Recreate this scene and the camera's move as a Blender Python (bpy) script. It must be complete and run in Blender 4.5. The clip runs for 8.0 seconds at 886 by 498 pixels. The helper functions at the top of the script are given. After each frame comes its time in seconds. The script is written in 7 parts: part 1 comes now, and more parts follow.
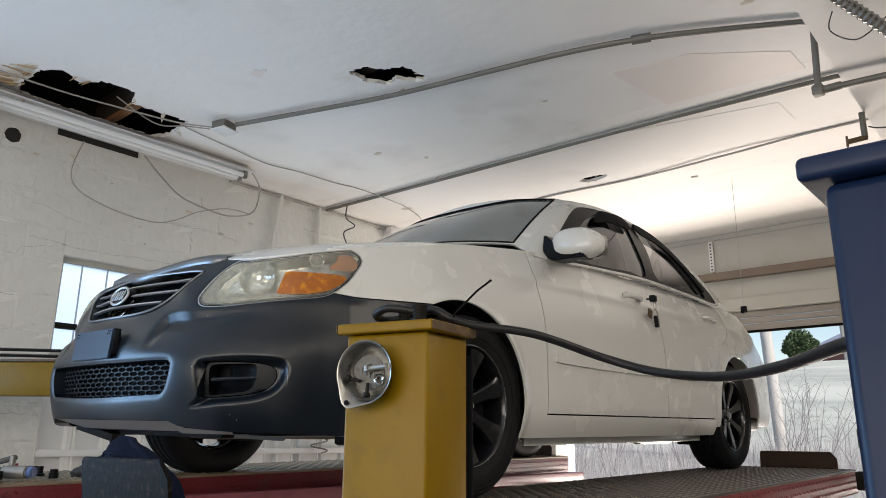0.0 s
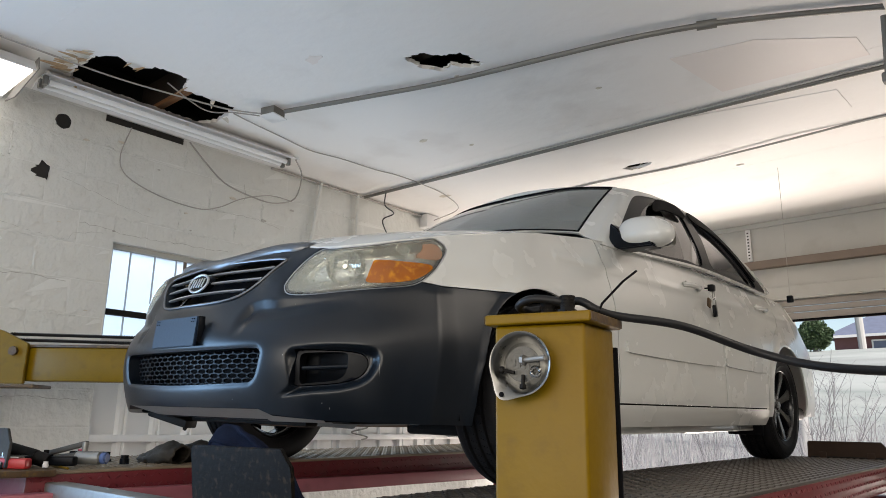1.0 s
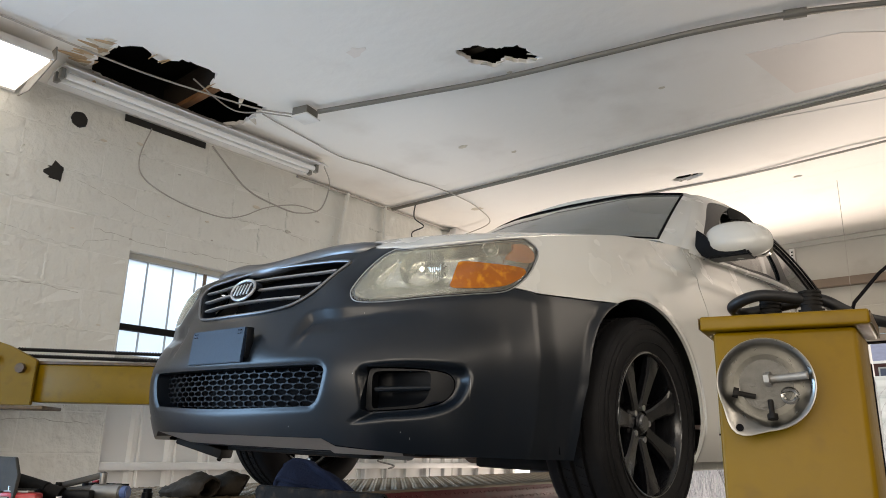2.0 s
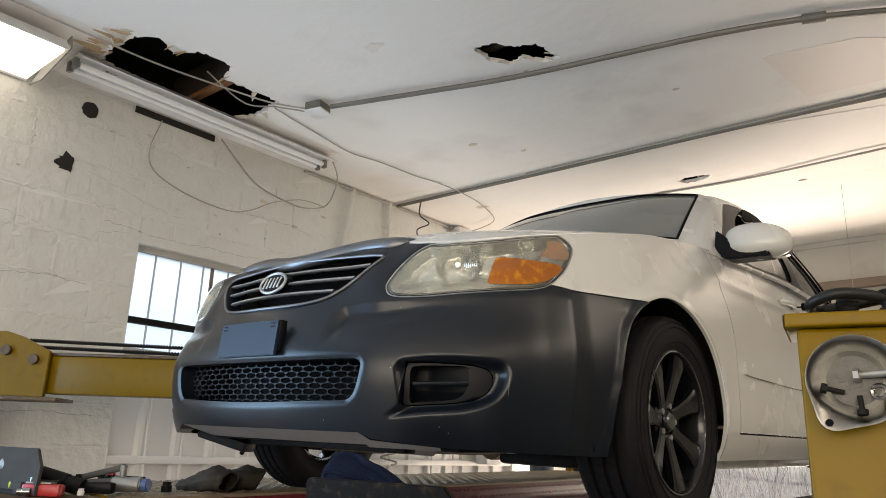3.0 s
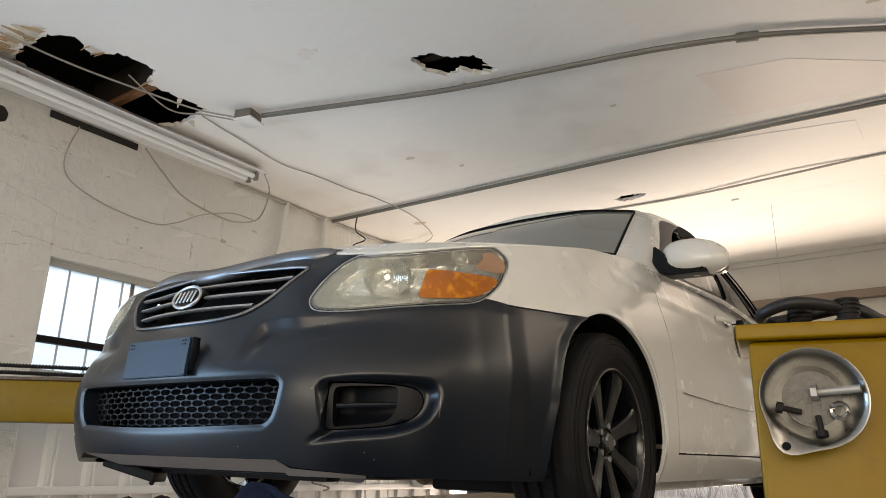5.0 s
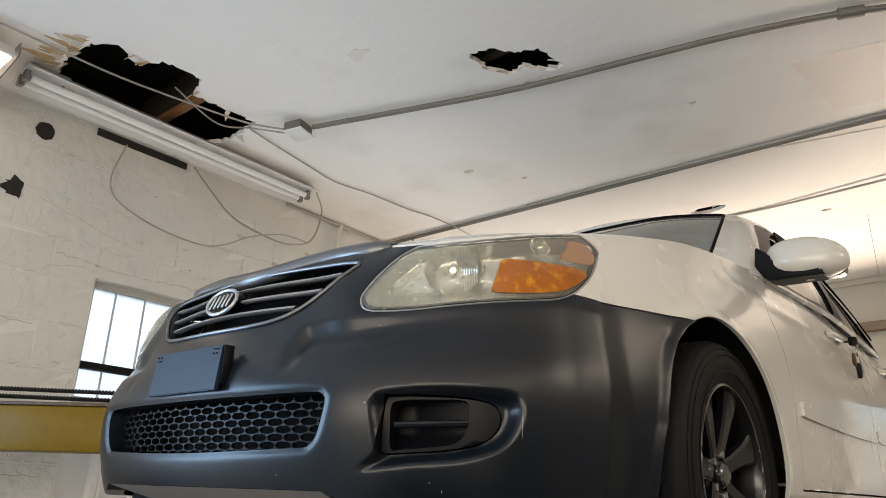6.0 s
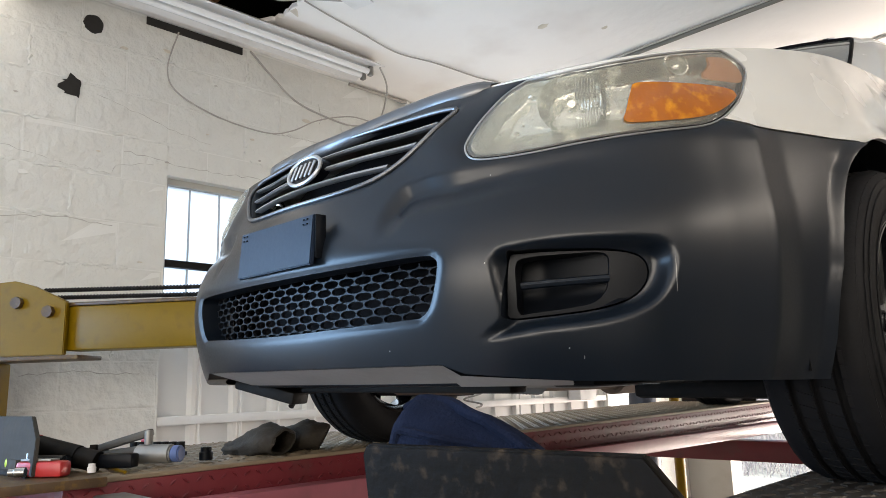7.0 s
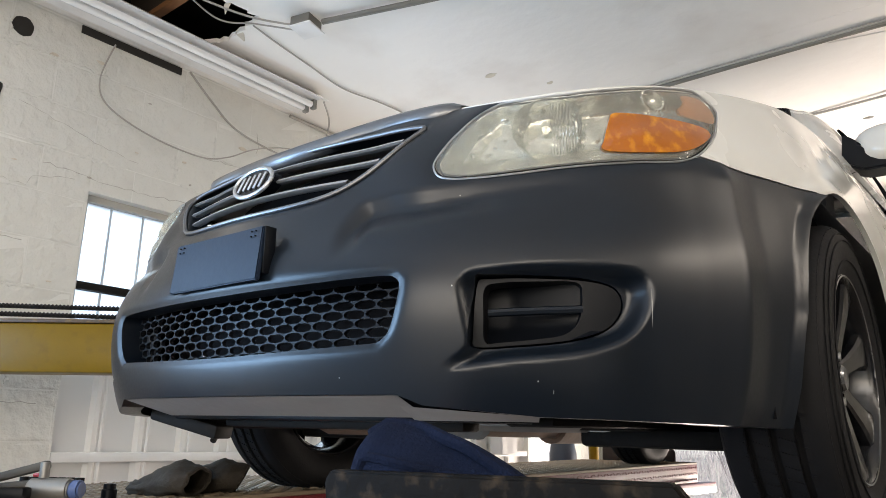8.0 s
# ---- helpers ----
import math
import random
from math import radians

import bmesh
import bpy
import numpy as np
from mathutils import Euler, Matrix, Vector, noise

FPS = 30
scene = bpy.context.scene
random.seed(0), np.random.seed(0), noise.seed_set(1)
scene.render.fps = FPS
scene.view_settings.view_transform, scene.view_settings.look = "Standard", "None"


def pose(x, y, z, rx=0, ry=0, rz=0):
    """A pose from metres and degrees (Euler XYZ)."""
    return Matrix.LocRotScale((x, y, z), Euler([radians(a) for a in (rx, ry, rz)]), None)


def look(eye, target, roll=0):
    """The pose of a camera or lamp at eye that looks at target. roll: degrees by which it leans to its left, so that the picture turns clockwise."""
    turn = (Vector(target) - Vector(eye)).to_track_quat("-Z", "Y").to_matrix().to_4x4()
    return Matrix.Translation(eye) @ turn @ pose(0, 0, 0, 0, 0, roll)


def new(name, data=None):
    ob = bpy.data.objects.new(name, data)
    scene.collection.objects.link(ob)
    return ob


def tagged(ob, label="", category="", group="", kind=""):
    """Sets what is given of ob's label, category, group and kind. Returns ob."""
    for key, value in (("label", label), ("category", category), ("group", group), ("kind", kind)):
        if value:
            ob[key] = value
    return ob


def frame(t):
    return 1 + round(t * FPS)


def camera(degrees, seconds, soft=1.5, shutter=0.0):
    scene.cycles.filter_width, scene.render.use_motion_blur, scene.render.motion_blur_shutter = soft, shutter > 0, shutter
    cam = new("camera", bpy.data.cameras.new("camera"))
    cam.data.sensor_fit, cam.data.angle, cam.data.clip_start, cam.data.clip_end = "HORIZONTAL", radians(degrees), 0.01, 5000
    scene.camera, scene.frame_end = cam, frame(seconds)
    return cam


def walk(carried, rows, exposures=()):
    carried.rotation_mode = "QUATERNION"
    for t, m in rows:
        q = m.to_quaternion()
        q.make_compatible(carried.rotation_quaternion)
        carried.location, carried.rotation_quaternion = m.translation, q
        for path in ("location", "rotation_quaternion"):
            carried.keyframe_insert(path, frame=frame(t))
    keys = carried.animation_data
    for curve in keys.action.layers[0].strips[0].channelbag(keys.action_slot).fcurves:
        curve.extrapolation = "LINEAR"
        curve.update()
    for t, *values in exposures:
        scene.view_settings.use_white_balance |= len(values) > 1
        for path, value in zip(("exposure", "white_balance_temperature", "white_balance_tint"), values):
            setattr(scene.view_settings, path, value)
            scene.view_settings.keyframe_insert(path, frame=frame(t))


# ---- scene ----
cam = camera(63.3, 8.0, soft=0.9)
METRES, EYE, TILT, LEAN, TURN = 1.85, 1.26, 0.0, 0.0, 40.8
ROWS = [
    (0.0, 0.0, 0.0, 0.0, -0.12, 14.67, -0.45),
    (0.5, -0.0096, 0.007, 0.0055, 0.26, 14.07, -0.5),
    (1.0, -0.1291, 0.0081, 0.0035, 0.5, 13.63, -0.83),
    (2.5, -0.2886, 0.2339, 0.015, 0.23, 16.18, -1.45),
    (3.0, -0.3309, 0.1902, 0.0058, -0.82, 15.43, -1.91),
    (3.5, -0.3305, 0.163, 0.0125, -5.59, 15.01, -1.26),
    (4.0, -0.3245, 0.1548, 0.0087, -7.99, 14.56, -0.64),
    (5.5, -0.3105, 0.3357, 0.014, -2.96, 18.97, -1.21),
    (6.0, -0.3227, 0.42, 0.0071, -1.04, 19.96, -1.44),
    (6.5, -0.3672, 0.5011, 0.0005, -0.75, 14.45, 0.09),
    (7.0, -0.3736, 0.5373, 0.002, 5.08, 10.96, 1.68),
    (7.5, -0.3754, 0.5478, -0.006, 5.04, 10.38, 1.11),
    (8.0, -0.4109, 0.5816, -0.0139, -1.8, 15.02, -0.64),
]
EXPOSURES = [(0.0, 0.51, 7050, 12), (1.0, 0.51, 7050, 12), (2.5, 0.58, 7850, 13), (4.0, 0.55, 8000, 13), (5.5, 0.59, 8150, 14), (6.5, 0.80, 7650, 13), (7.0, 0.98, 7250, 13), (8.0, 0.99, 7350, 13)]
walk(cam, [(t, pose(0, 0, EYE, TILT, LEAN, TURN) @ pose(METRES * x, METRES * y, METRES * z, 90 + pitch, roll, yaw)) for t, x, y, z, yaw, pitch, roll in ROWS], EXPOSURES)

# ---- world, sun, large lights ----
world = bpy.data.worlds.new("world")
scene.world = world
world.use_nodes = True
wn = world.node_tree.nodes
sky = wn.new("ShaderNodeTexSky")
sky.sky_type, sky.sun_disc = "NISHITA", False
sky.sun_elevation, sky.sun_rotation = radians(41), radians(107)
wn["Background"].inputs[1].default_value = 0.13
world.node_tree.links.new(sky.outputs[0], wn["Background"].inputs[0])


def lamp(name, kind, m, power, colour, **kw):
    data = bpy.data.lights.new(name, kind)
    data.energy, data.color = power, colour
    if kind == "AREA":
        data.shape, data.size, data.size_y = "RECTANGLE", kw["w"], kw["h"]
    else:
        data.angle = radians(0.6)
    ob = new(name, data)
    ob.matrix_world = m
    return ob


lamp("sun", "SUN", look((13, -1, 12), (0, 3, 0)), 4.0, (1.0, 0.98, 0.95))
# fill lamp added behind the camera, placed high for the bumper's reflections
lamp("front_bay_daylight", "AREA", look((-0.3, -2.5, 1.85), (-0.9, 3, 2.6)), 58, (1.0, 0.955, 0.90), w=4.6, h=1.3)
# unseen blue fill lamp, added for the sheen on nose and plate
lamp("side_bay_daylight", "AREA", look((-4.42, -1.15, 1.62), (-1.0, -0.3, 0.9)), 72, (0.30, 0.58, 1.0), w=2.1, h=1.4)
lamp("rear_bay_daylight", "AREA", look((-2.4, 7.3, 0.25), (-2.1, 3.0, 3.0)), 166, (1.0, 0.925, 0.88), w=3.1, h=1.5)
lamp("window_daylight", "AREA", look((-4.30, 2.9, 2.0), (0, 2.4, 1.5)), 8, (0.55, 0.77, 1.0), w=2.4, h=0.5)

# ---- materials ----


def material(name, base, rough=0.5, metal=0.0, var=0.12, scale=6.0, fine=60.0, bump=0.15, dist=0.004, dirt_or_light=None, dirt_or_light_amount=0.5, spec=0.5, coat=0.0, stretch=(1, 1, 1), island=0.0):
    m = bpy.data.materials.new(name)
    m.use_nodes = True
    nt, n = m.node_tree, m.node_tree.nodes
    p = n["Principled BSDF"]
    p.inputs["Roughness"].default_value, p.inputs["Metallic"].default_value = rough, metal
    p.inputs["Specular IOR Level"].default_value = spec
    p.inputs["Coat Weight"].default_value = coat
    p.inputs["Coat Roughness"].default_value = 0.06
    co = n.new("ShaderNodeTexCoord")
    mp = n.new("ShaderNodeMapping")
    mp.inputs["Scale"].default_value = stretch
    nt.links.new(co.outputs["Object"], mp.inputs[0])

    def tex(s, detail):
        t = n.new("ShaderNodeTexNoise")
        t.inputs["Scale"].default_value, t.inputs["Detail"].default_value = s, detail
        nt.links.new(mp.outputs[0], t.inputs["Vector"])
        return t

    big, small = tex(scale, 6), tex(fine, 4)
    mix = n.new("ShaderNodeMix")
    mix.data_type = "RGBA"
    mix.inputs[6].default_value = (*[c * (1 - var) for c in base], 1)
    mix.inputs[7].default_value = (*[min(1, c * (1 + var)) for c in base], 1)
    nt.links.new(big.outputs["Fac"], mix.inputs[0])
    out = mix.outputs[2]
    # noise patches: dirt mostly; hillside shade on grass, glints on the amber lens
    if dirt_or_light:
        rmp = n.new("ShaderNodeValToRGB")
        rmp.color_ramp.elements[0].position, rmp.color_ramp.elements[1].position = 0.62 - 0.2 * dirt_or_light_amount, 0.78
        rmp.color_ramp.elements[1].color = (dirt_or_light_amount,) * 3 + (1,)
        t2 = tex(scale * 2.7, 9)
        nt.links.new(t2.outputs["Fac"], rmp.inputs[0])
        mx = n.new("ShaderNodeMix")
        mx.data_type = "RGBA"
        nt.links.new(rmp.outputs[0], mx.inputs[0])
        nt.links.new(out, mx.inputs[6])
        mx.inputs[7].default_value = (*dirt_or_light, 1)
        out = mx.outputs[2]
    if island:
        oi = n.new("ShaderNodeObjectInfo")
        hs = n.new("ShaderNodeHueSaturation")
        ma = n.new("ShaderNodeMapRange")
        ma.inputs[3].default_value, ma.inputs[4].default_value = 1 - island, 1 + island
        nt.links.new(oi.outputs["Random"], ma.inputs[0])
        nt.links.new(ma.outputs[0], hs.inputs["Value"])
        nt.links.new(out, hs.inputs["Color"])
        out = hs.outputs[0]
    nt.links.new(out, p.inputs["Base Color"])
    rr = n.new("ShaderNodeMapRange")
    rr.inputs[3].default_value, rr.inputs[4].default_value = max(0.02, rough - 0.08), min(1, rough + 0.08)
    nt.links.new(small.outputs["Fac"], rr.inputs[0])
    nt.links.new(rr.outputs[0], p.inputs["Roughness"])
    if bump:
        b = n.new("ShaderNodeBump")
        b.inputs["Strength"].default_value, b.inputs["Distance"].default_value = bump, dist
        nt.links.new(small.outputs["Fac"], b.inputs["Height"])
        nt.links.new(b.outputs[0], p.inputs["Normal"])
    return m


def glassy(name, colour, rough=0.02, ior=1.45, alpha=1.0):
    m = bpy.data.materials.new(name)
    m.use_nodes = True
    p = m.node_tree.nodes["Principled BSDF"]
    p.inputs["Base Color"].default_value = (*colour, 1)
    p.inputs["Roughness"].default_value, p.inputs["IOR"].default_value = rough, ior
    p.inputs["Transmission Weight"].default_value = alpha
    return m


def glowing(name, colour, strength):
    m = bpy.data.materials.new(name)
    m.use_nodes = True
    p = m.node_tree.nodes["Principled BSDF"]
    p.inputs["Base Color"].default_value = (*colour, 1)
    p.inputs["Emission Color"].default_value = (*colour, 1)
    p.inputs["Emission Strength"].default_value = strength
    return m


M_CEIL = material("ceiling_paint", (0.83, 0.805, 0.775), 0.55, var=0.06, scale=0.8, fine=9, bump=0.25, dist=0.02, dirt_or_light=(0.45, 0.385, 0.335), dirt_or_light_amount=0.26)
M_PATCH = material("pinkish_paint", (0.80, 0.735, 0.69), 0.5, var=0.05, scale=2.0, fine=14, bump=0.2, dist=0.01)
M_BLOCK = material("painted_block", (0.68, 0.675, 0.635), 0.5, var=0.08, scale=1.6, fine=17, bump=0.85, dist=0.018, dirt_or_light=(0.48, 0.45, 0.40), dirt_or_light_amount=0.25, island=0.012)
M_MORTAR = material("painted_mortar", (0.73, 0.725, 0.69), 0.6, var=0.08, scale=3.0, fine=60, bump=0.5, dist=0.006)
M_PANEL = material("white_sheet_metal", (0.80, 0.79, 0.77), 0.4, var=0.06, scale=2, fine=30, bump=0.08, dirt_or_light=(0.4, 0.36, 0.3), dirt_or_light_amount=0.3, stretch=(1, 1, 0.3))
M_CONC = material("concrete", (0.24, 0.232, 0.22), 0.75, var=0.25, scale=1.2, fine=40, bump=0.3, dirt_or_light=(0.08, 0.075, 0.07), dirt_or_light_amount=0.6)
# dark grey for unseen walls, so the black bumper reflects little
M_WALL = material("unseen_dark_wall", (0.16, 0.155, 0.15), 0.65, var=0.08, scale=1.5, fine=30, bump=0.2)
M_CONDUIT = material("galvanised_conduit", (0.17, 0.16, 0.14), 0.5, 0.3, var=0.18, scale=8, fine=90, bump=0.1)
M_CABLE = material("grey_cable", (0.36, 0.34, 0.31), 0.55, var=0.12, scale=10)
M_DARKCABLE = material("dark_cable", (0.05, 0.05, 0.05), 0.5, var=0.2, scale=10)
M_FIXTURE = material("white_enamel", (0.72, 0.71, 0.70), 0.35, var=0.05, scale=3, dirt_or_light=(0.4, 0.36, 0.3), dirt_or_light_amount=0.3)
M_TUBE = material("unlit_tube", (0.85, 0.85, 0.85), 0.15, var=0.02)
M_LIT = glowing("lit_tube", (1.0, 0.98, 0.94), 1.0)
# near-black, painting the shade of the roof void, wall holes and slot
M_VOID = material("painted_cavity_shade", (0.02, 0.018, 0.016), 0.9, var=0.3)
M_WOOD = material("old_joist", (0.20, 0.085, 0.03), 0.7, var=0.35, scale=3, fine=50, stretch=(1, 8, 8), bump=0.3)
M_TORN = material("torn_board", (0.48, 0.34, 0.21), 0.8, var=0.35, scale=14, fine=70, bump=0.5)
M_TORNWHITE = material("torn_plaster", (0.62, 0.56, 0.47), 0.8, var=0.25, scale=20, fine=80, bump=0.5)
M_WHITE = material("white_car_paint", (0.63, 0.635, 0.61), 0.26, var=0.012, scale=1.2, fine=5, bump=0, coat=0.5)
M_BLACK = material("matte_black_primer", (0.0038, 0.0068, 0.0115), 0.32, var=0.15, scale=4, fine=160, bump=0.015, dist=0.001, spec=0.44)
M_PLASTIC = material("black_plastic", (0.004, 0.0052, 0.0075), 0.38, var=0.2, scale=12, fine=150, bump=0.1, dist=0.001, spec=0.13)
M_TYRE = material("tyre_rubber", (0.011, 0.011, 0.012), 0.62, var=0.3, scale=20, fine=120, bump=0.25, dist=0.002, spec=0.13)
M_RIM = material("gloss_black_alloy", (0.006, 0.0065, 0.008), 0.22, 0.0, var=0.15, scale=20, bump=0.02, spec=0.6)
M_RIMLIP = material("dark_metal_lip", (0.16, 0.165, 0.17), 0.25, 0.85, var=0.15)
M_CHROME = material("satin_chrome", (0.50, 0.505, 0.51), 0.42, 1.0, var=0.04, bump=0)
M_SLAT = material("silver_slat", (0.42, 0.425, 0.44), 0.38, 0.55, var=0.06, bump=0)
M_STEEL = material("bare_steel", (0.30, 0.295, 0.28), 0.5, 0.7, var=0.2, scale=9, fine=60, bump=0.1, dirt_or_light=(0.12, 0.09, 0.07), dirt_or_light_amount=0.4)
M_DARKSTEEL = material("dirty_dark_steel", (0.012, 0.011, 0.010), 0.6, 0.1, var=0.4, scale=9, fine=50, bump=0.25, dirt_or_light=(0.07, 0.055, 0.042), dirt_or_light_amount=0.22, spec=0.12)
M_BRIGHT = material("polished_steel", (0.33, 0.325, 0.31), 0.22, 1.0, var=0.08, scale=15, bump=0.03)
M_YELLOW = material("yellow_enamel", (0.178, 0.102, 0.001), 0.38, var=0.14, scale=9, fine=70, bump=0.10, dirt_or_light=(0.07, 0.035, 0.008), dirt_or_light_amount=0.34, spec=0.2)
M_BROWN = material("chipped_brown_paint", (0.075, 0.042, 0.018), 0.5, var=0.5, scale=22, bump=0.3, dirt_or_light=(0.26, 0.15, 0.01), dirt_or_light_amount=0.5)
M_RED = material("worn_red_paint", (0.17, 0.022, 0.028), 0.42, var=0.3, scale=5, fine=40, bump=0.15, dirt_or_light=(0.10, 0.06, 0.05), dirt_or_light_amount=0.5)
M_PINK = material("faded_red_rail", (0.36, 0.11, 0.13), 0.4, var=0.18, scale=4, fine=30, bump=0.1, dirt_or_light=(0.12, 0.06, 0.06), dirt_or_light_amount=0.4)
M_DECKTAN = material("sandy_tread_plate", (0.25, 0.19, 0.125), 0.6, 0.1, var=0.3, scale=4, fine=40, bump=0.2, dirt_or_light=(0.10, 0.075, 0.055), dirt_or_light_amount=0.5)
M_SCRATCHED = material("scratched_black_steel", (0.0055, 0.0045, 0.0036), 0.55, var=0.5, scale=20, fine=70, bump=0.25, dirt_or_light=(0.13, 0.09, 0.055), dirt_or_light_amount=0.36, spec=0.10)
M_RUST = material("rusty_exhaust", (0.19, 0.125, 0.085), 0.6, 0.2, var=0.35, scale=14, fine=60, bump=0.3)
M_DECK = material("worn_tread_plate", (0.085, 0.075, 0.065), 0.45, 0.3, var=0.3, scale=4, fine=40, bump=0.2, dirt_or_light=(0.09, 0.07, 0.055), dirt_or_light_amount=0.6)
M_BLUE = material("blue_enamel", (0.003, 0.011, 0.036), 0.4, var=0.2, scale=3, fine=30, bump=0.06, dirt_or_light=(0.02, 0.03, 0.06), dirt_or_light_amount=0.3, spec=0.25)
M_HOSE = material("black_hose", (0.009, 0.009, 0.010), 0.45, var=0.2, scale=14, fine=80, bump=0.15, dist=0.002, spec=0.3)
M_DENIM = material("navy_cloth", (0.005, 0.0085, 0.022), 0.95, var=0.45, scale=14, fine=220, bump=0.6, dist=0.004, spec=0.1)
M_GLOVE = material("dirty_leather", (0.032, 0.025, 0.017), 0.75, var=0.8, scale=24, fine=120, bump=0.6, dist=0.004)
# near-black for rubber, and for shade painted in gaps, holes and linings
M_SEAL_SHADE = material("rubber_and_gap_shade", (0.004, 0.004, 0.005), 0.75, var=0.1, spec=0.08)
M_LOUVRE = material("moulded_black_plastic", (0.005, 0.006, 0.008), 0.42, var=0.2, scale=12, fine=150, bump=0.1, dist=0.001, spec=0.2)
M_DISH = material("brushed_dish_steel", (0.27, 0.265, 0.25), 0.3, 1.0, var=0.16, scale=22, fine=90, bump=0.05, dirt_or_light=(0.12, 0.11, 0.09), dirt_or_light_amount=0.4)
M_SATIN = material("dull_satin_trim", (0.20, 0.205, 0.215), 0.38, 0.9, var=0.06, bump=0)
M_GREYSTEEL = material("dull_grey_steel", (0.10, 0.096, 0.088), 0.7, 0.1, var=0.25, scale=7, fine=50, bump=0.15)
M_CRACK = material("crack_shadow", (0.46, 0.44, 0.40), 0.9, var=0.3)
M_TINT = glassy("tinted_glass", (0.10, 0.10, 0.11), 0.02)
# grey and less clear, painting the ceiling's reflection into the glass
M_SCREEN = glassy("windscreen_glass", (0.50, 0.53, 0.52), 0.03, 1.52, 0.62)
M_LENS = glassy("clouded_lens", (0.93, 0.93, 0.85), 0.10, 1.22, 0.88)
# golden noise spots paint the bulb's glints into the amber
M_AMBER = material("amber_lens", (0.34, 0.095, 0.0002), 0.10, var=0.35, scale=20, fine=48, bump=0.25, dist=0.005, coat=0.7, dirt_or_light=(0.85, 0.36, 0.001), dirt_or_light_amount=0.55)
M_ORANGE = material("orange_reflector", (0.42, 0.16, 0.05), 0.25, var=0.15, scale=30, coat=0.5)
M_REFL = material("lamp_reflector", (0.66, 0.66, 0.62), 0.24, 0.9, var=0.08, scale=20, bump=0.05)
M_HOUSING = material("lamp_housing", (0.62, 0.62, 0.57), 0.2, 0.75, var=0.15, scale=18, fine=34, bump=0.55, dist=0.02)
M_REDPLASTIC = material("red_plastic", (0.45, 0.03, 0.03), 0.35, var=0.15)
M_LIME = material("lime_plastic", (0.45, 0.62, 0.05), 0.45, var=0.1)
M_BLUEPLASTIC = material("blue_rubber", (0.07, 0.12, 0.28), 0.4, var=0.15)
# stretched grey-green patches paint the shadow bands on the hillside
M_GRASS = material("winter_grass", (0.37, 0.385, 0.36), 0.9, var=0.5, scale=0.16, fine=7, bump=0.7, dist=0.06, dirt_or_light=(0.17, 0.215, 0.19), dirt_or_light_amount=0.62, stretch=(0.6, 1.6, 1))
M_TWIG = material("dry_twig", (0.20, 0.185, 0.19), 0.85, var=0.35, scale=2)
M_STRAW = material("dry_straw", (0.36, 0.345, 0.355), 0.85, var=0.5, scale=2)
M_LEAF = material("evergreen_leaf", (0.05, 0.085, 0.035), 0.6, var=0.5, scale=3)
M_BRICK = material("red_brick", (0.16, 0.075, 0.075), 0.8, var=0.2, scale=2)
M_SHINGLE = material("grey_shingle", (0.15, 0.17, 0.24), 0.8, var=0.2, scale=3)
M_POLE = material("weathered_pole", (0.40, 0.39, 0.38), 0.8, var=0.2, scale=4, stretch=(6, 6, 1))
M_TRIM = material("dusty_brown_steel", (0.17, 0.13, 0.10), 0.6, var=0.2, scale=5)
M_HEADER = material("header_paint", (0.43, 0.42, 0.385), 0.6, var=0.08, scale=2, dirt_or_light=(0.3, 0.27, 0.22), dirt_or_light_amount=0.3)
M_DOORPANEL = material("bay_door_panel", (0.30, 0.27, 0.24), 0.5, var=0.12, scale=3)
M_BAR = material("weathered_grey_bar", (0.42, 0.46, 0.48), 0.5, var=0.15, scale=8)
M_FROST = bpy.data.materials.new("frosted_pane")
M_FROST.use_nodes = True
_p = M_FROST.node_tree.nodes["Principled BSDF"]
_p.inputs["Base Color"].default_value = (0.92, 0.95, 0.98, 1)
_p.inputs["Roughness"].default_value, _p.inputs["Transmission Weight"].default_value = 0.45, 1.0
M_SKYGLOW = glowing("hazy_daylight", (0.64, 0.80, 1.0), 0.62)

# ---- mesh helpers ----


def finish(name, verts, faces, mat, parent=None, label="", smooth=True, angle=None):
    me = bpy.data.meshes.new(name)
    me.from_pydata([tuple(map(float, v)) for v in verts], [], faces)
    me.materials.append(mat)
    if smooth:
        me.polygons.foreach_set("use_smooth", [True] * len(me.polygons))
        if angle is not None:
            me.set_sharp_from_angle(angle=radians(angle))
    me.update()
    ob = new(name, me)
    if parent is not None:
        ob.parent = parent
    if label:
        ob["label"] = label
    return ob


def part(name, bm, mat, parent=None, label="", smooth=True, angle=35):
    me = bpy.data.meshes.new(name)
    bmesh.ops.recalc_face_normals(bm, faces=bm.faces)
    bm.to_mesh(me)
    bm.free()
    me.materials.append(mat)
    if smooth:
        me.polygons.foreach_set("use_smooth", [True] * len(me.polygons))
        me.set_sharp_from_angle(angle=radians(angle))
    ob = new(name, me)
    if parent is not None:
        ob.parent = parent
    if label:
        ob["label"] = label
    return ob


def thing(name, m, label, category, group="", kind=""):
    ob = new(name)
    ob.matrix_basis = m
    ob.empty_display_size = 0.1
    return tagged(ob, label, category, group, kind)


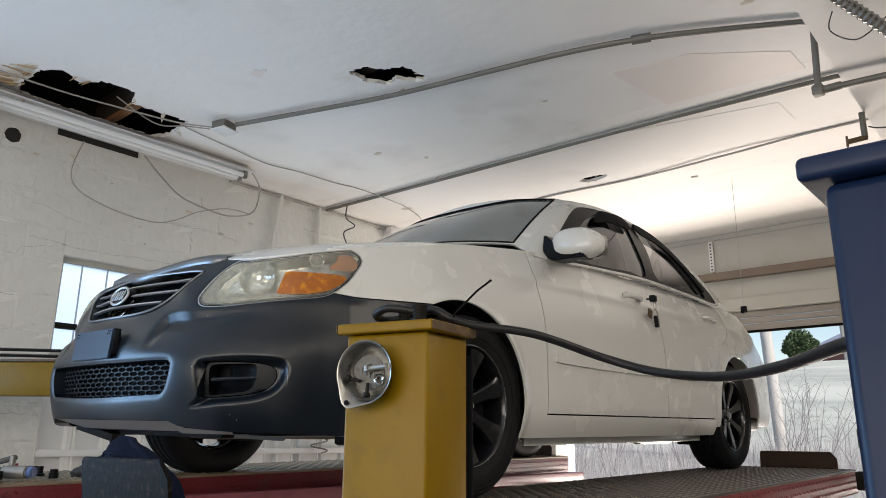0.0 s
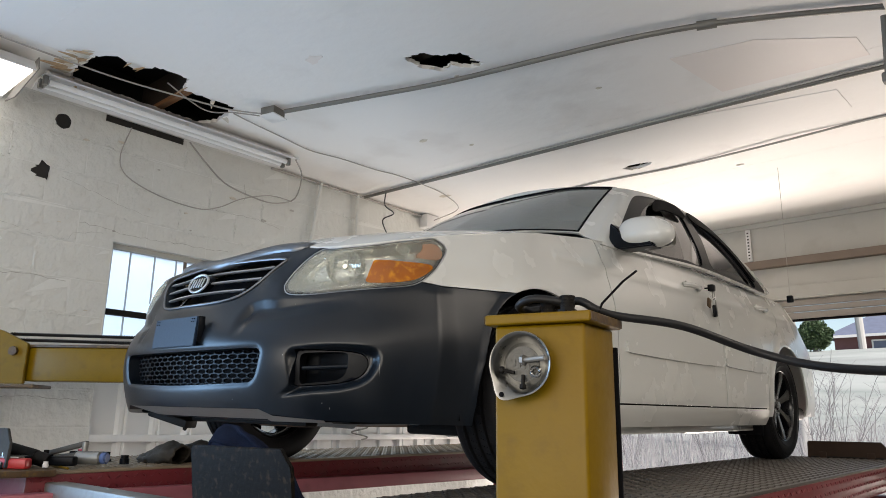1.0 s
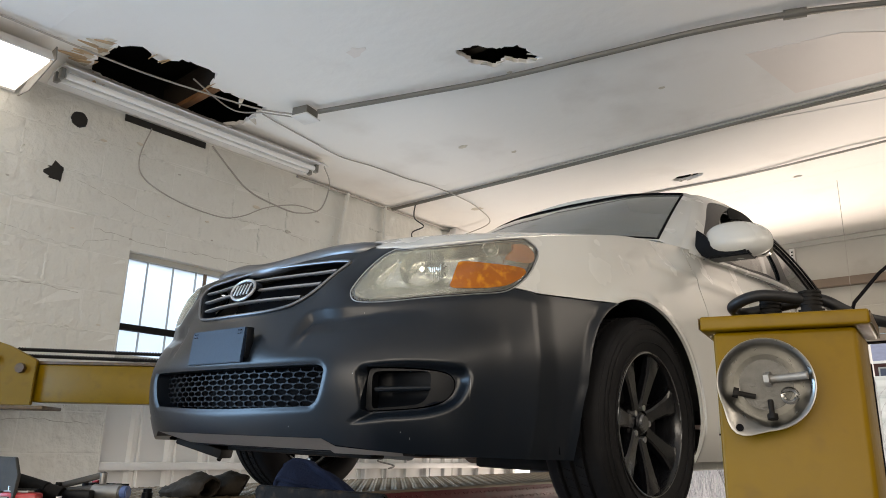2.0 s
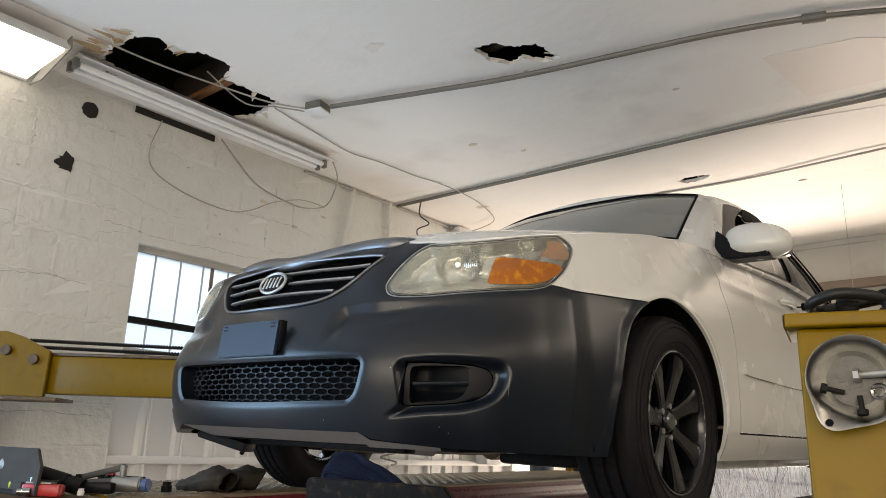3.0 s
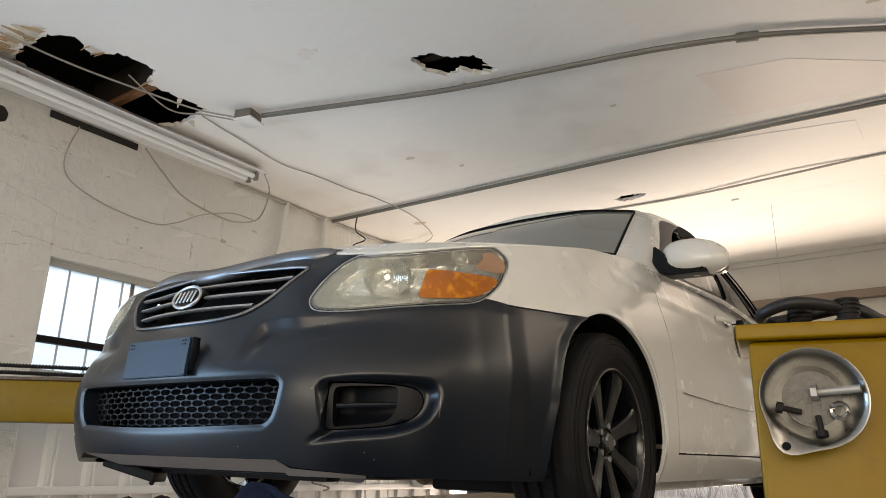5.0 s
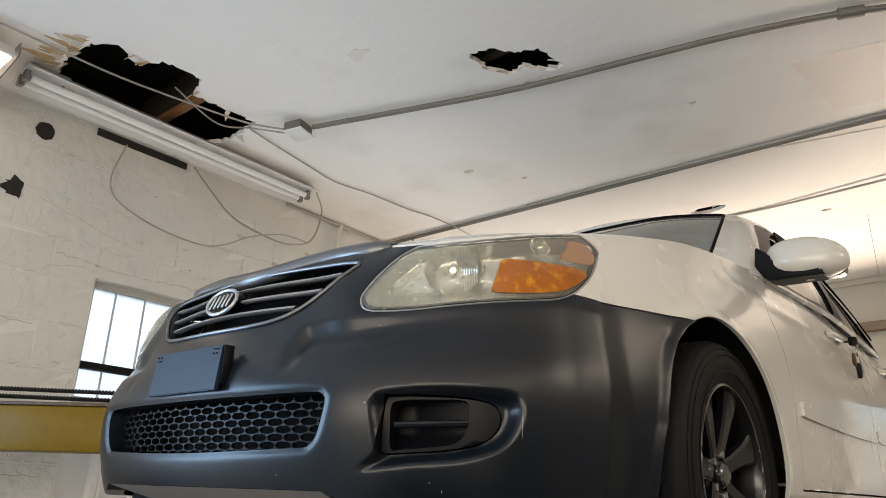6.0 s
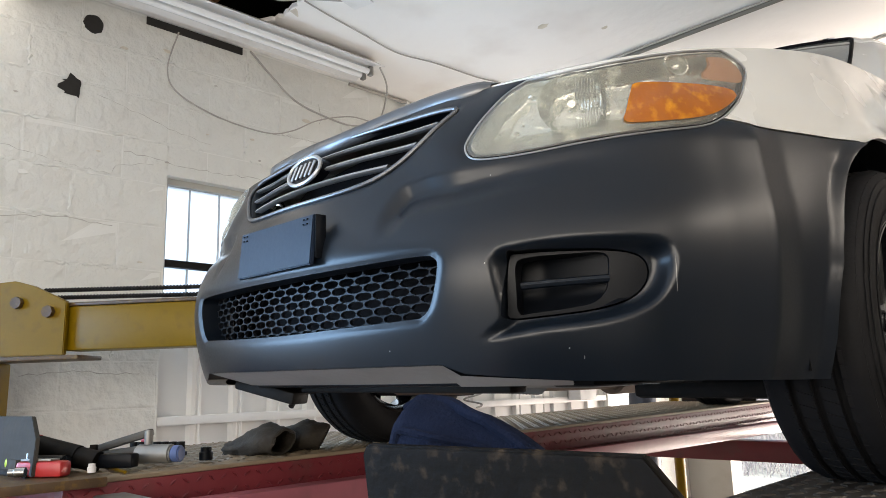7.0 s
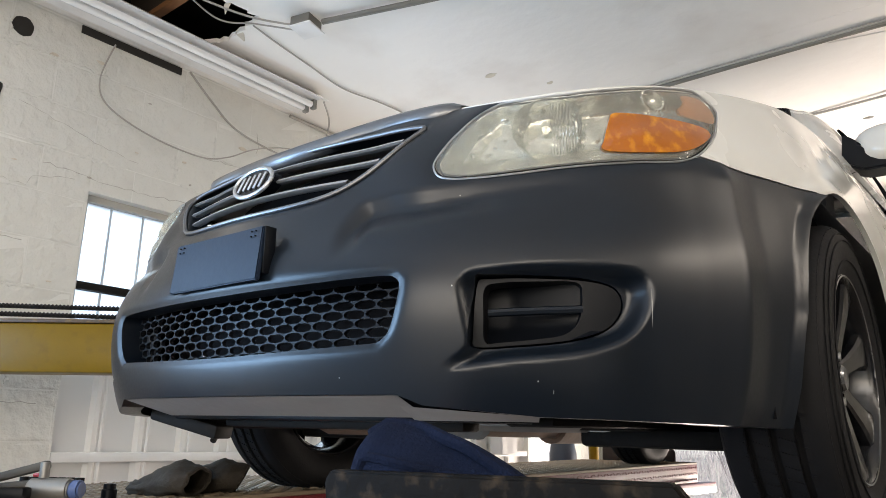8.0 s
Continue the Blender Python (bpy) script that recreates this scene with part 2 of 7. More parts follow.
def box(lo, hi, bevel=0.0, segments=2, m=None):
    bm = bmesh.new()
    bmesh.ops.create_cube(bm, size=1)
    lo, hi = Vector(lo), Vector(hi)
    for v in bm.verts:
        v.co = Vector([(lo[i] + hi[i]) / 2 + v.co[i] * (hi[i] - lo[i]) for i in range(3)])
    if bevel:
        bmesh.ops.bevel(bm, geom=bm.edges[:], offset=bevel, segments=segments, affect="EDGES", profile=0.5)
    if m is not None:
        bmesh.ops.transform(bm, matrix=m, verts=bm.verts)
    return bm


def rod(p, q, r, r2=None, n=14, bevel=0.0):
    p, q = Vector(p), Vector(q)
    bm = bmesh.new()
    bmesh.ops.create_cone(bm, cap_ends=True, segments=n, radius1=r, radius2=r if r2 is None else r2, depth=(q - p).length)
    if bevel:
        bmesh.ops.bevel(bm, geom=[e for e in bm.edges if len({f.normal.to_tuple(1) for f in e.link_faces}) == 2 and any(len(f.verts) > 4 for f in e.link_faces)], offset=bevel, segments=2, affect="EDGES")
    rot = (q - p).to_track_quat("Z", "Y").to_matrix().to_4x4()
    bmesh.ops.transform(bm, matrix=Matrix.Translation((p + q) / 2) @ rot, verts=bm.verts)
    return bm


def spline(points, per=8, closed=False):
    pts = [Vector(p) for p in points]
    n, out = len(pts), []
    for i in range(n if closed else n - 1):
        if closed:
            a, b, c, d = pts[i - 1], pts[i], pts[(i + 1) % n], pts[(i + 2) % n]
        else:
            a, b, c, d = pts[max(i - 1, 0)], pts[i], pts[i + 1], pts[min(i + 2, n - 1)]
        for k in range(per):
            t = k / per
            out.append(0.5 * (2 * b + (c - a) * t + (2 * a - 5 * b + 4 * c - d) * t * t + (3 * b - a - 3 * c + d) * t ** 3))
    if not closed:
        out.append(pts[-1])
    return out


def sweep(points, r, n=10, ripple=0.0, closed=False):
    """A tube of radius r along the points."""
    bm = bmesh.new()
    rings, up = [], Vector((0.13, 0.07, 1)).normalized()
    count = len(points)
    for i, p in enumerate(points):
        if closed:
            d = (points[(i + 1) % count] - points[i - 1]).normalized()
        else:
            d = (points[min(i + 1, count - 1)] - points[max(i - 1, 0)]).normalized()
        a = d.cross(up)
        if a.length < 0.2:
            a = d.cross(Vector((1, 0.2, 0)))
        a.normalize()
        b = d.cross(a)
        rr = r + (ripple if i % 2 else -ripple)
        rings.append([bm.verts.new(p + a * rr * math.cos(2 * math.pi * k / n) + b * rr * math.sin(2 * math.pi * k / n)) for k in range(n)])
    for i in range(count if closed else count - 1):
        u, v = rings[i], rings[(i + 1) % count]
        for k in range(n):
            bm.faces.new((u[k], u[(k + 1) % n], v[(k + 1) % n], v[k]))
    if not closed:
        bm.faces.new(rings[0][::-1])
        bm.faces.new(rings[-1])
    return bm


def lathe(profile, n=48, closed=False):
    """Profile of (radius, height) turned about x; the height runs along x."""
    bm = bmesh.new()
    rings = [[bm.verts.new((h, r * math.cos(2 * math.pi * k / n), r * math.sin(2 * math.pi * k / n))) for k in range(n)] for r, h in profile]
    for i in range(len(rings) if closed else len(rings) - 1):
        u, v = rings[i], rings[(i + 1) % len(rings)]
        for k in range(n):
            bm.faces.new((u[k], u[(k + 1) % n], v[(k + 1) % n], v[k]))
    return bm


def prism(outline, depth, bevel=0.0, m=None):
    """An outline in x and z, given depth along y, from 0 to depth."""
    bm = bmesh.new()
    a = [bm.verts.new((x, 0, z)) for x, z in outline]
    b = [bm.verts.new((x, depth, z)) for x, z in outline]
    bm.faces.new(a)
    bm.faces.new(b[::-1])
    for i in range(len(a)):
        j = (i + 1) % len(a)
        bm.faces.new((a[j], a[i], b[i], b[j]))
    if bevel:
        bmesh.ops.bevel(bm, geom=bm.edges[:], offset=bevel, segments=2, affect="EDGES")
    if m is not None:
        bmesh.ops.transform(bm, matrix=m, verts=bm.verts)
    return bm


def join(*bms):
    """One bmesh out of several."""
    out = bmesh.new()
    for b in bms:
        me = bpy.data.meshes.new("tmp")
        b.to_mesh(me)
        b.free()
        out.from_mesh(me)
        bpy.data.meshes.remove(me)
    return out


def structure(ob, label, category):
    return tagged(ob, label, category, kind="structure")


def solid(name, lo, hi, mat, label, category, bevel=0.0):
    return structure(part(name, box(lo, hi, bevel), mat, smooth=False), label, category)


CEIL, WEST, NORTH, EAST, SOUTH = 3.054, -4.385, 6.38, 3.2, -2.6

# ---- the room ----
solid("floor", (WEST - 0.3, SOUTH - 0.3, -0.15), (EAST + 0.3, NORTH + 0.25, 0), M_CONC, "stained grey concrete workshop floor", "floor")


def ragged(cx, cy, rx, ry, n, jag, seed):
    rng = random.Random(seed)
    return [(cx + rx * (1 + jag * rng.uniform(-1, 1)) * math.cos(2 * math.pi * k / n), cy + ry * (1 + jag * rng.uniform(-1, 1)) * math.sin(2 * math.pi * k / n)) for k in range(n)]


def roughen(corners, step, jag, seed):
    """Corners of a hole joined by torn, uneven edges."""
    rng = random.Random(seed)
    out = []
    for i, (x, y) in enumerate(corners):
        x2, y2 = corners[(i + 1) % len(corners)]
        k = max(1, int(math.hypot(x2 - x, y2 - y) / step))
        for j in range(k):
            t = j / k
            w = jag if j else 0.3 * jag
            out.append((x + (x2 - x) * t + rng.uniform(-w, w), y + (y2 - y) * t + rng.uniform(-w, w)))
    return out


HOLE_BIG = roughen([(-4.10, 1.19), (-3.80, 1.12), (-3.64, 1.24), (-3.73, 1.36), (-3.60, 1.42), (-3.59, 1.61), (-3.74, 1.65), (-3.71, 1.99), (-3.99, 2.02), (-4.12, 1.96), (-4.12, 1.5)], 0.022, 0.013, 3)
HOLE_MID = [(x + (y - 2.34) * 0.0, y + (x + 2.41) * 0.62) for x, y in roughen([(-2.53, 2.25), (-2.42, 2.22), (-2.375, 2.27), (-2.28, 2.24), (-2.255, 2.40), (-2.34, 2.44), (-2.40, 2.385), (-2.47, 2.46), (-2.54, 2.40)], 0.016, 0.010, 5)]
HOLE_FAR = ragged(-2.35, 4.36, 0.125, 0.045, 16, 0.28, 8)
HOLE_DOT = ragged(-1.779, 4.774, 0.03, 0.02, 8, 0.1, 9)


def ceiling_mesh():
    """The board with its torn holes, filled between outline and hole edges."""
    bm = bmesh.new()

    def loop(pts, z):
        vs = [bm.verts.new((x, y, z)) for x, y in pts]
        return vs, [bm.edges.new((vs[i], vs[(i + 1) % len(vs)])) for i in range(len(vs))]

    outer = [(WEST - 0.3, SOUTH - 0.3), (EAST + 0.3, SOUTH - 0.3), (EAST + 0.3, NORTH + 0.25), (WEST - 0.3, NORTH + 0.25)]
    edges, loops = [], []
    for pts in (outer, HOLE_BIG, HOLE_MID, HOLE_FAR, HOLE_DOT):
        vs, es = loop(pts, CEIL)
        edges += es
        loops.append(vs)
    bmesh.ops.triangle_fill(bm, use_beauty=True, use_dissolve=False, edges=edges)
    for vs in loops[1:]:
        up = [bm.verts.new(v.co + Vector((0, 0, 0.022))) for v in vs]
        for i in range(len(vs)):
            j = (i + 1) % len(vs)
            bm.faces.new((vs[i], vs[j], up[j], up[i]))
    return bm


structure(part("ceiling", ceiling_mesh(), M_CEIL, smooth=False), "off-white painted board ceiling with torn holes and stains", "ceiling")
# near-black deck paints the shade seen through the torn holes
solid("ceiling_void", (WEST - 0.3, SOUTH - 0.3, CEIL + 0.35), (EAST + 0.3, NORTH + 0.25, CEIL + 0.45), M_VOID, "deck above the torn ceiling, near-black for the void's shade", "roof deck")
# near-black brown joists; the batten below them is orange
M_OLDWOOD = material("dark_joist", (0.035, 0.024, 0.017), 0.8, var=0.4, scale=3, fine=50, stretch=(1, 8, 8), bump=0.3)
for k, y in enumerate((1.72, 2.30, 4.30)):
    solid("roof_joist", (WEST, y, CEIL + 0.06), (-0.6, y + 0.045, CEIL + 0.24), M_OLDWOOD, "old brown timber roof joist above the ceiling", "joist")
solid("roof_batten", (WEST, 1.70, CEIL + 0.032), (-3.5, 1.745, CEIL + 0.0595), M_WOOD, "broken orange-brown timber batten above the torn hole", "batten", 0.004)
# unseen upstand added to keep sun and sky out of the void
structure(part("wall_parapet", join(box((WEST - 0.3, SOUTH - 0.3, CEIL + 0.03), (EAST + 0.3, SOUTH - 0.1, CEIL + 0.346)), box((WEST - 0.3, NORTH + 0.1, CEIL + 0.03), (EAST + 0.3, NORTH + 0.25, CEIL + 0.346)), box((WEST - 0.3, SOUTH - 0.1, CEIL + 0.03), (WEST - 0.1, NORTH + 0.1, CEIL + 0.346)), box((EAST + 0.1, SOUTH - 0.1, CEIL + 0.03), (EAST + 0.3, NORTH + 0.1, CEIL + 0.346))), M_VOID, smooth=False), "unseen black upstand round the roof that keeps daylight out of the void", "wall")
solid("soffit", (-0.55, SOUTH, 2.80), (EAST, NORTH - 0.01, CEIL - 0.004), M_CEIL, "white painted dropped ceiling soffit", "soffit")


def flap(name, pts, mat, parent=None):
    """A torn flake with thickness that hangs by its first edge."""
    bm = bmesh.new()
    a = [bm.verts.new(p) for p in pts]
    b = [bm.verts.new((p[0] + 0.003, p[1] + 0.002, p[2] + 0.006)) for p in pts]
    bm.faces.new(a)
    bm.faces.new(b[::-1])
    for i in range(len(a)):
        j = (i + 1) % len(a)
        bm.faces.new((a[j], a[i], b[i], b[j]))
    return part(name, bm, mat, parent, smooth=False)


rng = random.Random(11)
torn = thing("torn_board", pose(-3.8, 1.3, CEIL), "splintered tan ceiling board round the torn hole", "debris")
for k in range(26):
    e = HOLE_BIG[rng.randrange(len(HOLE_BIG))] if k > 12 else (-4.02 + 0.027 * k, 1.16 + rng.uniform(-0.02, 0.02))
    x, y = e[0] + 3.8, e[1] - 1.3
    dx, dy = rng.uniform(-0.05, 0.05), rng.uniform(-0.17, -0.05) if k <= 12 else rng.uniform(-0.05, 0.05)
    drop = rng.uniform(0.003, 0.014) if k <= 12 else rng.uniform(0.01, 0.05)
    w = rng.uniform(0.016, 0.042)
    flap("splinter", [(x - w, y, 0.002), (x + w, y + 0.01, 0.002), (x + dx * 0.5, y + dy, -drop)], M_TORN if k % 3 else M_TORNWHITE, torn)
for hole, base in ((HOLE_MID, (-2.41, 2.34)), (HOLE_FAR, (-2.35, 4.36))):
    t2 = thing("torn_board", pose(base[0], base[1], CEIL), "ragged torn board edge round a small ceiling hole", "debris")
    for k in range(5):
        e = hole[rng.randrange(len(hole))]
        x, y = e[0] - base[0], e[1] - base[1]
        flap("splinter", [(x * 1.08, y * 1.08, 0.001), (x * 1.08 + 0.025, y * 1.02, 0.001), (x * 0.8 + rng.uniform(-0.02, 0.02), y * 0.75, rng.uniform(-0.012, 0.012))], M_TORNWHITE, t2)

# patches of other tone and joint tape on the ceiling board
def plate_on_ceiling(name, pts, mat, label, thick=0.004):
    bm = bmesh.new()
    a = [bm.verts.new((x, y, CEIL - thick)) for x, y in pts]
    b = [bm.verts.new((x, y, CEIL + 0.002)) for x, y in pts]
    bm.faces.new(a)
    for i in range(len(a)):
        j = (i + 1) % len(a)
        bm.faces.new((a[i], a[j], b[j], b[i]))
    tagged(part(name, bm, mat, smooth=False), label, "ceiling patch", kind="structure")


plate_on_ceiling("trim_patch_a", [(-1.515, 3.04), (-1.136, 3.118), (-0.76, 3.40), (-0.75, 3.62), (-1.45, 3.567)], M_PATCH, "pinkish patch of ceiling board", 0.003)
plate_on_ceiling("trim_patch_b", [(-1.78, 3.76), (-0.97, 3.93), (-0.96, 4.22), (-1.24, 4.03)], M_CEIL, "pale patch of ceiling board", 0.003)
for x0, y0, x1, y1, w in ((-4.37, 3.50, -0.56, 3.60, 0.035), (-4.37, 4.86, -0.56, 4.88, 0.05), (-4.0, 0.95, -0.56, 1.02, 0.05)):
    d = Vector((x1 - x0, y1 - y0, 0)).normalized()
    n = Vector((-d.y, d.x, 0)) * w
    plate_on_ceiling("trim_joint", [(x0 - n.x, y0 - n.y), (x1 - n.x, y1 - n.y), (x1 + n.x, y1 + n.y), (x0 + n.x, y0 + n.y)], M_CEIL, "painted joint tape on the ceiling board", 0.0008)
for k, (x, y, r) in enumerate(((-1.02, 3.37, 0.035), (-1.28, 3.52, 0.022), (-0.78, 2.86, 0.03), (-2.45, 2.50, 0.015), (-3.2, 3.05, 0.03), (-3.0, 3.3, 0.02), (-2.9, 1.9, 0.055), (-3.86, 4.02, 0.05), (-1.95, 3.1, 0.018))):
    plate_on_ceiling("trim_scar", ragged(x, y, r, r * 0.6, 11, 0.35, 80 + k), M_TORNWHITE if k != 6 else M_PATCH, "small scar where the ceiling paint has flaked", 0.002)

# walls that close the place; the south and east ones are unseen and darkened
OPEN_Y0, OPEN_Y1, OPEN_Z0, OPEN_Z1 = 1.655, 5.2, 0.9, 2.285
solid("wall_south_a", (WEST, SOUTH - 0.2, 0), (-2.95, SOUTH, CEIL), M_WALL, "unseen dark wall beside the added front opening", "wall")
solid("wall_south_b", (2.2, SOUTH - 0.2, 0), (EAST, SOUTH, CEIL), M_WALL, "unseen dark wall beside the added front opening", "wall")
solid("wall_south_c", (-2.95, SOUTH - 0.2, 2.55), (2.2, SOUTH, CEIL), M_WALL, "unseen dark wall above the added front opening", "wall")
solid("wall_east", (EAST, SOUTH - 0.2, 0), (EAST + 0.2, NORTH + 0.2, CEIL), M_WALL, "unseen dark side wall", "wall")
BAY_X0, BAY_X1, BAY_TOP = -4.0, -0.82, 2.34
solid("wall_north_a", (WEST, NORTH, 0), (BAY_X0, NORTH + 0.2, CEIL), M_HEADER, "painted wall beside the open bay door", "wall")
solid("wall_north_b", (BAY_X1, NORTH, 0), (EAST, NORTH + 0.2, CEIL), M_HEADER, "painted wall beside the open bay door", "wall")
solid("wall_north_c", (BAY_X0, NORTH, BAY_TOP), (BAY_X1, NORTH + 0.2, CEIL), M_HEADER, "grey-white painted header above the open bay door", "wall")
solid("trim_steel_angle", (WEST + 0.02, NORTH - 0.07, 2.625), (BAY_X1 + 0.03, NORTH - 0.002, 2.695), M_TRIM, "brown steel lintel angle across the header", "lintel", 0.004)
solid("trim_upper", (WEST + 0.02, NORTH - 0.02, 3.005), (EAST, NORTH - 0.002, 3.05), M_HEADER, "painted strip under the ceiling", "trim")
solid("trim_lower_board", (BAY_X0, NORTH - 0.03, 2.345), (BAY_X1 + 0.02, NORTH - 0.002, 2.45), M_HEADER, "white board along the bay header", "trim", 0.003)

bay = structure(thing("door_1", pose(0, NORTH + 0.02, 0), "brown sectional bay door, rolled up above its opening", "door"), "brown sectional bay door, rolled up above its opening", "door")
for k, (z0, z1, y) in enumerate(((2.285, 2.335, 0.0), (2.235, 2.280, 0.015), (2.175, 2.230, 0.03))):
    part("door_section", box((BAY_X0 + 0.02, y, z0), (BAY_X1 - 0.02, y + 0.045, z1), 0.006), M_DOORPANEL, bay)
part("rubber_strip", box((BAY_X0 + 0.02, 0.035, 2.155), (BAY_X1 - 0.02, 0.06, 2.176), 0.004), M_SEAL_SHADE, bay)

track = thing("door_track", pose(BAY_X1 + 0.06, NORTH - 0.05, 0), "dark perforated steel door track beside the bay opening", "door track")
part("rail", join(box((-0.035, 0.0, 0.0), (0.035, 0.006, 2.72), 0.001), box((0.029, -0.045, 0.0), (0.035, -0.0005, 2.72), 0.001)), M_DARKSTEEL, track)
for k in range(9):
    part("slot", box((-0.012, -0.002, 2.05 + 0.075 * k), (0.012, -0.0005, 2.085 + 0.075 * k)), M_SEAL_SHADE, track, smooth=False)
for z in (0.6, 1.5, 2.4):
    part("track_bracket", box((-0.03, 0.0065, z), (0.03, 0.049, z + 0.05), 0.003), M_DARKSTEEL, track)
strap = tagged(part("hanger_strap", box((-2.30, NORTH - 0.025, 2.71), (-2.262, NORTH - 0.004, 3.0), 0.003), M_FIXTURE, smooth=False), "white perforated steel hanger strap on the header", "hanger")
for k in range(9):
    part("strap_slot", box((-2.288, NORTH - 0.0275, 2.73 + 0.029 * k), (-2.274, NORTH - 0.0245, 2.742 + 0.029 * k)), M_SEAL_SHADE, strap, smooth=False)
pull = thing("pull_rope", pose(-1.60, 5.0, CEIL), "thin dark pull rope with a black toggle, hanging from the ceiling", "pull rope")
part("rope", sweep([Vector((0, 0, 0)), Vector((0, 0, 2.6 - CEIL)), Vector((-0.005, 0, 2.14 - CEIL))], 0.0016, 6), M_CABLE, pull)
part("toggle", box((-0.025, -0.015, 2.09 - CEIL), (0.015, 0.015, 2.14 - CEIL), 0.008), M_PLASTIC, pull, "small black toggle")

SIDE_Y0, SIDE_Y1, SIDE_Z0, SIDE_Z1 = 5.24, 5.74, 0.80, 1.62
# west wall: painted blocks round the filled-in opening
structure(part("wall_west_core", join(
    box((WEST - 0.2, SOUTH - 0.2, 0), (WEST - 0.002, -2.25, CEIL)), box((WEST - 0.2, -2.25, 2.38), (WEST - 0.002, -0.05, CEIL)), box((WEST - 0.2, -2.25, 0), (WEST - 0.002, -0.05, 0.88)), box((WEST - 0.2, -0.05, 0), (WEST - 0.002, OPEN_Y0, CEIL)),
    box((WEST - 0.2, OPEN_Y0, OPEN_Z1), (WEST - 0.002, OPEN_Y1, CEIL)),
    box((WEST - 0.2, OPEN_Y1, 0), (WEST - 0.002, SIDE_Y0, CEIL)), box((WEST - 0.2, SIDE_Y1, 0), (WEST - 0.002, NORTH + 0.2, CEIL)), box((WEST - 0.2, SIDE_Y0, SIDE_Z1), (WEST - 0.002, SIDE_Y1, CEIL)), box((WEST - 0.2, SIDE_Y0, 0), (WEST - 0.002, SIDE_Y1, SIDE_Z0)),
    box((WEST - 0.2, OPEN_Y0, 0), (WEST - 0.002, OPEN_Y1, OPEN_Z0))), M_MORTAR, smooth=False), "painted mortar bed of the block wall", "wall")

win = structure(thing("window_1", pose(WEST, 0, 0), "frosted window with thin steel bars in the block wall", "window"), "frosted window with thin steel bars in the block wall", "window")
WZ0, WZ1 = 1.725, OPEN_Z1
part("window_frame", join(box((-0.11, OPEN_Y0, WZ1 - 0.03), (-0.05, OPEN_Y1, WZ1)), box((-0.11, OPEN_Y0, WZ0 - 0.03), (-0.03, OPEN_Y1, WZ0)), box((-0.11, OPEN_Y0, WZ0), (-0.05, OPEN_Y0 + 0.025, WZ1 - 0.03)), box((-0.11, OPEN_Y1 - 0.03, WZ0), (-0.05, OPEN_Y1, WZ1 - 0.03))), M_HEADER, win, smooth=False)
part("window_rail", box((-0.1, OPEN_Y0 + 0.02, 1.86), (-0.055, OPEN_Y1, 1.895), 0.004), M_DARKSTEEL, win, "dark steel horizontal rail")
bars = [1.80, 1.955, 2.10, 2.16, 2.27, 2.45, 2.62, 2.78, 2.95, 3.12, 3.3, 3.5, 3.7, 3.9, 4.1, 4.3, 4.5, 4.7, 4.9]
for k, y in enumerate(bars):
    w = 0.018 if k == 3 else 0.006
    part("window_bar", box((-0.080, y - w / 2, WZ0), (-0.068, y + w / 2, WZ1 - 0.03)), M_TRIM if k == 3 else M_BAR, win, smooth=False)
pane = part("pane", box((-0.088, OPEN_Y0 + 0.02, WZ0), (-0.082, OPEN_Y1 - 0.02, WZ1 - 0.02)), M_FROST, win, smooth=False)
pane.visible_shadow = False
tagged(part("outside_haze", box((WEST - 1.3, 0.4, 0.2), (WEST - 1.25, 9.5, 4.0)), M_SKYGLOW, smooth=False), "bright hazy daylight outside the frosted window", "backdrop", kind="structure")

low_win = structure(thing("window_2", pose(WEST, 0, 0), "low frosted window bright with daylight in the block wall", "window"), "low frosted window bright with daylight in the block wall", "window")
part("window_frame", join(box((-0.11, SIDE_Y0, SIDE_Z0), (-0.05, SIDE_Y0 + 0.02, SIDE_Z1)), box((-0.11, SIDE_Y1 - 0.02, SIDE_Z0), (-0.05, SIDE_Y1, SIDE_Z1)), box((-0.11, SIDE_Y0 + 0.02, SIDE_Z1 - 0.03), (-0.05, SIDE_Y1 - 0.02, SIDE_Z1)), box((-0.11, SIDE_Y0 + 0.02, SIDE_Z0), (-0.05, SIDE_Y1 - 0.02, SIDE_Z0 + 0.03))), M_HEADER, low_win, smooth=False)
part("pane", box((-0.088, SIDE_Y0 + 0.02, SIDE_Z0 + 0.03), (-0.082, SIDE_Y1 - 0.02, SIDE_Z1 - 0.03)), M_FROST, low_win, smooth=False).visible_shadow = False
sheet = structure(thing("infill_panel", pose(WEST, 0, 0), "white ribbed sheet metal infill under the window", "panel"), "white ribbed sheet metal infill under the window", "panel")


def ribbed(y0, y1, z0, z1):
    bm = bmesh.new()
    prof, y = [], y0
    while y < y1:
        prof += [(y, 0.0), (y + 0.16, 0.0), (y + 0.175, 0.022), (y + 0.195, 0.022), (y + 0.21, 0.0)]
        y += 0.21
    lo = [bm.verts.new((-0.06 + d, min(a, y1), z0)) for a, d in prof]
    hi = [bm.verts.new((-0.06 + d, min(a, y1), z1)) for a, d in prof]
    for i in range(len(lo) - 1):
        bm.faces.new((lo[i], lo[i + 1], hi[i + 1], hi[i]))
    return bm


part("ribbed_sheet", ribbed(OPEN_Y0, OPEN_Y1, OPEN_Z0, WZ0 - 0.03), M_PANEL, sheet, smooth=False)
part("base_rail", box((-0.05, OPEN_Y0 + 0.002, 1.135), (-0.005, OPEN_Y1 - 0.01, 1.175), 0.004), M_PANEL, sheet)
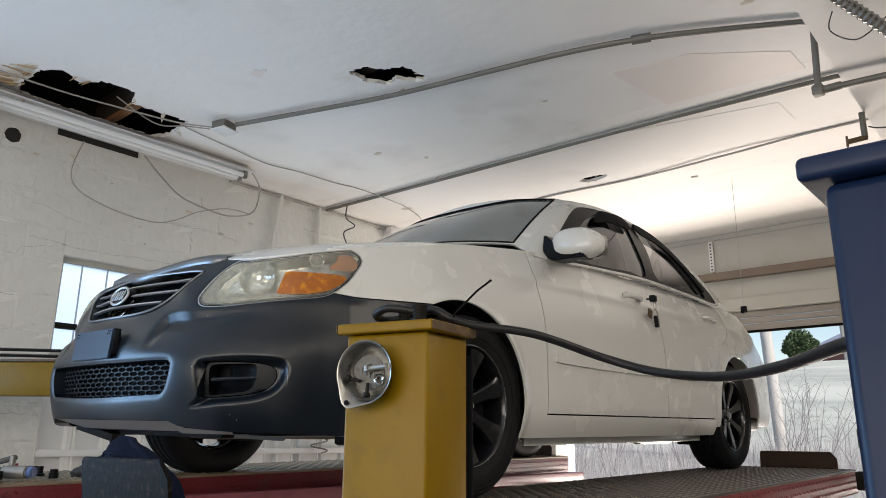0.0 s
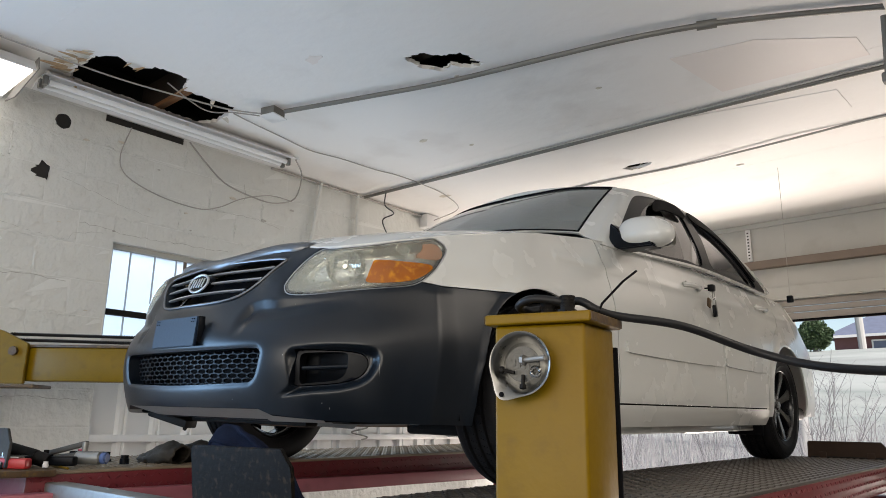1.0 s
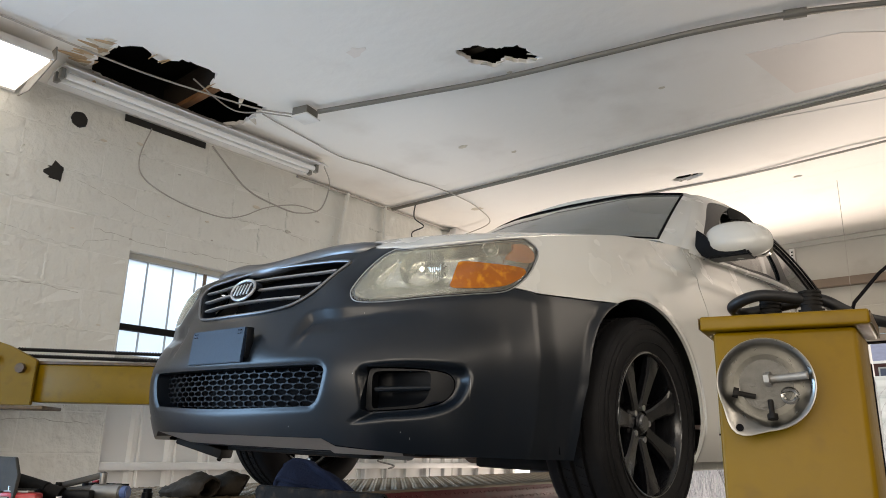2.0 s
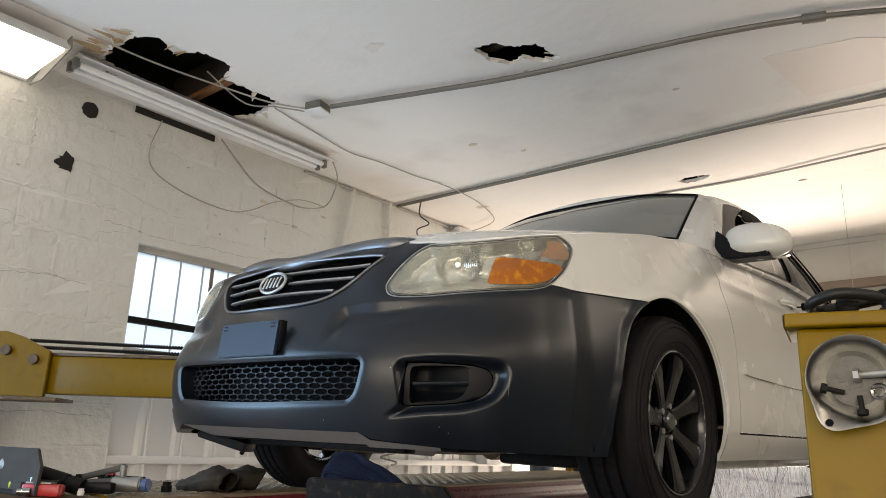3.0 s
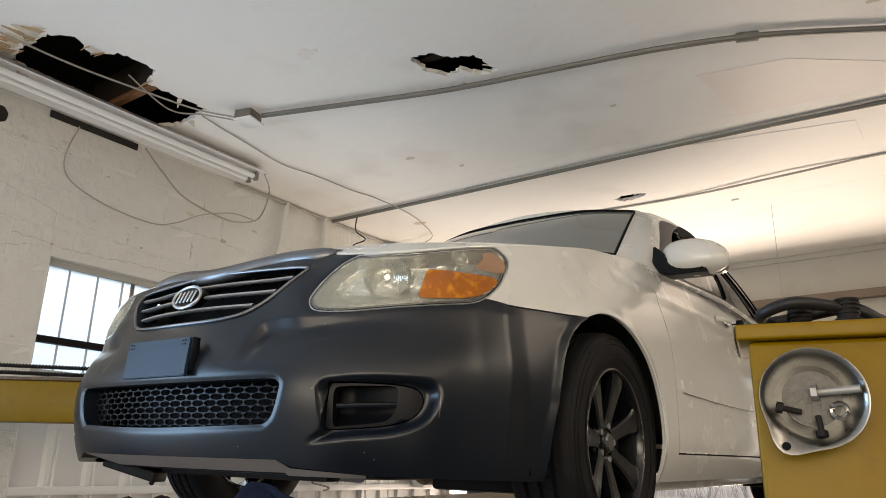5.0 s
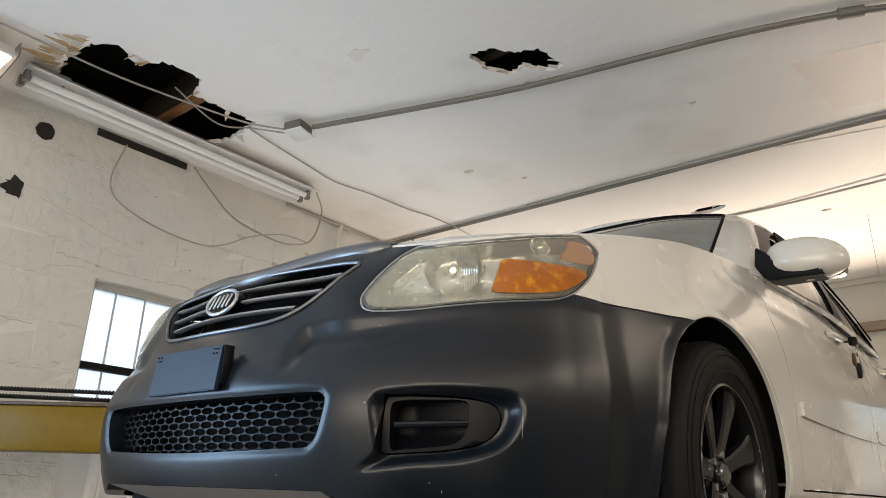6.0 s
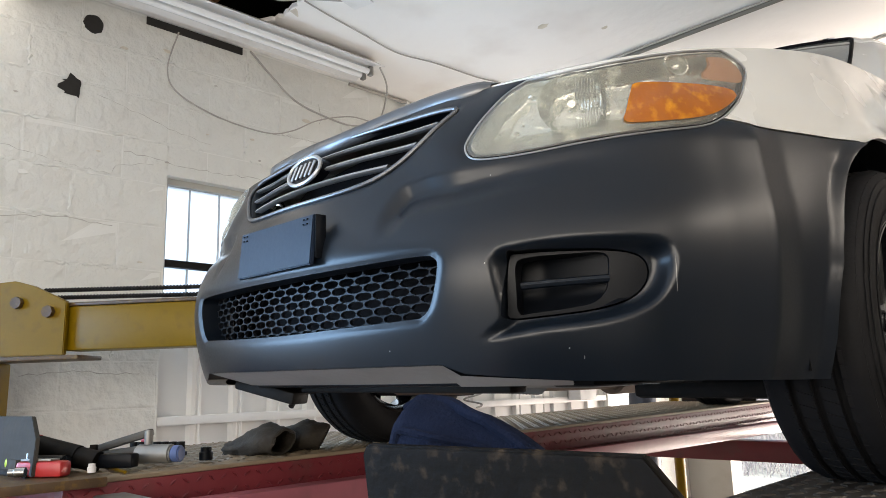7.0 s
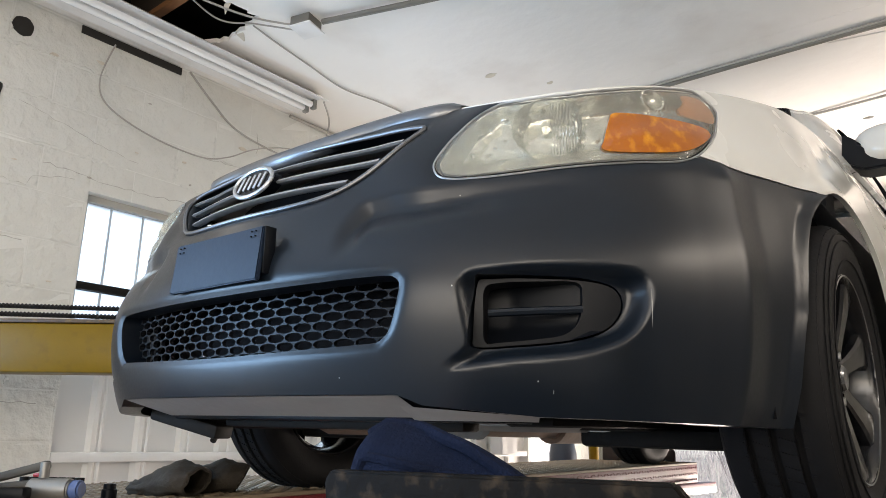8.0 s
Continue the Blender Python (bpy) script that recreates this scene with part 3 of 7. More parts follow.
for y in (1.86, 2.07, 2.28, 2.5, 2.72, 2.94, 3.18, 3.42, 3.66, 3.9, 4.16, 4.42):
    part("guard_rod", rod((-0.018, y, 0.95), (-0.018, y, 1.62), 0.007), M_PANEL, sheet)
part("guard_rail", rod((-0.012, 3.0, 1.44), (-0.012, 4.6, 1.44), 0.008), M_PANEL, sheet)
spring = [Vector((-4.33 + 0.0, 3.62 + 0.075 * math.sin(a), 1.14 + 0.012 * a)) + Vector((0.03 * math.cos(a), 0, 0)) for a in np.linspace(0, 6.28 * 3, 70)]
tagged(part("coil_spring", sweep(spring, 0.006, 6), M_STEEL), "coiled grey wire spring hanging on the wall", "spring")
tagged(part("electric_box", box((WEST - 0.01, 4.28, 2.93), (WEST + 0.09, 4.46, 3.05), 0.008), M_FIXTURE), "small white electric box high on the wall", "junction box")
for y0 in (4.7,):
    tagged(part("wall_box", box((WEST - 0.01, y0, 1.15), (WEST + 0.10, y0 + 0.2, 1.62), 0.01), M_FIXTURE), "white steel cabinet on the wall behind the lift", "cabinet")

# ceiling lights
def strip_light(y0, y1, lit, drop, tilt=0.0):
    x0, x1 = -4.20, -4.06
    label = "lit fluorescent strip light under the ceiling" if lit else "unlit fluorescent strip light with a dented white housing"
    f = thing("strip_light", pose(0, 0, CEIL - drop, 0, 0, 0), label, "strip light", "fluorescent strips")
    part("housing", prism([(x0 - 0.05, -0.045), (x0 + 0.02, -0.012), (x1, -0.012), (x1 + 0.07, -0.05), (x1 + 0.075, -0.046), (x1 + 0.01, 0.0), (x0, 0.0), (x0 - 0.055, -0.04)], y1 - y0, m=pose(0, y0, 0)), M_FIXTURE, f, smooth=False)
    for x in (-4.165, -4.10):
        part("tube", rod((x, y0 + 0.03, -0.042), (x, y1 - 0.03, -0.042), 0.017), M_LIT if lit else M_TUBE, f)
        for y in (y0 + 0.012, y1 - 0.012):
            part("lampholder", box((x - 0.015, y - 0.012, -0.065), (x + 0.015, y + 0.012, -0.012), 0.004), M_STEEL, f)
    return f


strip_light(1.06, 2.66, False, 0.012)
# two unseen strips added under the soffit to brighten the car's flank
for x, y, watts in ((1.2, -1.6, 16), (1.2, 1.2, 36)):
    added_strip = thing("strip_light", pose(x, y, 2.798), "unseen strip light added under the soffit to brighten the car's flank", "strip light", "fluorescent strips")
    part("housing", box((-0.09, 0, -0.03), (0.09, 2.4, 0.0), 0.006), M_FIXTURE, added_strip)
    for dx in (-0.045, 0.045):
        part("tube", rod((dx, 0.03, -0.05), (dx, 2.37, -0.05), 0.017), M_LIT, added_strip)
    lamp("strip_glow", "AREA", look((x, y + 1.2, 2.70), (x, y + 1.2, 0)), watts, (1.0, 0.95, 0.88), w=0.3, h=2.3)
lit_lamp = thing("strip_light", pose(0, 0, CEIL - 0.08), "lit white light panel hanging beside the strip", "strip light", "fluorescent strips")
part("housing", prism([(-4.50, -0.03), (-4.46, 0.01), (-4.08, 0.03), (-4.02, -0.03), (-4.015, -0.028), (-4.07, 0.04), (-4.47, 0.02), (-4.505, -0.028)], 1.25, m=pose(0.13, -0.29, 0)), M_FIXTURE, lit_lamp, smooth=False)
part("diffuser", box((-4.35, -0.27, -0.03), (-3.92, 0.955, -0.012), 0.006), M_LIT, lit_lamp, "glowing white diffuser")
part("end_flap", prism([(-4.36, -0.05), (-4.10, 0.03), (-3.92, 0.06), (-3.90, -0.01), (-4.2, -0.07)], 0.006, m=pose(0, 0.97, 0)), M_STEEL, lit_lamp, smooth=False)

# black bar set on the wall, painting the shade of an open slot
tagged(part("slot_trim", box((WEST - 0.01, 1.52, 3.006), (WEST + 0.006, 2.02, 3.044)), M_VOID, smooth=False), "black strip for the shade in a slot at the top of the block wall", "gap", kind="structure")
# near-black faces stand for the shade inside the wall holes
for y, z, r, s in ((1.287, 2.924, 0.042, 31), (1.215, 2.60, 0.044, 32)):
    hole = ragged(0, 0, r, r * (1.0 if s == 31 else 1.15), 18, 0.05 if s == 31 else 0.32, s)
    bm = bmesh.new()
    bm.faces.new([bm.verts.new((WEST + 0.004, y + a, z + b)) for a, b in hole])
    rim = [bm.verts.new((WEST + 0.004, y + a * 1.0, z + b)) for a, b in hole]
    back = [bm.verts.new((WEST - 0.01, y + a * 1.15, z + b * 1.15)) for a, b in hole]
    for i in range(18):
        bm.faces.new((rim[i], rim[(i + 1) % 18], back[(i + 1) % 18], back[i]))
    tagged(part("wall_hole", bm, M_VOID, smooth=False), "round dark pipe hole in the block wall" if s == 31 else "broken dark hole in the block wall", "hole", kind="structure")

# conduits, boxes and cables on the ceiling
PIPE = 0.014
def conduit(points, label, r=PIPE, mat=None):
    ob = thing("conduit", pose(0, 0, 0), label, "conduit")
    part("pipe", sweep(points, r, 10), mat or M_CONDUIT, ob)
    return ob


c1 = conduit(spline([(-3.49, 2.165, CEIL - 0.02), (-2.97, 2.342, CEIL - 0.02), (-2.506, 2.490, CEIL - 0.02), (-1.943, 2.615, CEIL - 0.02), (-1.576, 2.70, CEIL - 0.02), (-1.24, 2.815, CEIL - 0.02), (-0.924, 2.976, CEIL - 0.02), (-0.50, 3.22, CEIL - 0.02)], 6), "long grey steel conduit across the ceiling", 0.0135)
part("coupling", rod((-1.28, 2.80, CEIL - 0.02), (-1.20, 2.832, CEIL - 0.02), 0.021), M_CONDUIT, c1)
jb = thing("junction_box", pose(-3.56, 2.13, CEIL, 0, 0, 14), "grey steel junction box with a loose cover on the ceiling", "junction box")
part("box_body", box((-0.05, -0.05, -0.05), (0.05, 0.05, 0.0), 0.004), M_CONDUIT, jb)
part("cover", box((-0.045, -0.062, -0.06), (0.065, 0.055, -0.052), 0.002), M_FIXTURE, jb, "bent cover plate")
c2 = conduit(spline([(-4.36, 3.60, CEIL - 0.016), (-3.0, 3.655, CEIL - 0.016), (-1.7, 3.70, CEIL - 0.016), (-0.52, 3.79, CEIL - 0.016)], 8), "grey steel conduit from wall to soffit on the ceiling", 0.0125)
conduit(spline([(-3.2, 3.625, CEIL - 0.01), (-2.2, 3.66, CEIL - 0.01), (-0.52, 3.75, CEIL - 0.01)], 8), "thin tan cable beside the ceiling conduit", 0.006, M_CABLE)
conduit(spline([(-3.2, 4.50, CEIL - 0.008), (-2.773, 4.467, CEIL - 0.008), (-2.1, 4.52, CEIL - 0.008), (-1.428, 4.462, CEIL - 0.02), (-1.0, 4.46, CEIL - 0.008), (-0.52, 4.47, CEIL - 0.008)], 8), "thin grey cable clipped across the ceiling", 0.007, M_CABLE)
for y, z0, lean in ((3.157, 2.2, 0.072), (3.531, 2.2, 0.0)):
    conduit([Vector((WEST + 0.02, y, CEIL - 0.01)), Vector((WEST + 0.02, y - lean * 0.9, 2.6)), Vector((WEST + 0.02, y - lean * 2, z0))], "white painted pipe down the block wall", 0.014, M_BLOCK)
conduit([Vector((WEST + 0.02, 2.7, CEIL - 0.02)), Vector((WEST + 0.02, 4.4, CEIL - 0.02))], "painted pipe along the top of the wall", 0.010, M_CABLE)
conduit([Vector((-0.62, 3.24, CEIL - 0.02)), Vector((-0.64, 3.28, 2.76))], "grey steel drop pipe by the soffit", 0.0145)
elbow = tagged(part("pipe_elbow", join(box((-0.664, 3.256, 2.735), (-0.616, 3.304, 2.785), 0.010), rod((-0.62, 3.28, 2.757), (-0.55, 3.292, 2.762), 0.018)), M_CONDUIT), "square grey conduit elbow under the soffit", "elbow")
conduit(spline([(-0.56, 3.29, 2.76), (-0.1, 3.36, 2.765), (0.8, 3.5, 2.77)], 4), "grey steel conduit under the soffit", 0.0145)
valve = thing("valve", pose(-0.56, 3.75, 2.80), "small brown pipe valve under the soffit", "valve")
part("valve_pipe", rod((0, 0, 0), (0, 0, -0.13), 0.014), M_CONDUIT, valve)
part("valve_body", rod((0.01, 0, -0.13), (-0.07, -0.02, -0.14), 0.013), M_BROWN, valve)
part("valve_wheel", rod((-0.07, -0.02, -0.14), (-0.078, -0.022, -0.14), 0.03), M_BROWN, valve)
for pts, r, mat, lab in (
    ([(-3.59, 2.106, CEIL - 0.03), (-3.70, 1.932, CEIL - 0.03), (-3.758, 1.688, CEIL - 0.03), (-3.817, 1.342, CEIL - 0.03), (-3.826, 1.016, CEIL - 0.03), (-3.84, 0.6, CEIL - 0.02), (-3.85, 0.0, CEIL - 0.01)], 0.007, M_CABLE, "pale electric cable sagging across the torn hole"),
    ([(-3.62, 2.13, CEIL - 0.03), (-3.75, 2.0, CEIL - 0.012), (-3.84, 1.85, CEIL - 0.02), (-3.82, 1.6, CEIL + 0.05)], 0.006, M_CABLE, "pale electric cable running into the ceiling hole"),
    ([(-3.77, 2.00, CEIL - 0.012), (-3.805, 2.147, CEIL - 0.01), (-3.85, 2.406, CEIL - 0.01), (-3.893, 2.669, CEIL - 0.01), (-3.85, 2.913, CEIL - 0.01), (-3.826, 3.215, CEIL - 0.01), (-3.788, 3.403, CEIL - 0.01), (-3.737, 3.639, CEIL - 0.034), (-3.825, 3.982, CEIL - 0.01), (-3.946, 4.283, CEIL - 0.03), (-4.3, 4.37, CEIL - 0.05)], 0.006, M_CABLE, "pale cable wandering over the ceiling"),
    ([(-4.03, 2.66, CEIL - 0.05), (-4.14, 2.80, 2.95), (-4.33, 2.889, 2.843), (-4.33, 2.715, 2.767), (-4.33, 2.535, 2.768), (-4.33, 2.318, 2.81), (-4.33, 2.165, 2.911), (-4.34, 2.042, 3.02)], 0.008, M_CABLE, "grey cable looping from the strip light along the wall"),
    ([(-4.34, 1.659, 2.993), (-4.34, 1.612, 2.795), (-4.34, 1.666, 2.684), (-4.34, 1.881, 2.613), (-4.33, 2.143, 2.591), (-4.33, 2.295, 2.638), (-4.32, 2.452, 2.732), (-4.31, 2.666, 2.805), (-4.31, 2.853, 2.809)], 0.006, M_CABLE, "thin pale cable hanging in a loop on the wall"),
    ([(-4.12, 3.61, CEIL - 0.01), (-4.14, 3.62, CEIL - 0.12), (-4.08, 3.66, CEIL - 0.19), (-4.16, 3.62, CEIL - 0.24), (-4.14, 3.66, CEIL - 0.36)], 0.008, M_DARKCABLE, "short dark cable hanging from the conduit"),
    ([(-0.45, 2.72, 2.80), (-0.47, 2.75, 2.74), (-0.40, 2.84, 2.72), (-0.3, 2.85, 2.78)], 0.004, M_DARKCABLE, "thin black wire looping under the soffit"),
    ([(-0.56, 3.9, 2.78), (-0.5, 3.85, 2.74), (-0.35, 3.9, 2.74), (0.2, 4.0, 2.76)], 0.006, M_DARKCABLE, "dark wire under the soffit"),
):
    tagged(part("cable", sweep(spline(pts, 10), r * 0.66, 6), mat), lab, "cable")
flex = [Vector((-0.36 + 0.55 * t, 2.65 + 0.35 * t, 2.73 - 0.62 * t)) for t in np.linspace(-0.3, 1, 110)]
tagged(part("flexible_conduit", sweep(flex, 0.022, 12, 0.003), M_BRIGHT), "ribbed silver flexible metal conduit", "conduit")
tagged(part("air_hose", sweep(spline([(-0.24, 2.55, 2.78), (-0.1, 2.8, 2.6), (0.05, 3.0, 2.3)], 8), 0.012, 8), material("green_hose", (0.02, 0.12, 0.11), 0.4)), "dark green air hose by the soffit", "hose")

# ---- the lift ----
M_TANK = material("tank_enamel", (0.035, 0.045, 0.065), 0.4, var=0.2, scale=6, bump=0.05)
M_RUSTDARK = material("dark_rusty_plate", (0.035, 0.02, 0.013), 0.65, var=0.4, scale=9, fine=50, bump=0.2, spec=0.2)


def runway(x0, x1, z_at, y0, y1, label, deck_mat):
    r = thing("lift_runway", pose(0, 0, 0), label, "lift runway", "runways of the lift")
    def shear(bm):
        for v in bm.verts:
            v.co.z += z_at + 0.012 * (v.co.y - 1.87)
        return bm
    part("deck", shear(box((x0, y0, -0.012), (x1, y1, 0.0), 0.003)), deck_mat, r)
    for x in (x0 + 0.004, x1 - 0.004):
        part("side_channel", shear(box((x - 0.004, y0, -0.125), (x + 0.004, y1, -0.0125), 0.002)), M_RED, r, "worn red side channel")
        part("flange", shear(box((x - 0.004 if x == x0 + 0.004 else x - 0.05, y0, -0.132), (x + 0.05 if x == x0 + 0.004 else x + 0.004, y1, -0.1255))), M_RED, r)
    part("end_plate", shear(box((x0 + 0.009, y1 - 0.01, -0.12), (x1 - 0.009, y1 - 0.002, -0.014))), M_RED, r, smooth=False)
    part("end_plate", shear(box((x0 + 0.009, y0 + 0.002, -0.12), (x1 - 0.009, y0 + 0.01, -0.014))), M_RED, r, smooth=False)
    # raised tread on the deck and the channels
    vs, fs = [], []
    def lug(c, u, v, w, hgt):
        a = len(vs)
        cu, cv = Vector(u), Vector(v)
        n = Vector(w)
        base = [c - cu, c + cv, c + cu, c - cv]
        for q in base:
            vs.append((q.x, q.y, q.z + z_at + 0.012 * (q.y - 1.87)))
        top = [c - cu * 0.6 + n * hgt, c + cu * 0.6 + n * hgt]
        for q in top:
            vs.append((q.x, q.y, q.z + z_at + 0.012 * (q.y - 1.87)))
        fs.extend([(a, a + 1, a + 4), (a + 1, a + 5, a + 4), (a + 1, a + 2, a + 5), (a + 2, a + 3, a + 5), (a + 3, a + 4, a + 5), (a + 3, a, a + 4)])
    step = 0.036
    for i in range(int((x1 - x0) / step)):
        for j in range(int((y1 - y0) / step)):
            s = 1 if (i + j) % 2 else -1
            c = Vector((x0 + (i + 0.5) * step, y0 + (j + 0.5) * step, 0.0002))
            lug(c, (0.011, 0.011 * s, 0), (-0.004 * s, 0.004, 0), (0, 0, 1), 0.003)
    deck_tread = finish("deck_tread", vs, fs, deck_mat, r, smooth=False)
    tagged(deck_tread, kind="stuff")
    for x, nx in ((x0, -1), (x1, 1)):
        vs, fs = [], []
        for i in range(3):
            for j in range(int((y1 - y0) / 0.034)):
                s = 1 if (i + j) % 2 else -1
                c = Vector((x + nx * 0.0002, y0 + (j + 0.5) * 0.034, -0.03 - 0.034 * i))
                lug(c, (0, 0.009, 0.007 * s), (0, -0.003 * s, 0.003), (nx, 0, 0), 0.003)
        tagged(finish("side_tread", vs, fs, M_RED, r, smooth=False), kind="stuff")
    return r


runway(-1.80, -1.04, 1.058, 0.86, 4.95, "red tread-plate lift runway with a worn bare deck", M_DECK)
runway(-3.76, -2.99, 1.092, 0.86, 4.95, "red tread-plate lift runway with tools on its worn deck", M_DECKTAN)
for x0, z in ((-2.93, 0.985), (-1.93, 0.965)):
    j = thing("jack_rail", pose(x0, 0, z), "faded pink-red steel jack rail beside the runway", "rail", "jack rails")
    part("rail_beam", box((-0.035, 0.75, -0.03), (0.035, 5.0, 0.03), 0.006), M_PINK, j)
    for y in (1.2, 2.6, 4.4):
        part("rail_bracket", box((-0.06 if x0 < -2.4 else 0.036, y, -0.03), (-0.036 if x0 < -2.4 else 0.13, y + 0.05, 0.02), 0.004), M_RED, j)
cross = thing("cross_tube", pose(0, 0, 0), "grey steel cross tube at the front of the lift", "cross beam", "cross beams of the lift")
part("tube", box((-2.985, 0.92, 0.965), (-1.81, 1.0, 1.045), 0.008), M_STEEL, cross)
cross2 = thing("cross_tube", pose(0, 0, 0), "red steel cross beam under the lift runways", "cross beam", "cross beams of the lift")
part("tube", box((-3.9, 4.70, 0.78), (-0.95, 4.84, 0.90), 0.008), M_RED, cross2)
p = thing("lift_post", pose(-0.72, 4.77, 0), "blue steel lift post with a base plate", "lift post", "posts of the lift")
part("column", box((-0.08, -0.09, 0.012), (0.08, 0.09, 0.98), 0.008), M_BLUE, p)
part("base_plate", box((-0.17, -0.17, 0), (0.17, 0.17, 0.0125), 0.002), M_DARKSTEEL, p)
p = thing("yellow_bollard", pose(-3.96, 5.45, 0), "slim yellow steel bollard by the wall", "bollard")
part("column", rod((0, 0, 0.012), (0, 0, 1.32), 0.038, n=20, bevel=0.006), M_YELLOW, p)
part("base_plate", box((-0.1, -0.1, 0), (0.1, 0.1, 0.0125), 0.002), M_DARKSTEEL, p)
tank = thing("gas_cylinder", pose(-4.06, 5.16, 0), "dark blue-grey steel gas cylinder standing by the wall", "gas cylinder")
part("shell", lathe([(0.0, 0.0), (0.095, 0.0), (0.1, 0.01), (0.1, 1.16), (0.085, 1.24), (0.05, 1.29), (0.035, 1.30), (0.0, 1.30)], 28), M_TANK, tank, angle=40).matrix_basis = pose(0, 0, 0, 0, -90, 0)
part("valve", rod((0, 0, 1.30), (0, 0, 1.37), 0.016), M_STEEL, tank)
arm_r = tagged(part("rear_tube", box((-1.0, 4.72, 0.99), (-0.3, 4.82, 1.09), 0.008), M_DARKSTEEL), "black steel tube at the rear of the runway", "steel tube")


gauge = thing("control_box", pose(-0.85, 4.77, 1.09), "black control box with two small pale plates on a bracket", "control box")
part("case", box((-0.118, -0.03, 0.128), (0.118, 0.03, 0.234), 0.004), M_PLASTIC, gauge)
for z in (0.162, 0.19):
    part("plate", box((-0.03, -0.033, z), (0.035, -0.0305, z + 0.022), 0.001), M_GREYSTEEL, gauge, "small pale plate")
part("bracket", box((0.08, -0.012, 0.0), (0.104, 0.012, 0.1275), 0.002), M_DARKSTEEL, gauge)
part("lead", sweep(spline([(0.04, -0.034, 0.178), (0.10, -0.05, 0.172), (0.16, -0.04, 0.12), (0.14, 0.0, 0.006)], 6), 0.003, 6), M_SEAL_SHADE, gauge)


M_DULLPLATE = material("dull_grey_plate", (0.05, 0.047, 0.042), 0.7, 0.0, spec=0.12, var=0.3, scale=9, fine=60, bump=0.15, dirt_or_light=(0.10, 0.075, 0.05), dirt_or_light_amount=0.3)


def stop_plate(x, y, z, w, h, mat, label, turn=0.0, lean=12, cut=0.06):
    s = thing("wheel_stop", pose(x, y, z, lean, 0, turn), label, "wheel stop", "wheel stops on the runways")
    part("plate", prism([(-w / 2, 0), (w / 2, 0), (w / 2, h - cut), (w / 2 - cut * 0.8, h), (-w / 2 + 0.008, h), (-w / 2, h - 0.01)], 0.010, 0.002), mat, s)
    part("hinge_tube", rod((-w / 2 + 0.02, 0.006, 0.0), (w / 2 - 0.02, 0.006, 0.0), 0.012), M_DARKSTEEL, s)
    for k in (-1, 1):
        part("lug", box((k * w * 0.3 - 0.02, -0.012, 0), (k * w * 0.3 + 0.02, 0.0, 0.035), 0.002), mat, s)
    return s


stop_plate(-1.620, 0.815, 1.048, 0.350, 0.162, M_SCRATCHED, "scratched black steel wheel stop on the runway front", 4, 8, 0.038)
stop_plate(-3.28, 0.79, 1.092, 0.44, 0.135, M_DULLPLATE, "dull grey steel wheel stop with clipped corners", 6, -3, 0.05)
solid_shelf = thing("stop_bracket", pose(-3.36, 0.80, 1.066), "rusty brown bracket plate at the runway front", "bracket")
part("bracket_plate", box((-0.36, -0.13, 0.0), (0.42, 0.14, 0.022), 0.004), M_BROWN, solid_shelf)
part("bracket_leg", box((-0.2, -0.1, -0.2), (-0.12, 0.1, 0.0), 0.004), M_DARKSTEEL, solid_shelf)
stop_plate(-1.34, 4.88, 1.094, 0.44, 0.10, M_RUSTDARK, "rust-brown steel wheel stop at the runway rear", 0, -6, 0.04)
stop_plate(-3.35, 4.88, 1.128, 0.50, 0.10, M_RUSTDARK, "rust-brown steel wheel stop at the runway rear", 0, -6, 0.04)

# yellow swing arm by the far wall
arm = thing("swing_arm", pose(-3.98, 1.11, 0, 0, 0, 39), "yellow steel beam with chains on a bolted head plate", "lift arm")
part("beam", box((0.06, -0.05, 1.43), (0.95, 0.05, 1.585), 0.006), M_YELLOW, arm)
part("cap_strip", box((0.06, -0.056, 1.586), (0.95, 0.056, 1.598), 0.002), M_BROWN, arm)
part("head_plate", prism([(-0.42, 1.415), (0.08, 1.415), (0.08, 1.60), (-0.05, 1.66), (-0.12, 1.68), (-0.2, 1.675), (-0.3, 1.61), (-0.42, 1.60)], 0.02, 0.003, m=pose(0, -0.075, 0)), M_YELLOW, arm)
part("foot_strip", box((-0.42, -0.085, 1.398), (0.14, 0.06, 1.413), 0.003), M_BROWN, arm)
for x, z in ((-0.10, 1.60), (-0.27, 1.60), (0.02, 1.565)):
    part("bolt", rod((x, -0.076, z), (x, -0.094, z), 0.021, n=8), M_BROWN, arm)
for z in (1.625, 1.652):
    chain = [Vector((-0.06 + 0.00625 * k, 0.0 + (0.002 if k % 2 else -0.002), z + (0.002 if k % 2 else -0.002) - 0.02 * k / 164)) for k in range(164)]
    part("chain", sweep(chain, 0.0075, 6, 0.0014), M_DARKSTEEL, arm, "dark greasy chain")
part("column", box((-0.40, -0.07, 0.0), (-0.22, 0.07, 1.397), 0.006), M_YELLOW, arm)
# black plate on the column face paints the shade of a gap
part("column_gap", box((-0.36, -0.074, 0.2), (-0.29, -0.0705, 1.39)), M_SEAL_SHADE, arm, smooth=False)

# yellow post with the parts dish
post = thing("yellow_post", pose(-0.872, 0.905, 0, 0, 0, 15), "yellow steel lift post with a chipped brown-edged cap", "lift post")
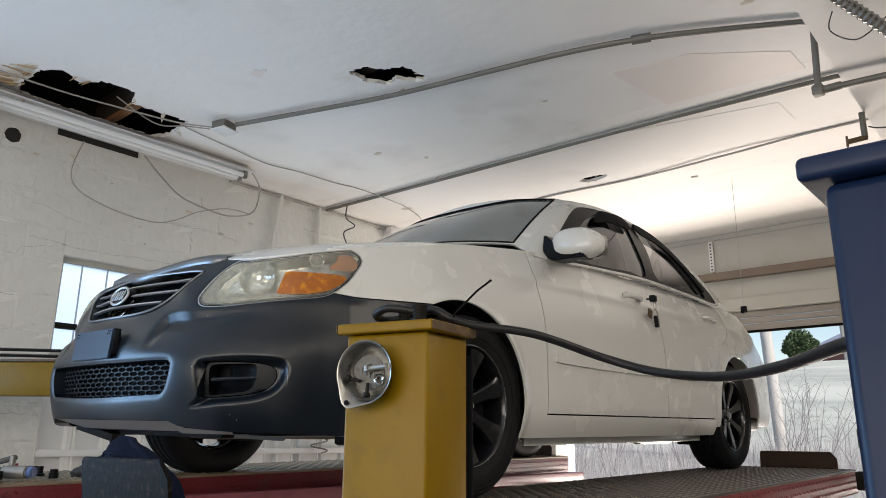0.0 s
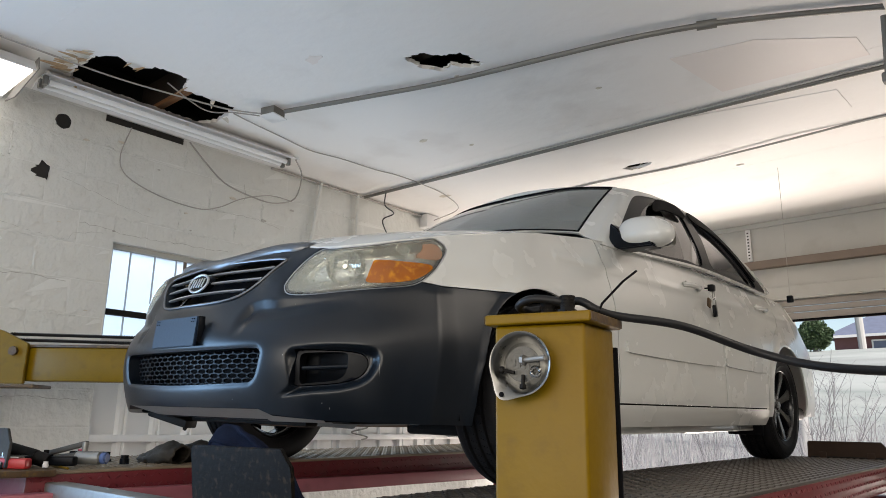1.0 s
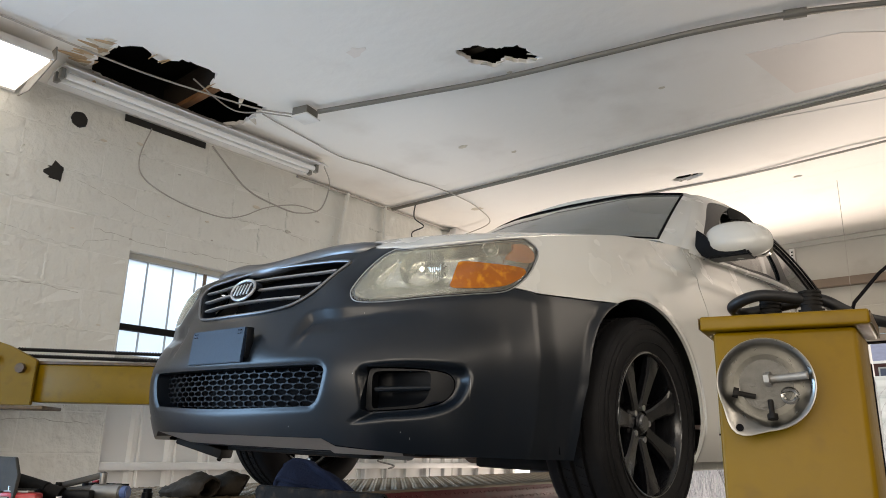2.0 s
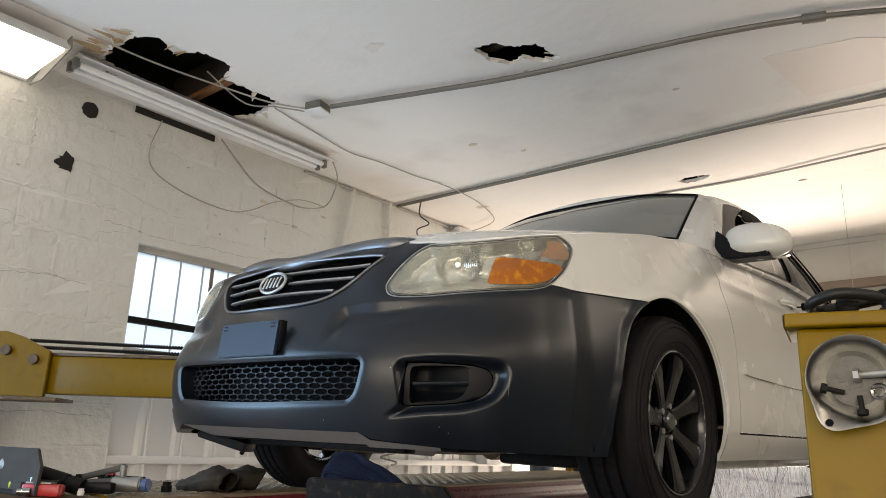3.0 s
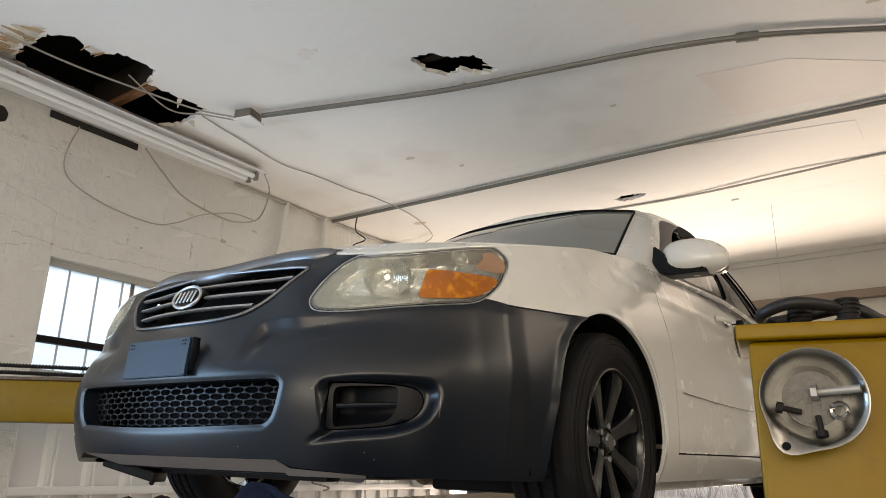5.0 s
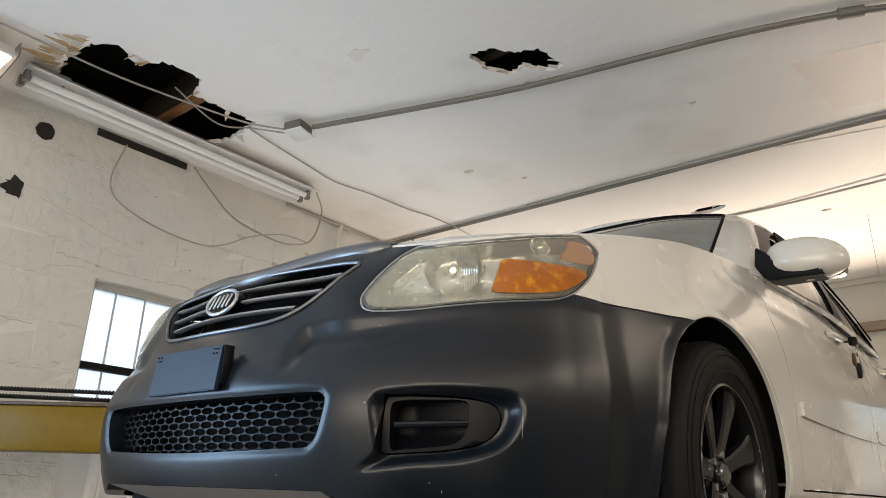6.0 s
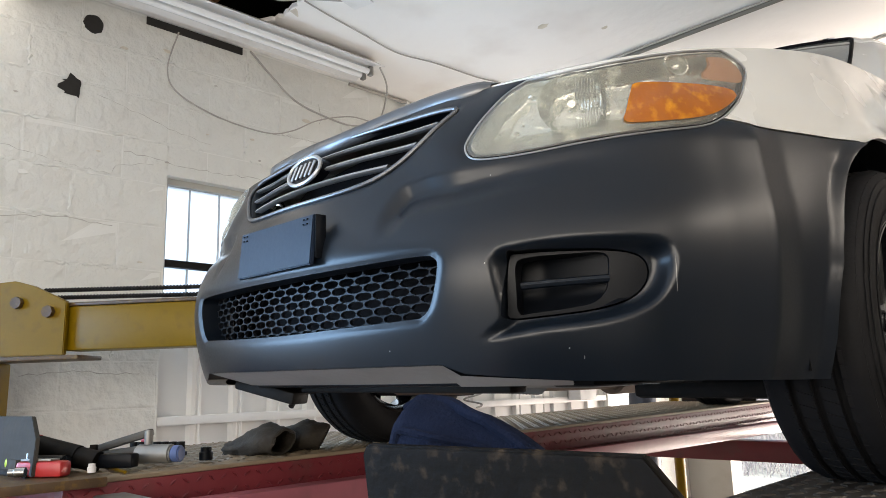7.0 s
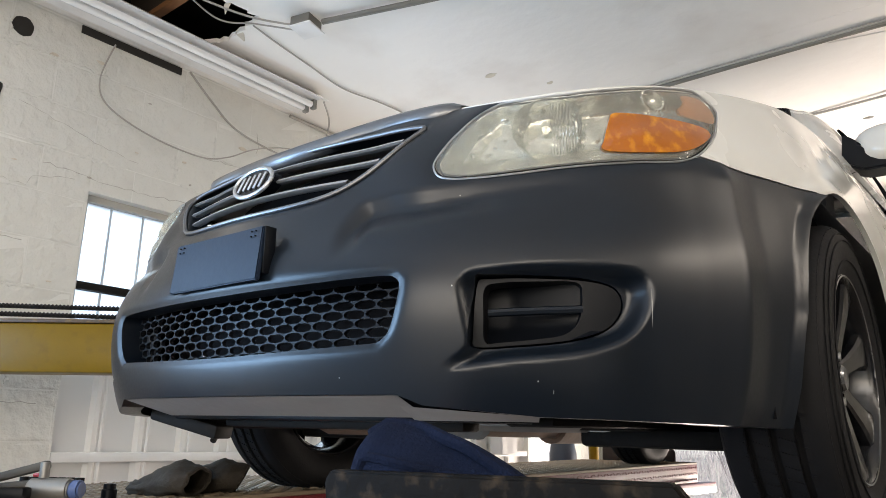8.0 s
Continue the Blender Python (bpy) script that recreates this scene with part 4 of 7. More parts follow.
def upright(plan, z0, z1, bevel):
    """A four-sided upright over a plan that is not quite square."""
    bm = bmesh.new()
    lo, hi = [bm.verts.new((x, y, z0)) for x, y in plan], [bm.verts.new((x, y, z1)) for x, y in plan]
    bm.faces.new(lo[::-1])
    bm.faces.new(hi)
    for i in range(4):
        bm.faces.new((lo[i], lo[(i + 1) % 4], hi[(i + 1) % 4], hi[i]))
    bmesh.ops.bevel(bm, geom=bm.edges[:], offset=bevel, segments=3, affect="EDGES", profile=0.5)
    return bm


part("column", upright([(-0.078, -0.058), (0.078, -0.058), (0.096, 0.062), (-0.070, 0.072)], 0.012, 1.428, 0.006), M_YELLOW, post)
part("cap", upright([(-0.091, -0.070), (0.091, -0.070), (0.109, 0.068), (-0.083, 0.080)], 1.4285, 1.446, 0.003), M_YELLOW, post)
for plan in ([(0.0915, -0.068), (0.0925, -0.068), (0.1105, 0.067), (0.1095, 0.067)], [(-0.0925, -0.070), (-0.0915, -0.070), (-0.0835, 0.079), (-0.0845, 0.079)]):
    part("cap_edge", upright(plan, 1.4305, 1.4440, 0.0002), M_BROWN, post, "chipped brown edge", smooth=False)
part("base_plate", box((-0.16, -0.16, 0), (0.16, 0.16, 0.0125)), M_DARKSTEEL, post, smooth=False)
part("back_channel", box((0.03, 0.075, 0.1), (0.0985, 0.082, 1.40), 0.002), M_SEAL_SHADE, post, "black rear channel")
for x, y in ((-0.012, 0.03), (0.035, -0.005)):
    part("fitting", join(rod((x, y, 1.446), (x, y, 1.458), 0.017, n=6), rod((x, y, 1.458), (x, y, 1.482), 0.012), *[rod((x, y, 1.464 + 0.005 * k), (x, y, 1.4665 + 0.005 * k), 0.0135) for k in range(4)]), M_DARKSTEEL, post)

dish = thing("parts_dish", post.matrix_basis @ pose(-0.022, -0.0585, 1.362), "round polished magnetic parts dish with bolts, stuck on the post", "parts dish")
prof = [(0.0, -0.004), (0.026, -0.004), (0.027, -0.012), (0.0285, -0.013), (0.036, -0.008), (0.046, -0.024), (0.0495, -0.031), (0.052, -0.0315), (0.0525, -0.030), (0.047, -0.022), (0.037, -0.004), (0.026, 0.0), (0.0, 0.0)]
bm = lathe(prof, 56)
bmesh.ops.transform(bm, matrix=pose(0, 0, 0, 0, 0, 90), verts=bm.verts)
for v in bm.verts:
    r = math.hypot(v.co.x, v.co.z)
    if r > 0.049:
        a = math.atan2(v.co.z, v.co.x)
        k = max(0.0, math.cos(a - radians(238))) ** 16
        v.co.x *= 1 + 0.26 * k
        v.co.z *= 1 + 0.26 * k
part("bowl", bm, M_DISH, dish, angle=60)
part("tab_hole", rod((-0.031, -0.0305, -0.049), (-0.031, -0.0325, -0.049), 0.0042), M_SEAL_SHADE, dish)
part("magnet", join(rod((0, -0.0105, 0), (0, -0.0155, 0), 0.029, n=40), rod((0, -0.0155, 0), (0, -0.0165, 0), 0.026, n=40)), material("worn_magnet", (0.10, 0.097, 0.088), 0.5, 0.5, var=0.35, scale=60, fine=200, bump=0.3), dish)
for k in range(5):
    part("relief_bar", box((-0.016 + 0.008 * k, -0.0176, -0.002 - 0.003 * k), (-0.0115 + 0.008 * k, -0.0164, 0.008 - 0.003 * k)), bpy.data.materials["worn_magnet"], dish, smooth=False)
def bolt(p, q, r):
    d = (Vector(q) - Vector(p)).normalized()
    return join(rod(p, q, r), rod(Vector(p) - d * 0.006, p, r * 2.0, n=6))
part("bolt", bolt((0.006, -0.022, 0.006), (0.044, -0.034, 0.008), 0.0042), M_STEEL, dish)
part("bolt", bolt((-0.030, -0.024, -0.010), (-0.012, -0.022, -0.014), 0.003), M_DARKSTEEL, dish)
part("bolt", bolt((0.004, -0.026, -0.034), (0.003, -0.022, -0.018), 0.003), M_DARKSTEEL, dish)
ring = [Vector((0.024 + 0.0075 * math.cos(a), -0.021, -0.013 + 0.0075 * math.sin(a))) for a in np.linspace(0, 6.283, 20)[:-1]]
part("washer", sweep(ring, 0.0028, 6, closed=True), M_BRIGHT, dish)

# hose from the post to the blue column
pm = post.matrix_basis
loop = [pm @ Vector(p) for p in ((0.035, -0.005, 1.47), (-0.02, -0.02, 1.478), (-0.055, 0.0, 1.470), (-0.045, 0.035, 1.466), (0.0, 0.04, 1.474), (0.045, 0.03, 1.478), (0.075, 0.035, 1.462), (0.105, 0.055, 1.452))]
run = [(-0.70, 1.06, 1.436), (-0.62, 1.16, 1.398), (-0.52, 1.16, 1.368), (-0.38, 1.06, 1.348), (-0.26, 0.93, 1.346), (-0.15, 0.78, 1.352), (-0.06, 0.74, 1.36)]
hose = thing("hydraulic_hose", pose(0, 0, 0), "thick black hydraulic hose looping from the yellow post", "hose")
part("hose_run", sweep(spline(loop + [Vector(p) for p in run], 9), 0.0074, 12), M_HOSE, hose)
part("hose_collar", rod((-0.135, 0.77, 1.353), (-0.10, 0.755, 1.356), 0.016), M_STEEL, hose, "steel hose collar")
tagged(part("cable_tie", sweep([pm @ Vector((0.078, 0.03, 1.452)), pm @ Vector((0.085, 0.035, 1.472)), pm @ Vector((0.118, 0.055, 1.512)), pm @ Vector((0.14, 0.068, 1.532))], 0.0022, 6), M_SEAL_SHADE), "long loose tail of a black cable tie", "cable tie")

# blue column beside the camera
cab = thing("power_column", pose(0.06, 0.80, 0), "dark blue painted steel lift power column with a lid", "power unit")
part("column", box((-0.190, -0.17, 0.0), (0.2, 0.2, 1.466), 0.01, 3), M_BLUE, cab)
part("lid", box((-0.206, -0.185, 1.4665), (0.225, 0.22, 1.488), 0.006, 3), M_BLUE, cab)
part("side_rail", box((-0.196, -0.12, 0.05), (-0.191, 0.14, 1.42), 0.002), M_BLUE, cab)

# ---- the car ----
CAR = Matrix(((1, 0, 0, -2.40), (0, 1, 0, 1.87), (-0.018, 0.013, 1, 1.074), (0, 0, 0, 1)))
car = thing("sedan_car", pose(-2.40, 1.87, 1.074, 0.75, 1.03, 0), "white four-door sedan with a matte black front bumper, on a lift", "car")

half = [(0, -0.835), (0.2, -0.826), (0.41, -0.79), (0.54, -0.738), (0.65, -0.662), (0.72, -0.588), (0.775, -0.49), (0.812, -0.37), (0.845, -0.25), (0.870, -0.14), (0.882, 0.0), (0.886, 0.4), (0.888, 1.0), (0.888, 1.8), (0.885, 2.4), (0.878, 2.8), (0.86, 3.1), (0.82, 3.36), (0.73, 3.54), (0.5, 3.64), (0.25, 3.67), (0, 3.68)]
dense = spline([(-half[1][0], half[1][1], 0)] + [(x, y, 0) for x, y in half] + [(-half[-2][0], half[-2][1], 0)], 24)[24:-24]
CP = np.array([(p.x, p.y) for p in dense])
CP[0, 0], CP[-1, 0] = 0, 0
CS = np.concatenate([[0], np.cumsum(np.hypot(*np.diff(CP, axis=0).T))])
LONG = CS[-1]
tang = np.gradient(CP, CS, axis=0)
tang /= np.hypot(*tang.T)[:, None]


def s_of(x, y):
    return float(CS[np.argmin((CP[:, 0] - x) ** 2 + (CP[:, 1] - y) ** 2)])


def s_at_x(x):
    front = CP[:, 1] < 0.3
    return float(np.interp(x, CP[front, 0], CS[front]))


def s_at_y(y):
    side = (CP[:, 1] > -0.3) & (CP[:, 1] < 3.5) & (CP[:, 0] > 0.7)
    return float(np.interp(y, CP[side, 1], CS[side]))


# inset of the flank at each height, station by station
LEVELS = np.array([0.10, 0.18, 0.23, 0.30, 0.38, 0.46, 0.54, 0.60, 0.66, 0.72, 0.80, 0.90, 1.0, 1.1])
STATIONS = [
    (0.0, [0.12, 0.06, 0.03, 0.012, 0, 0, 0.022, 0.05, 0.08, 0.13, 0.25, 0.40, 0.5, 0.6]),
    (s_at_x(0.41), [0.12, 0.06, 0.03, 0.012, 0, 0.008, 0.064, 0.084, 0.115, 0.155, 0.25, 0.38, 0.5, 0.6]),
    (s_at_x(0.65), [0.10, 0.05, 0.03, 0.012, 0, 0.008, 0.042, 0.050, 0.058, 0.08, 0.13, 0.22, 0.32, 0.42]),
    (s_at_x(0.775), [0.07, 0.04, 0.02, 0.005, 0, 0.002, 0.022, 0.026, 0.036, 0.058, 0.10, 0.17, 0.26, 0.36]),
    (s_at_x(0.845), [0.07, 0.04, 0.02, 0.005, 0, 0, 0.004, 0.010, 0.022, 0.042, 0.08, 0.14, 0.22, 0.32]),
    (s_at_y(0.3), [0.08, 0.04, 0.015, 0, 0, 0, 0, 0.005, 0.014, 0.028, 0.055, 0.09, 0.15, 0.22]),
    (s_at_y(1.0), [0.09, 0.05, 0.018, 0, 0, 0.004, 0.006, 0.004, 0.010, 0.022, 0.046, 0.078, 0.12, 0.18]),
    (s_at_y(2.6), [0.09, 0.05, 0.018, 0, 0, 0, 0, 0.004, 0.012, 0.026, 0.05, 0.085, 0.13, 0.2]),
    (s_at_y(3.3), [0.09, 0.05, 0.02, 0, 0, 0, 0, 0.004, 0.012, 0.03, 0.06, 0.10, 0.16, 0.24]),
    (LONG, [0.08, 0.04, 0.01, 0, 0, 0, 0.01, 0.03, 0.05, 0.07, 0.10, 0.14, 0.2, 0.3])]
GS, GZ = np.arange(0, LONG + 0.01, 0.01), np.arange(0.10, 1.101, 0.01)
rows_d = np.array([np.interp(GZ, LEVELS, d) for _, d in STATIONS])
TABLE = np.array([np.interp(GS, [s for s, _ in STATIONS], rows_d[:, j]) for j in range(len(GZ))]).T
for _ in range(5):
    p = np.pad(TABLE, ((6, 6), (0, 0)), mode="reflect")
    TABLE = sum(p[6 + i:6 + i + TABLE.shape[0]] for i in range(-6, 7)) / 13
    p = np.pad(TABLE, ((0, 0), (2, 2)), mode="reflect", reflect_type="odd")
    TABLE = sum(p[:, 2 + j:2 + j + TABLE.shape[1]] for j in range(-2, 3)) / 5


def inset(s, z):
    a = np.clip(s / 0.01, 0, len(GS) - 1.001)
    b = np.clip((z - 0.10) / 0.01, 0, len(GZ) - 1.001)
    i, j = a.astype(int), b.astype(int)
    u, v = a - i, b - j
    return TABLE[i, j] * (1 - u) * (1 - v) + TABLE[i + 1, j] * u * (1 - v) + TABLE[i, j + 1] * (1 - u) * v + TABLE[i + 1, j + 1] * u * v


FOLD = [(0.288, 0.455), (0.302, 0.505), (0.322, 0.529), (0.36, 0.533), (0.42, 0.533), (0.50, 0.541), (0.60, 0.552), (0.68, 0.560)]
CORNER = s_of(0.792, -0.432)


def bump_of(s, z):
    """Pressed lines: wheel arch lips, the shoulder line and the crease beside the fog recess."""
    x, y = np.interp(s, CS, CP[:, 0]), np.interp(s, CS, CP[:, 1])
    out = np.zeros_like(s)
    for yc in (0.0, 2.61):
        r = np.hypot(y - yc, z - 0.305)
        out = out + np.where(x > 0.6, 0.010 * np.exp(-((r - 0.352) / 0.022) ** 2), 0) * np.where((y < 0) & (yc == 0), np.clip((z - 0.57) / 0.06, 0, 1), 1)
    out = out + np.where((y > 0.15) & (x > 0.6), 0.006 * np.exp(-((z - (0.80 + 0.012 * y)) / 0.02) ** 2), 0)
    nose = np.exp(-((x - 0.36 - (0.66 - z) * 0.45) / 0.065) ** 2) * np.clip((z - 0.50) / 0.12, 0, 1) * (y < -0.4)
    # the fold that runs from beside the plate under the headlamp
    groove = np.full(np.shape(out), 9.0)
    for (x0, z0), (x1, z1) in zip(FOLD, FOLD[1:]):
        t = np.clip(((x - x0) * (x1 - x0) + (z - z0) * (z1 - z0)) / ((x1 - x0) ** 2 + (z1 - z0) ** 2), 0, 1)
        groove = np.minimum(groove, np.hypot(x - x0 - t * (x1 - x0), z - z0 - t * (z1 - z0)))
    deep = 0.017 * np.interp(x, [0.275, 0.315, 0.50, 0.68], [0.0, 1.0, 0.9, 0.0]) * np.clip((z - 0.45) / 0.05, 0, 1) * (y < -0.4)
    out = out - deep * np.clip(1 - groove / 0.034, 0, 1)
    # the edge where the nose turns into the side
    out = out + 0.013 * np.clip(1 - np.abs(s - CORNER + 0.06 * np.clip(0.45 - z, 0, 1)) / 0.075, 0, 1) ** 1.2 * np.clip((0.64 - z) / 0.05, 0, 1)
    return out + 0.010 * nose


def flank(s, z, off=0.0):
    """Points of the body side; s runs round the plan from the nose, below zero on the far side."""
    s, z = np.asarray(s, float), np.asarray(z, float)
    sg, a = np.where(s < 0, -1.0, 1.0), np.abs(s)
    x, y = np.interp(a, CS, CP[:, 0]), np.interp(a, CS, CP[:, 1])
    tx, ty = np.interp(a, CS, tang[:, 0]), np.interp(a, CS, tang[:, 1])
    d = inset(a, z) - bump_of(a, z) + off
    return np.stack([sg * (x - ty * d), y + tx * d, z], -1)


LID_Y = np.arange(-0.90, 3.75, 0.01)
LID_Z = np.interp(LID_Y, [-0.85, -0.72, -0.66, -0.5, -0.25, 0.1, 0.45, 0.7, 2.5, 2.9, 3.3, 3.5, 3.7], [0.60, 0.70, 0.750, 0.822, 0.887, 0.955, 1.010, 1.04, 1.05, 1.055, 1.05, 1.03, 0.97])
for _ in range(3):
    LID_Z = np.convolve(np.pad(LID_Z, 5, mode="edge"), np.ones(11) / 11, mode="valid")


def lid(x, y):
    """Height of bonnet and boot deck."""
    centre = np.interp(y, LID_Y, LID_Z)
    return centre - (0.082 - 0.014 * np.clip((y + 0.5) / 0.5, 0, 1) + 0.012 * np.clip((y - 0.1) / 0.5, 0, 1)) * (np.abs(x) / 0.75) ** 2.4


def polygon_field(pts):
    """Signed distance to a closed outline, below zero inside."""
    p = np.array(pts, float)
    q = np.roll(p, -1, axis=0)

    def f(a, b):
        a, b = np.asarray(a, float), np.asarray(b, float)
        best, inside = np.full(a.shape, 1e9), np.zeros(a.shape, bool)
        for (x0, y0), (x1, y1) in zip(p, q):
            dx, dy = x1 - x0, y1 - y0
            t = np.clip(((a - x0) * dx + (b - y0) * dy) / (dx * dx + dy * dy + 1e-12), 0, 1)
            best = np.minimum(best, np.hypot(a - x0 - t * dx, b - y0 - t * dy))
            hit = ((y0 > b) != (y1 > b)) & (a < dx * (b - y0) / (dy if dy else 1e-12) + x0)
            inside ^= hit
        return np.where(inside, -best, best)
    return f


def outline(pts, per=6):
    return [(v.x, v.y) for v in spline([(a, b, 0) for a, b in pts], per, closed=True)]


def cut_grid(a_vals, b_vals, fields):
    """Polygons of a grid where all fields are below zero, clipped along their zero lines."""
    A, B = np.meshgrid(a_vals, b_vals, indexing="ij")
    V = [np.asarray(f(A, B), float) for f in fields]
    pts, faces, index = [], [], {}

    def vid(a, b):
        k = (round(a, 5), round(b, 5))
        if k not in index:
            index[k] = len(pts)
            pts.append((a, b))
        return index[k]

    def corners(M):
        return np.stack([M[:-1, :-1], M[1:, :-1], M[1:, 1:], M[:-1, 1:]], -1)

    out = np.zeros((len(a_vals) - 1, len(b_vals) - 1), bool)
    mixed = np.zeros_like(out)
    cv = [corners(M) for M in V]
    for c in cv:
        out |= (c >= 0).all(-1)
        mixed |= (c >= 0).any(-1)
    for i, j in zip(*np.nonzero(~out)):
        quad = [(a_vals[i], b_vals[j]), (a_vals[i + 1], b_vals[j]), (a_vals[i + 1], b_vals[j + 1]), (a_vals[i], b_vals[j + 1])]
        if not mixed[i, j]:
            faces.append([vid(*q) for q in quad])
            continue
        poly = [(*quad[k], *[c[i, j, k] for c in cv]) for k in range(4)]
        for f in range(len(fields)):
            nxt = []
            for k in range(len(poly)):
                p, q = poly[k], poly[(k + 1) % len(poly)]
                fp, fq = p[2 + f], q[2 + f]
                if fp < 0:
                    nxt.append(p)
                if (fp < 0) != (fq < 0):
                    t = fp / (fp - fq)
                    nxt.append(tuple(p[m] + (q[m] - p[m]) * t for m in range(len(p))))
            poly = nxt
            if len(poly) < 3:
                break
        if len(poly) >= 3:
            ids = []
            for p in poly:
                k = vid(p[0], p[1])
                if not ids or (ids[-1] != k and ids[0] != k):
                    ids.append(k)
            if len(ids) >= 3:
                faces.append(ids)
    return np.array(pts), faces


def skirt(faces):
    count = {}
    for f in faces:
        for k in range(len(f)):
            e = (f[k], f[(k + 1) % len(f)])
            key = (min(e), max(e))
            count[key] = None if key in count else e
    return [e for e in count.values() if e]


cabin_map = [None]


def panel(name, a_vals, b_vals, fields, mapper, mat, parent, label="", edge=0.012, off=0.0, depth=None, smooth_normals=True):
    """A body panel on a mapped grid, with edges turned in."""
    pts, faces = cut_grid(a_vals, b_vals, fields)
    if len(pts) == 0:
        return None
    outer = mapper(pts[:, 0], pts[:, 1], off if depth is None else depth(pts[:, 0], pts[:, 1]))
    verts = list(outer)
    faces = list(faces)
    if edge:
        inner = mapper(pts[:, 0], pts[:, 1], (off if depth is None else depth(pts[:, 0], pts[:, 1])) + edge)
        rim = skirt(faces)
        ids = {}
        for e in rim:
            for k in e:
                if k not in ids:
                    ids[k] = (len(verts), len(verts) + 1)
                    verts += [outer[k], inner[k]]
        for a, b in rim:
            faces.append([ids[b][0], ids[a][0], ids[a][1], ids[b][1]])
    e, o0 = (0.02 if mapper is cabin_map[0] else 0.010), (off if depth is None else depth(pts[:, 0], pts[:, 1]))
    o0 = o0 * np.ones(len(pts))
    da = mapper(pts[:, 0] + e, pts[:, 1], o0 if depth is None else depth(pts[:, 0] + e, pts[:, 1])) - mapper(pts[:, 0] - e, pts[:, 1], o0 if depth is None else depth(pts[:, 0] - e, pts[:, 1]))
    db = mapper(pts[:, 0], pts[:, 1] + 0.008, o0 if depth is None else depth(pts[:, 0], pts[:, 1] + 0.008)) - mapper(pts[:, 0], pts[:, 1] - 0.008, o0 if depth is None else depth(pts[:, 0], pts[:, 1] - 0.008))
    nrm = np.cross(da, db)
    nrm /= np.linalg.norm(nrm, axis=1)[:, None] + 1e-12
    out = mapper(pts[:, 0], pts[:, 1], o0 - 0.01) - outer
    nrm *= np.where((nrm * out).sum(1) < 0, -1.0, 1.0)[:, None]
    f0 = faces[0]
    fn = np.cross(np.array(verts[f0[1]]) - np.array(verts[f0[0]]), np.array(verts[f0[2]]) - np.array(verts[f0[0]]))
    if float(fn @ nrm[f0[0]]) < 0:
        faces = [f[::-1] for f in faces]
    ob = finish(name, verts, faces, mat, parent, label)
    if smooth_normals:
        full = np.zeros((len(verts), 3))
        full[:len(pts)] = nrm
        ob.data.normals_split_custom_set_from_vertices(full.tolist())
    return ob


def sz(x, z):
    """Plan run for a point of the nose at x and height z on the skin."""
    lo = np.linspace(0, s_at_y(0.2), 500)
    q = flank(lo, np.full(500, z))
    return float(np.interp(abs(x), q[:, 0], lo)) * (1 if x >= 0 else -1)


def arch(yc, r):
    return lambda s, z: r - np.where(np.abs(np.interp(np.abs(s), CS, CP[:, 1]) - yc) < 0.6, np.hypot(np.interp(np.abs(s), CS, CP[:, 1]) - yc, z - 0.305), 9)


under_lid = lambda s, z: (lambda q: q[..., 2] - lid(q[..., 0], q[..., 1]) + 0.002)(flank(s, z))
plan_y = lambda s: np.interp(np.abs(s), CS, CP[:, 1])
plan_x = lambda s: np.interp(np.abs(s), CS, CP[:, 0])
BELT = lambda y: np.interp(y, [0.4, 0.55, 0.8, 1.47, 2.5, 2.7, 2.9], [0.955, 0.915, 0.925, 0.962, 0.965, 1.0, 1.05])
below_belt = lambda s, z: np.where(plan_y(s) > 0.45, z - BELT(plan_y(s)), -1)

LAMP_XZ = [(0.409, 0.622), (0.414, 0.598), (0.432, 0.583), (0.47, 0.578), (0.53, 0.579), (0.60, 0.586), (0.69, 0.597), (0.742, 0.612), (0.760, 0.652), (0.760, 0.70), (0.750, 0.745), (0.724, 0.775), (0.69, 0.787), (0.62, 0.775), (0.53, 0.750), (0.46, 0.718), (0.424, 0.670)]
LAMP_SZ = outline([(sz(x, z), z) for x, z in LAMP_XZ])


def tucked(s, z):
    """The point, lowered until it lies under the bonnet edge."""
    while z > 0.6:
        q = flank(s, z)
        if q[2] < float(lid(q[0], q[1])) - 0.004:
            break
        z -= 0.002
    return s, z


LAMP_SZ = [tucked(s, z) for s, z in LAMP_SZ]
lamp_r = polygon_field(LAMP_SZ)
lamp_in = lambda s, z: lamp_r(np.abs(s), z)
GRILLE_SZ = outline([(sz(x, z), z) for x, z in [(0, 0.568), (0.13, 0.570), (0.22, 0.582), (0.275, 0.612), (0.318, 0.652), (0.345, 0.686), (0.352, 0.702), (0.335, 0.709), (0.22, 0.716), (0, 0.720), (-0.22, 0.716), (-0.335, 0.709), (-0.352, 0.702), (-0.345, 0.686), (-0.318, 0.652), (-0.275, 0.612), (-0.22, 0.582), (-0.13, 0.570)]])
grille_in = polygon_field(GRILLE_SZ)
LOW_SZ = outline([(sz(x, z), z) for x, z in [(0, 0.415), (0.2, 0.416), (0.37, 0.418), (0.402, 0.412), (0.408, 0.395), (0.395, 0.345), (0.375, 0.322), (0.33, 0.316), (0, 0.308), (-0.33, 0.316), (-0.375, 0.322), (-0.395, 0.345), (-0.408, 0.395), (-0.402, 0.412), (-0.37, 0.418), (-0.2, 0.416)]])
low_in = polygon_field(LOW_SZ)
FOG_SZ = outline([(sz(x, z), z) for x, z in [(0.517, 0.405), (0.535, 0.412), (0.60, 0.412), (0.66, 0.408), (0.69, 0.395), (0.695, 0.365), (0.675, 0.335), (0.63, 0.318), (0.56, 0.310), (0.510, 0.309), (0.508, 0.33)]])
fog_r = polygon_field(FOG_SZ)
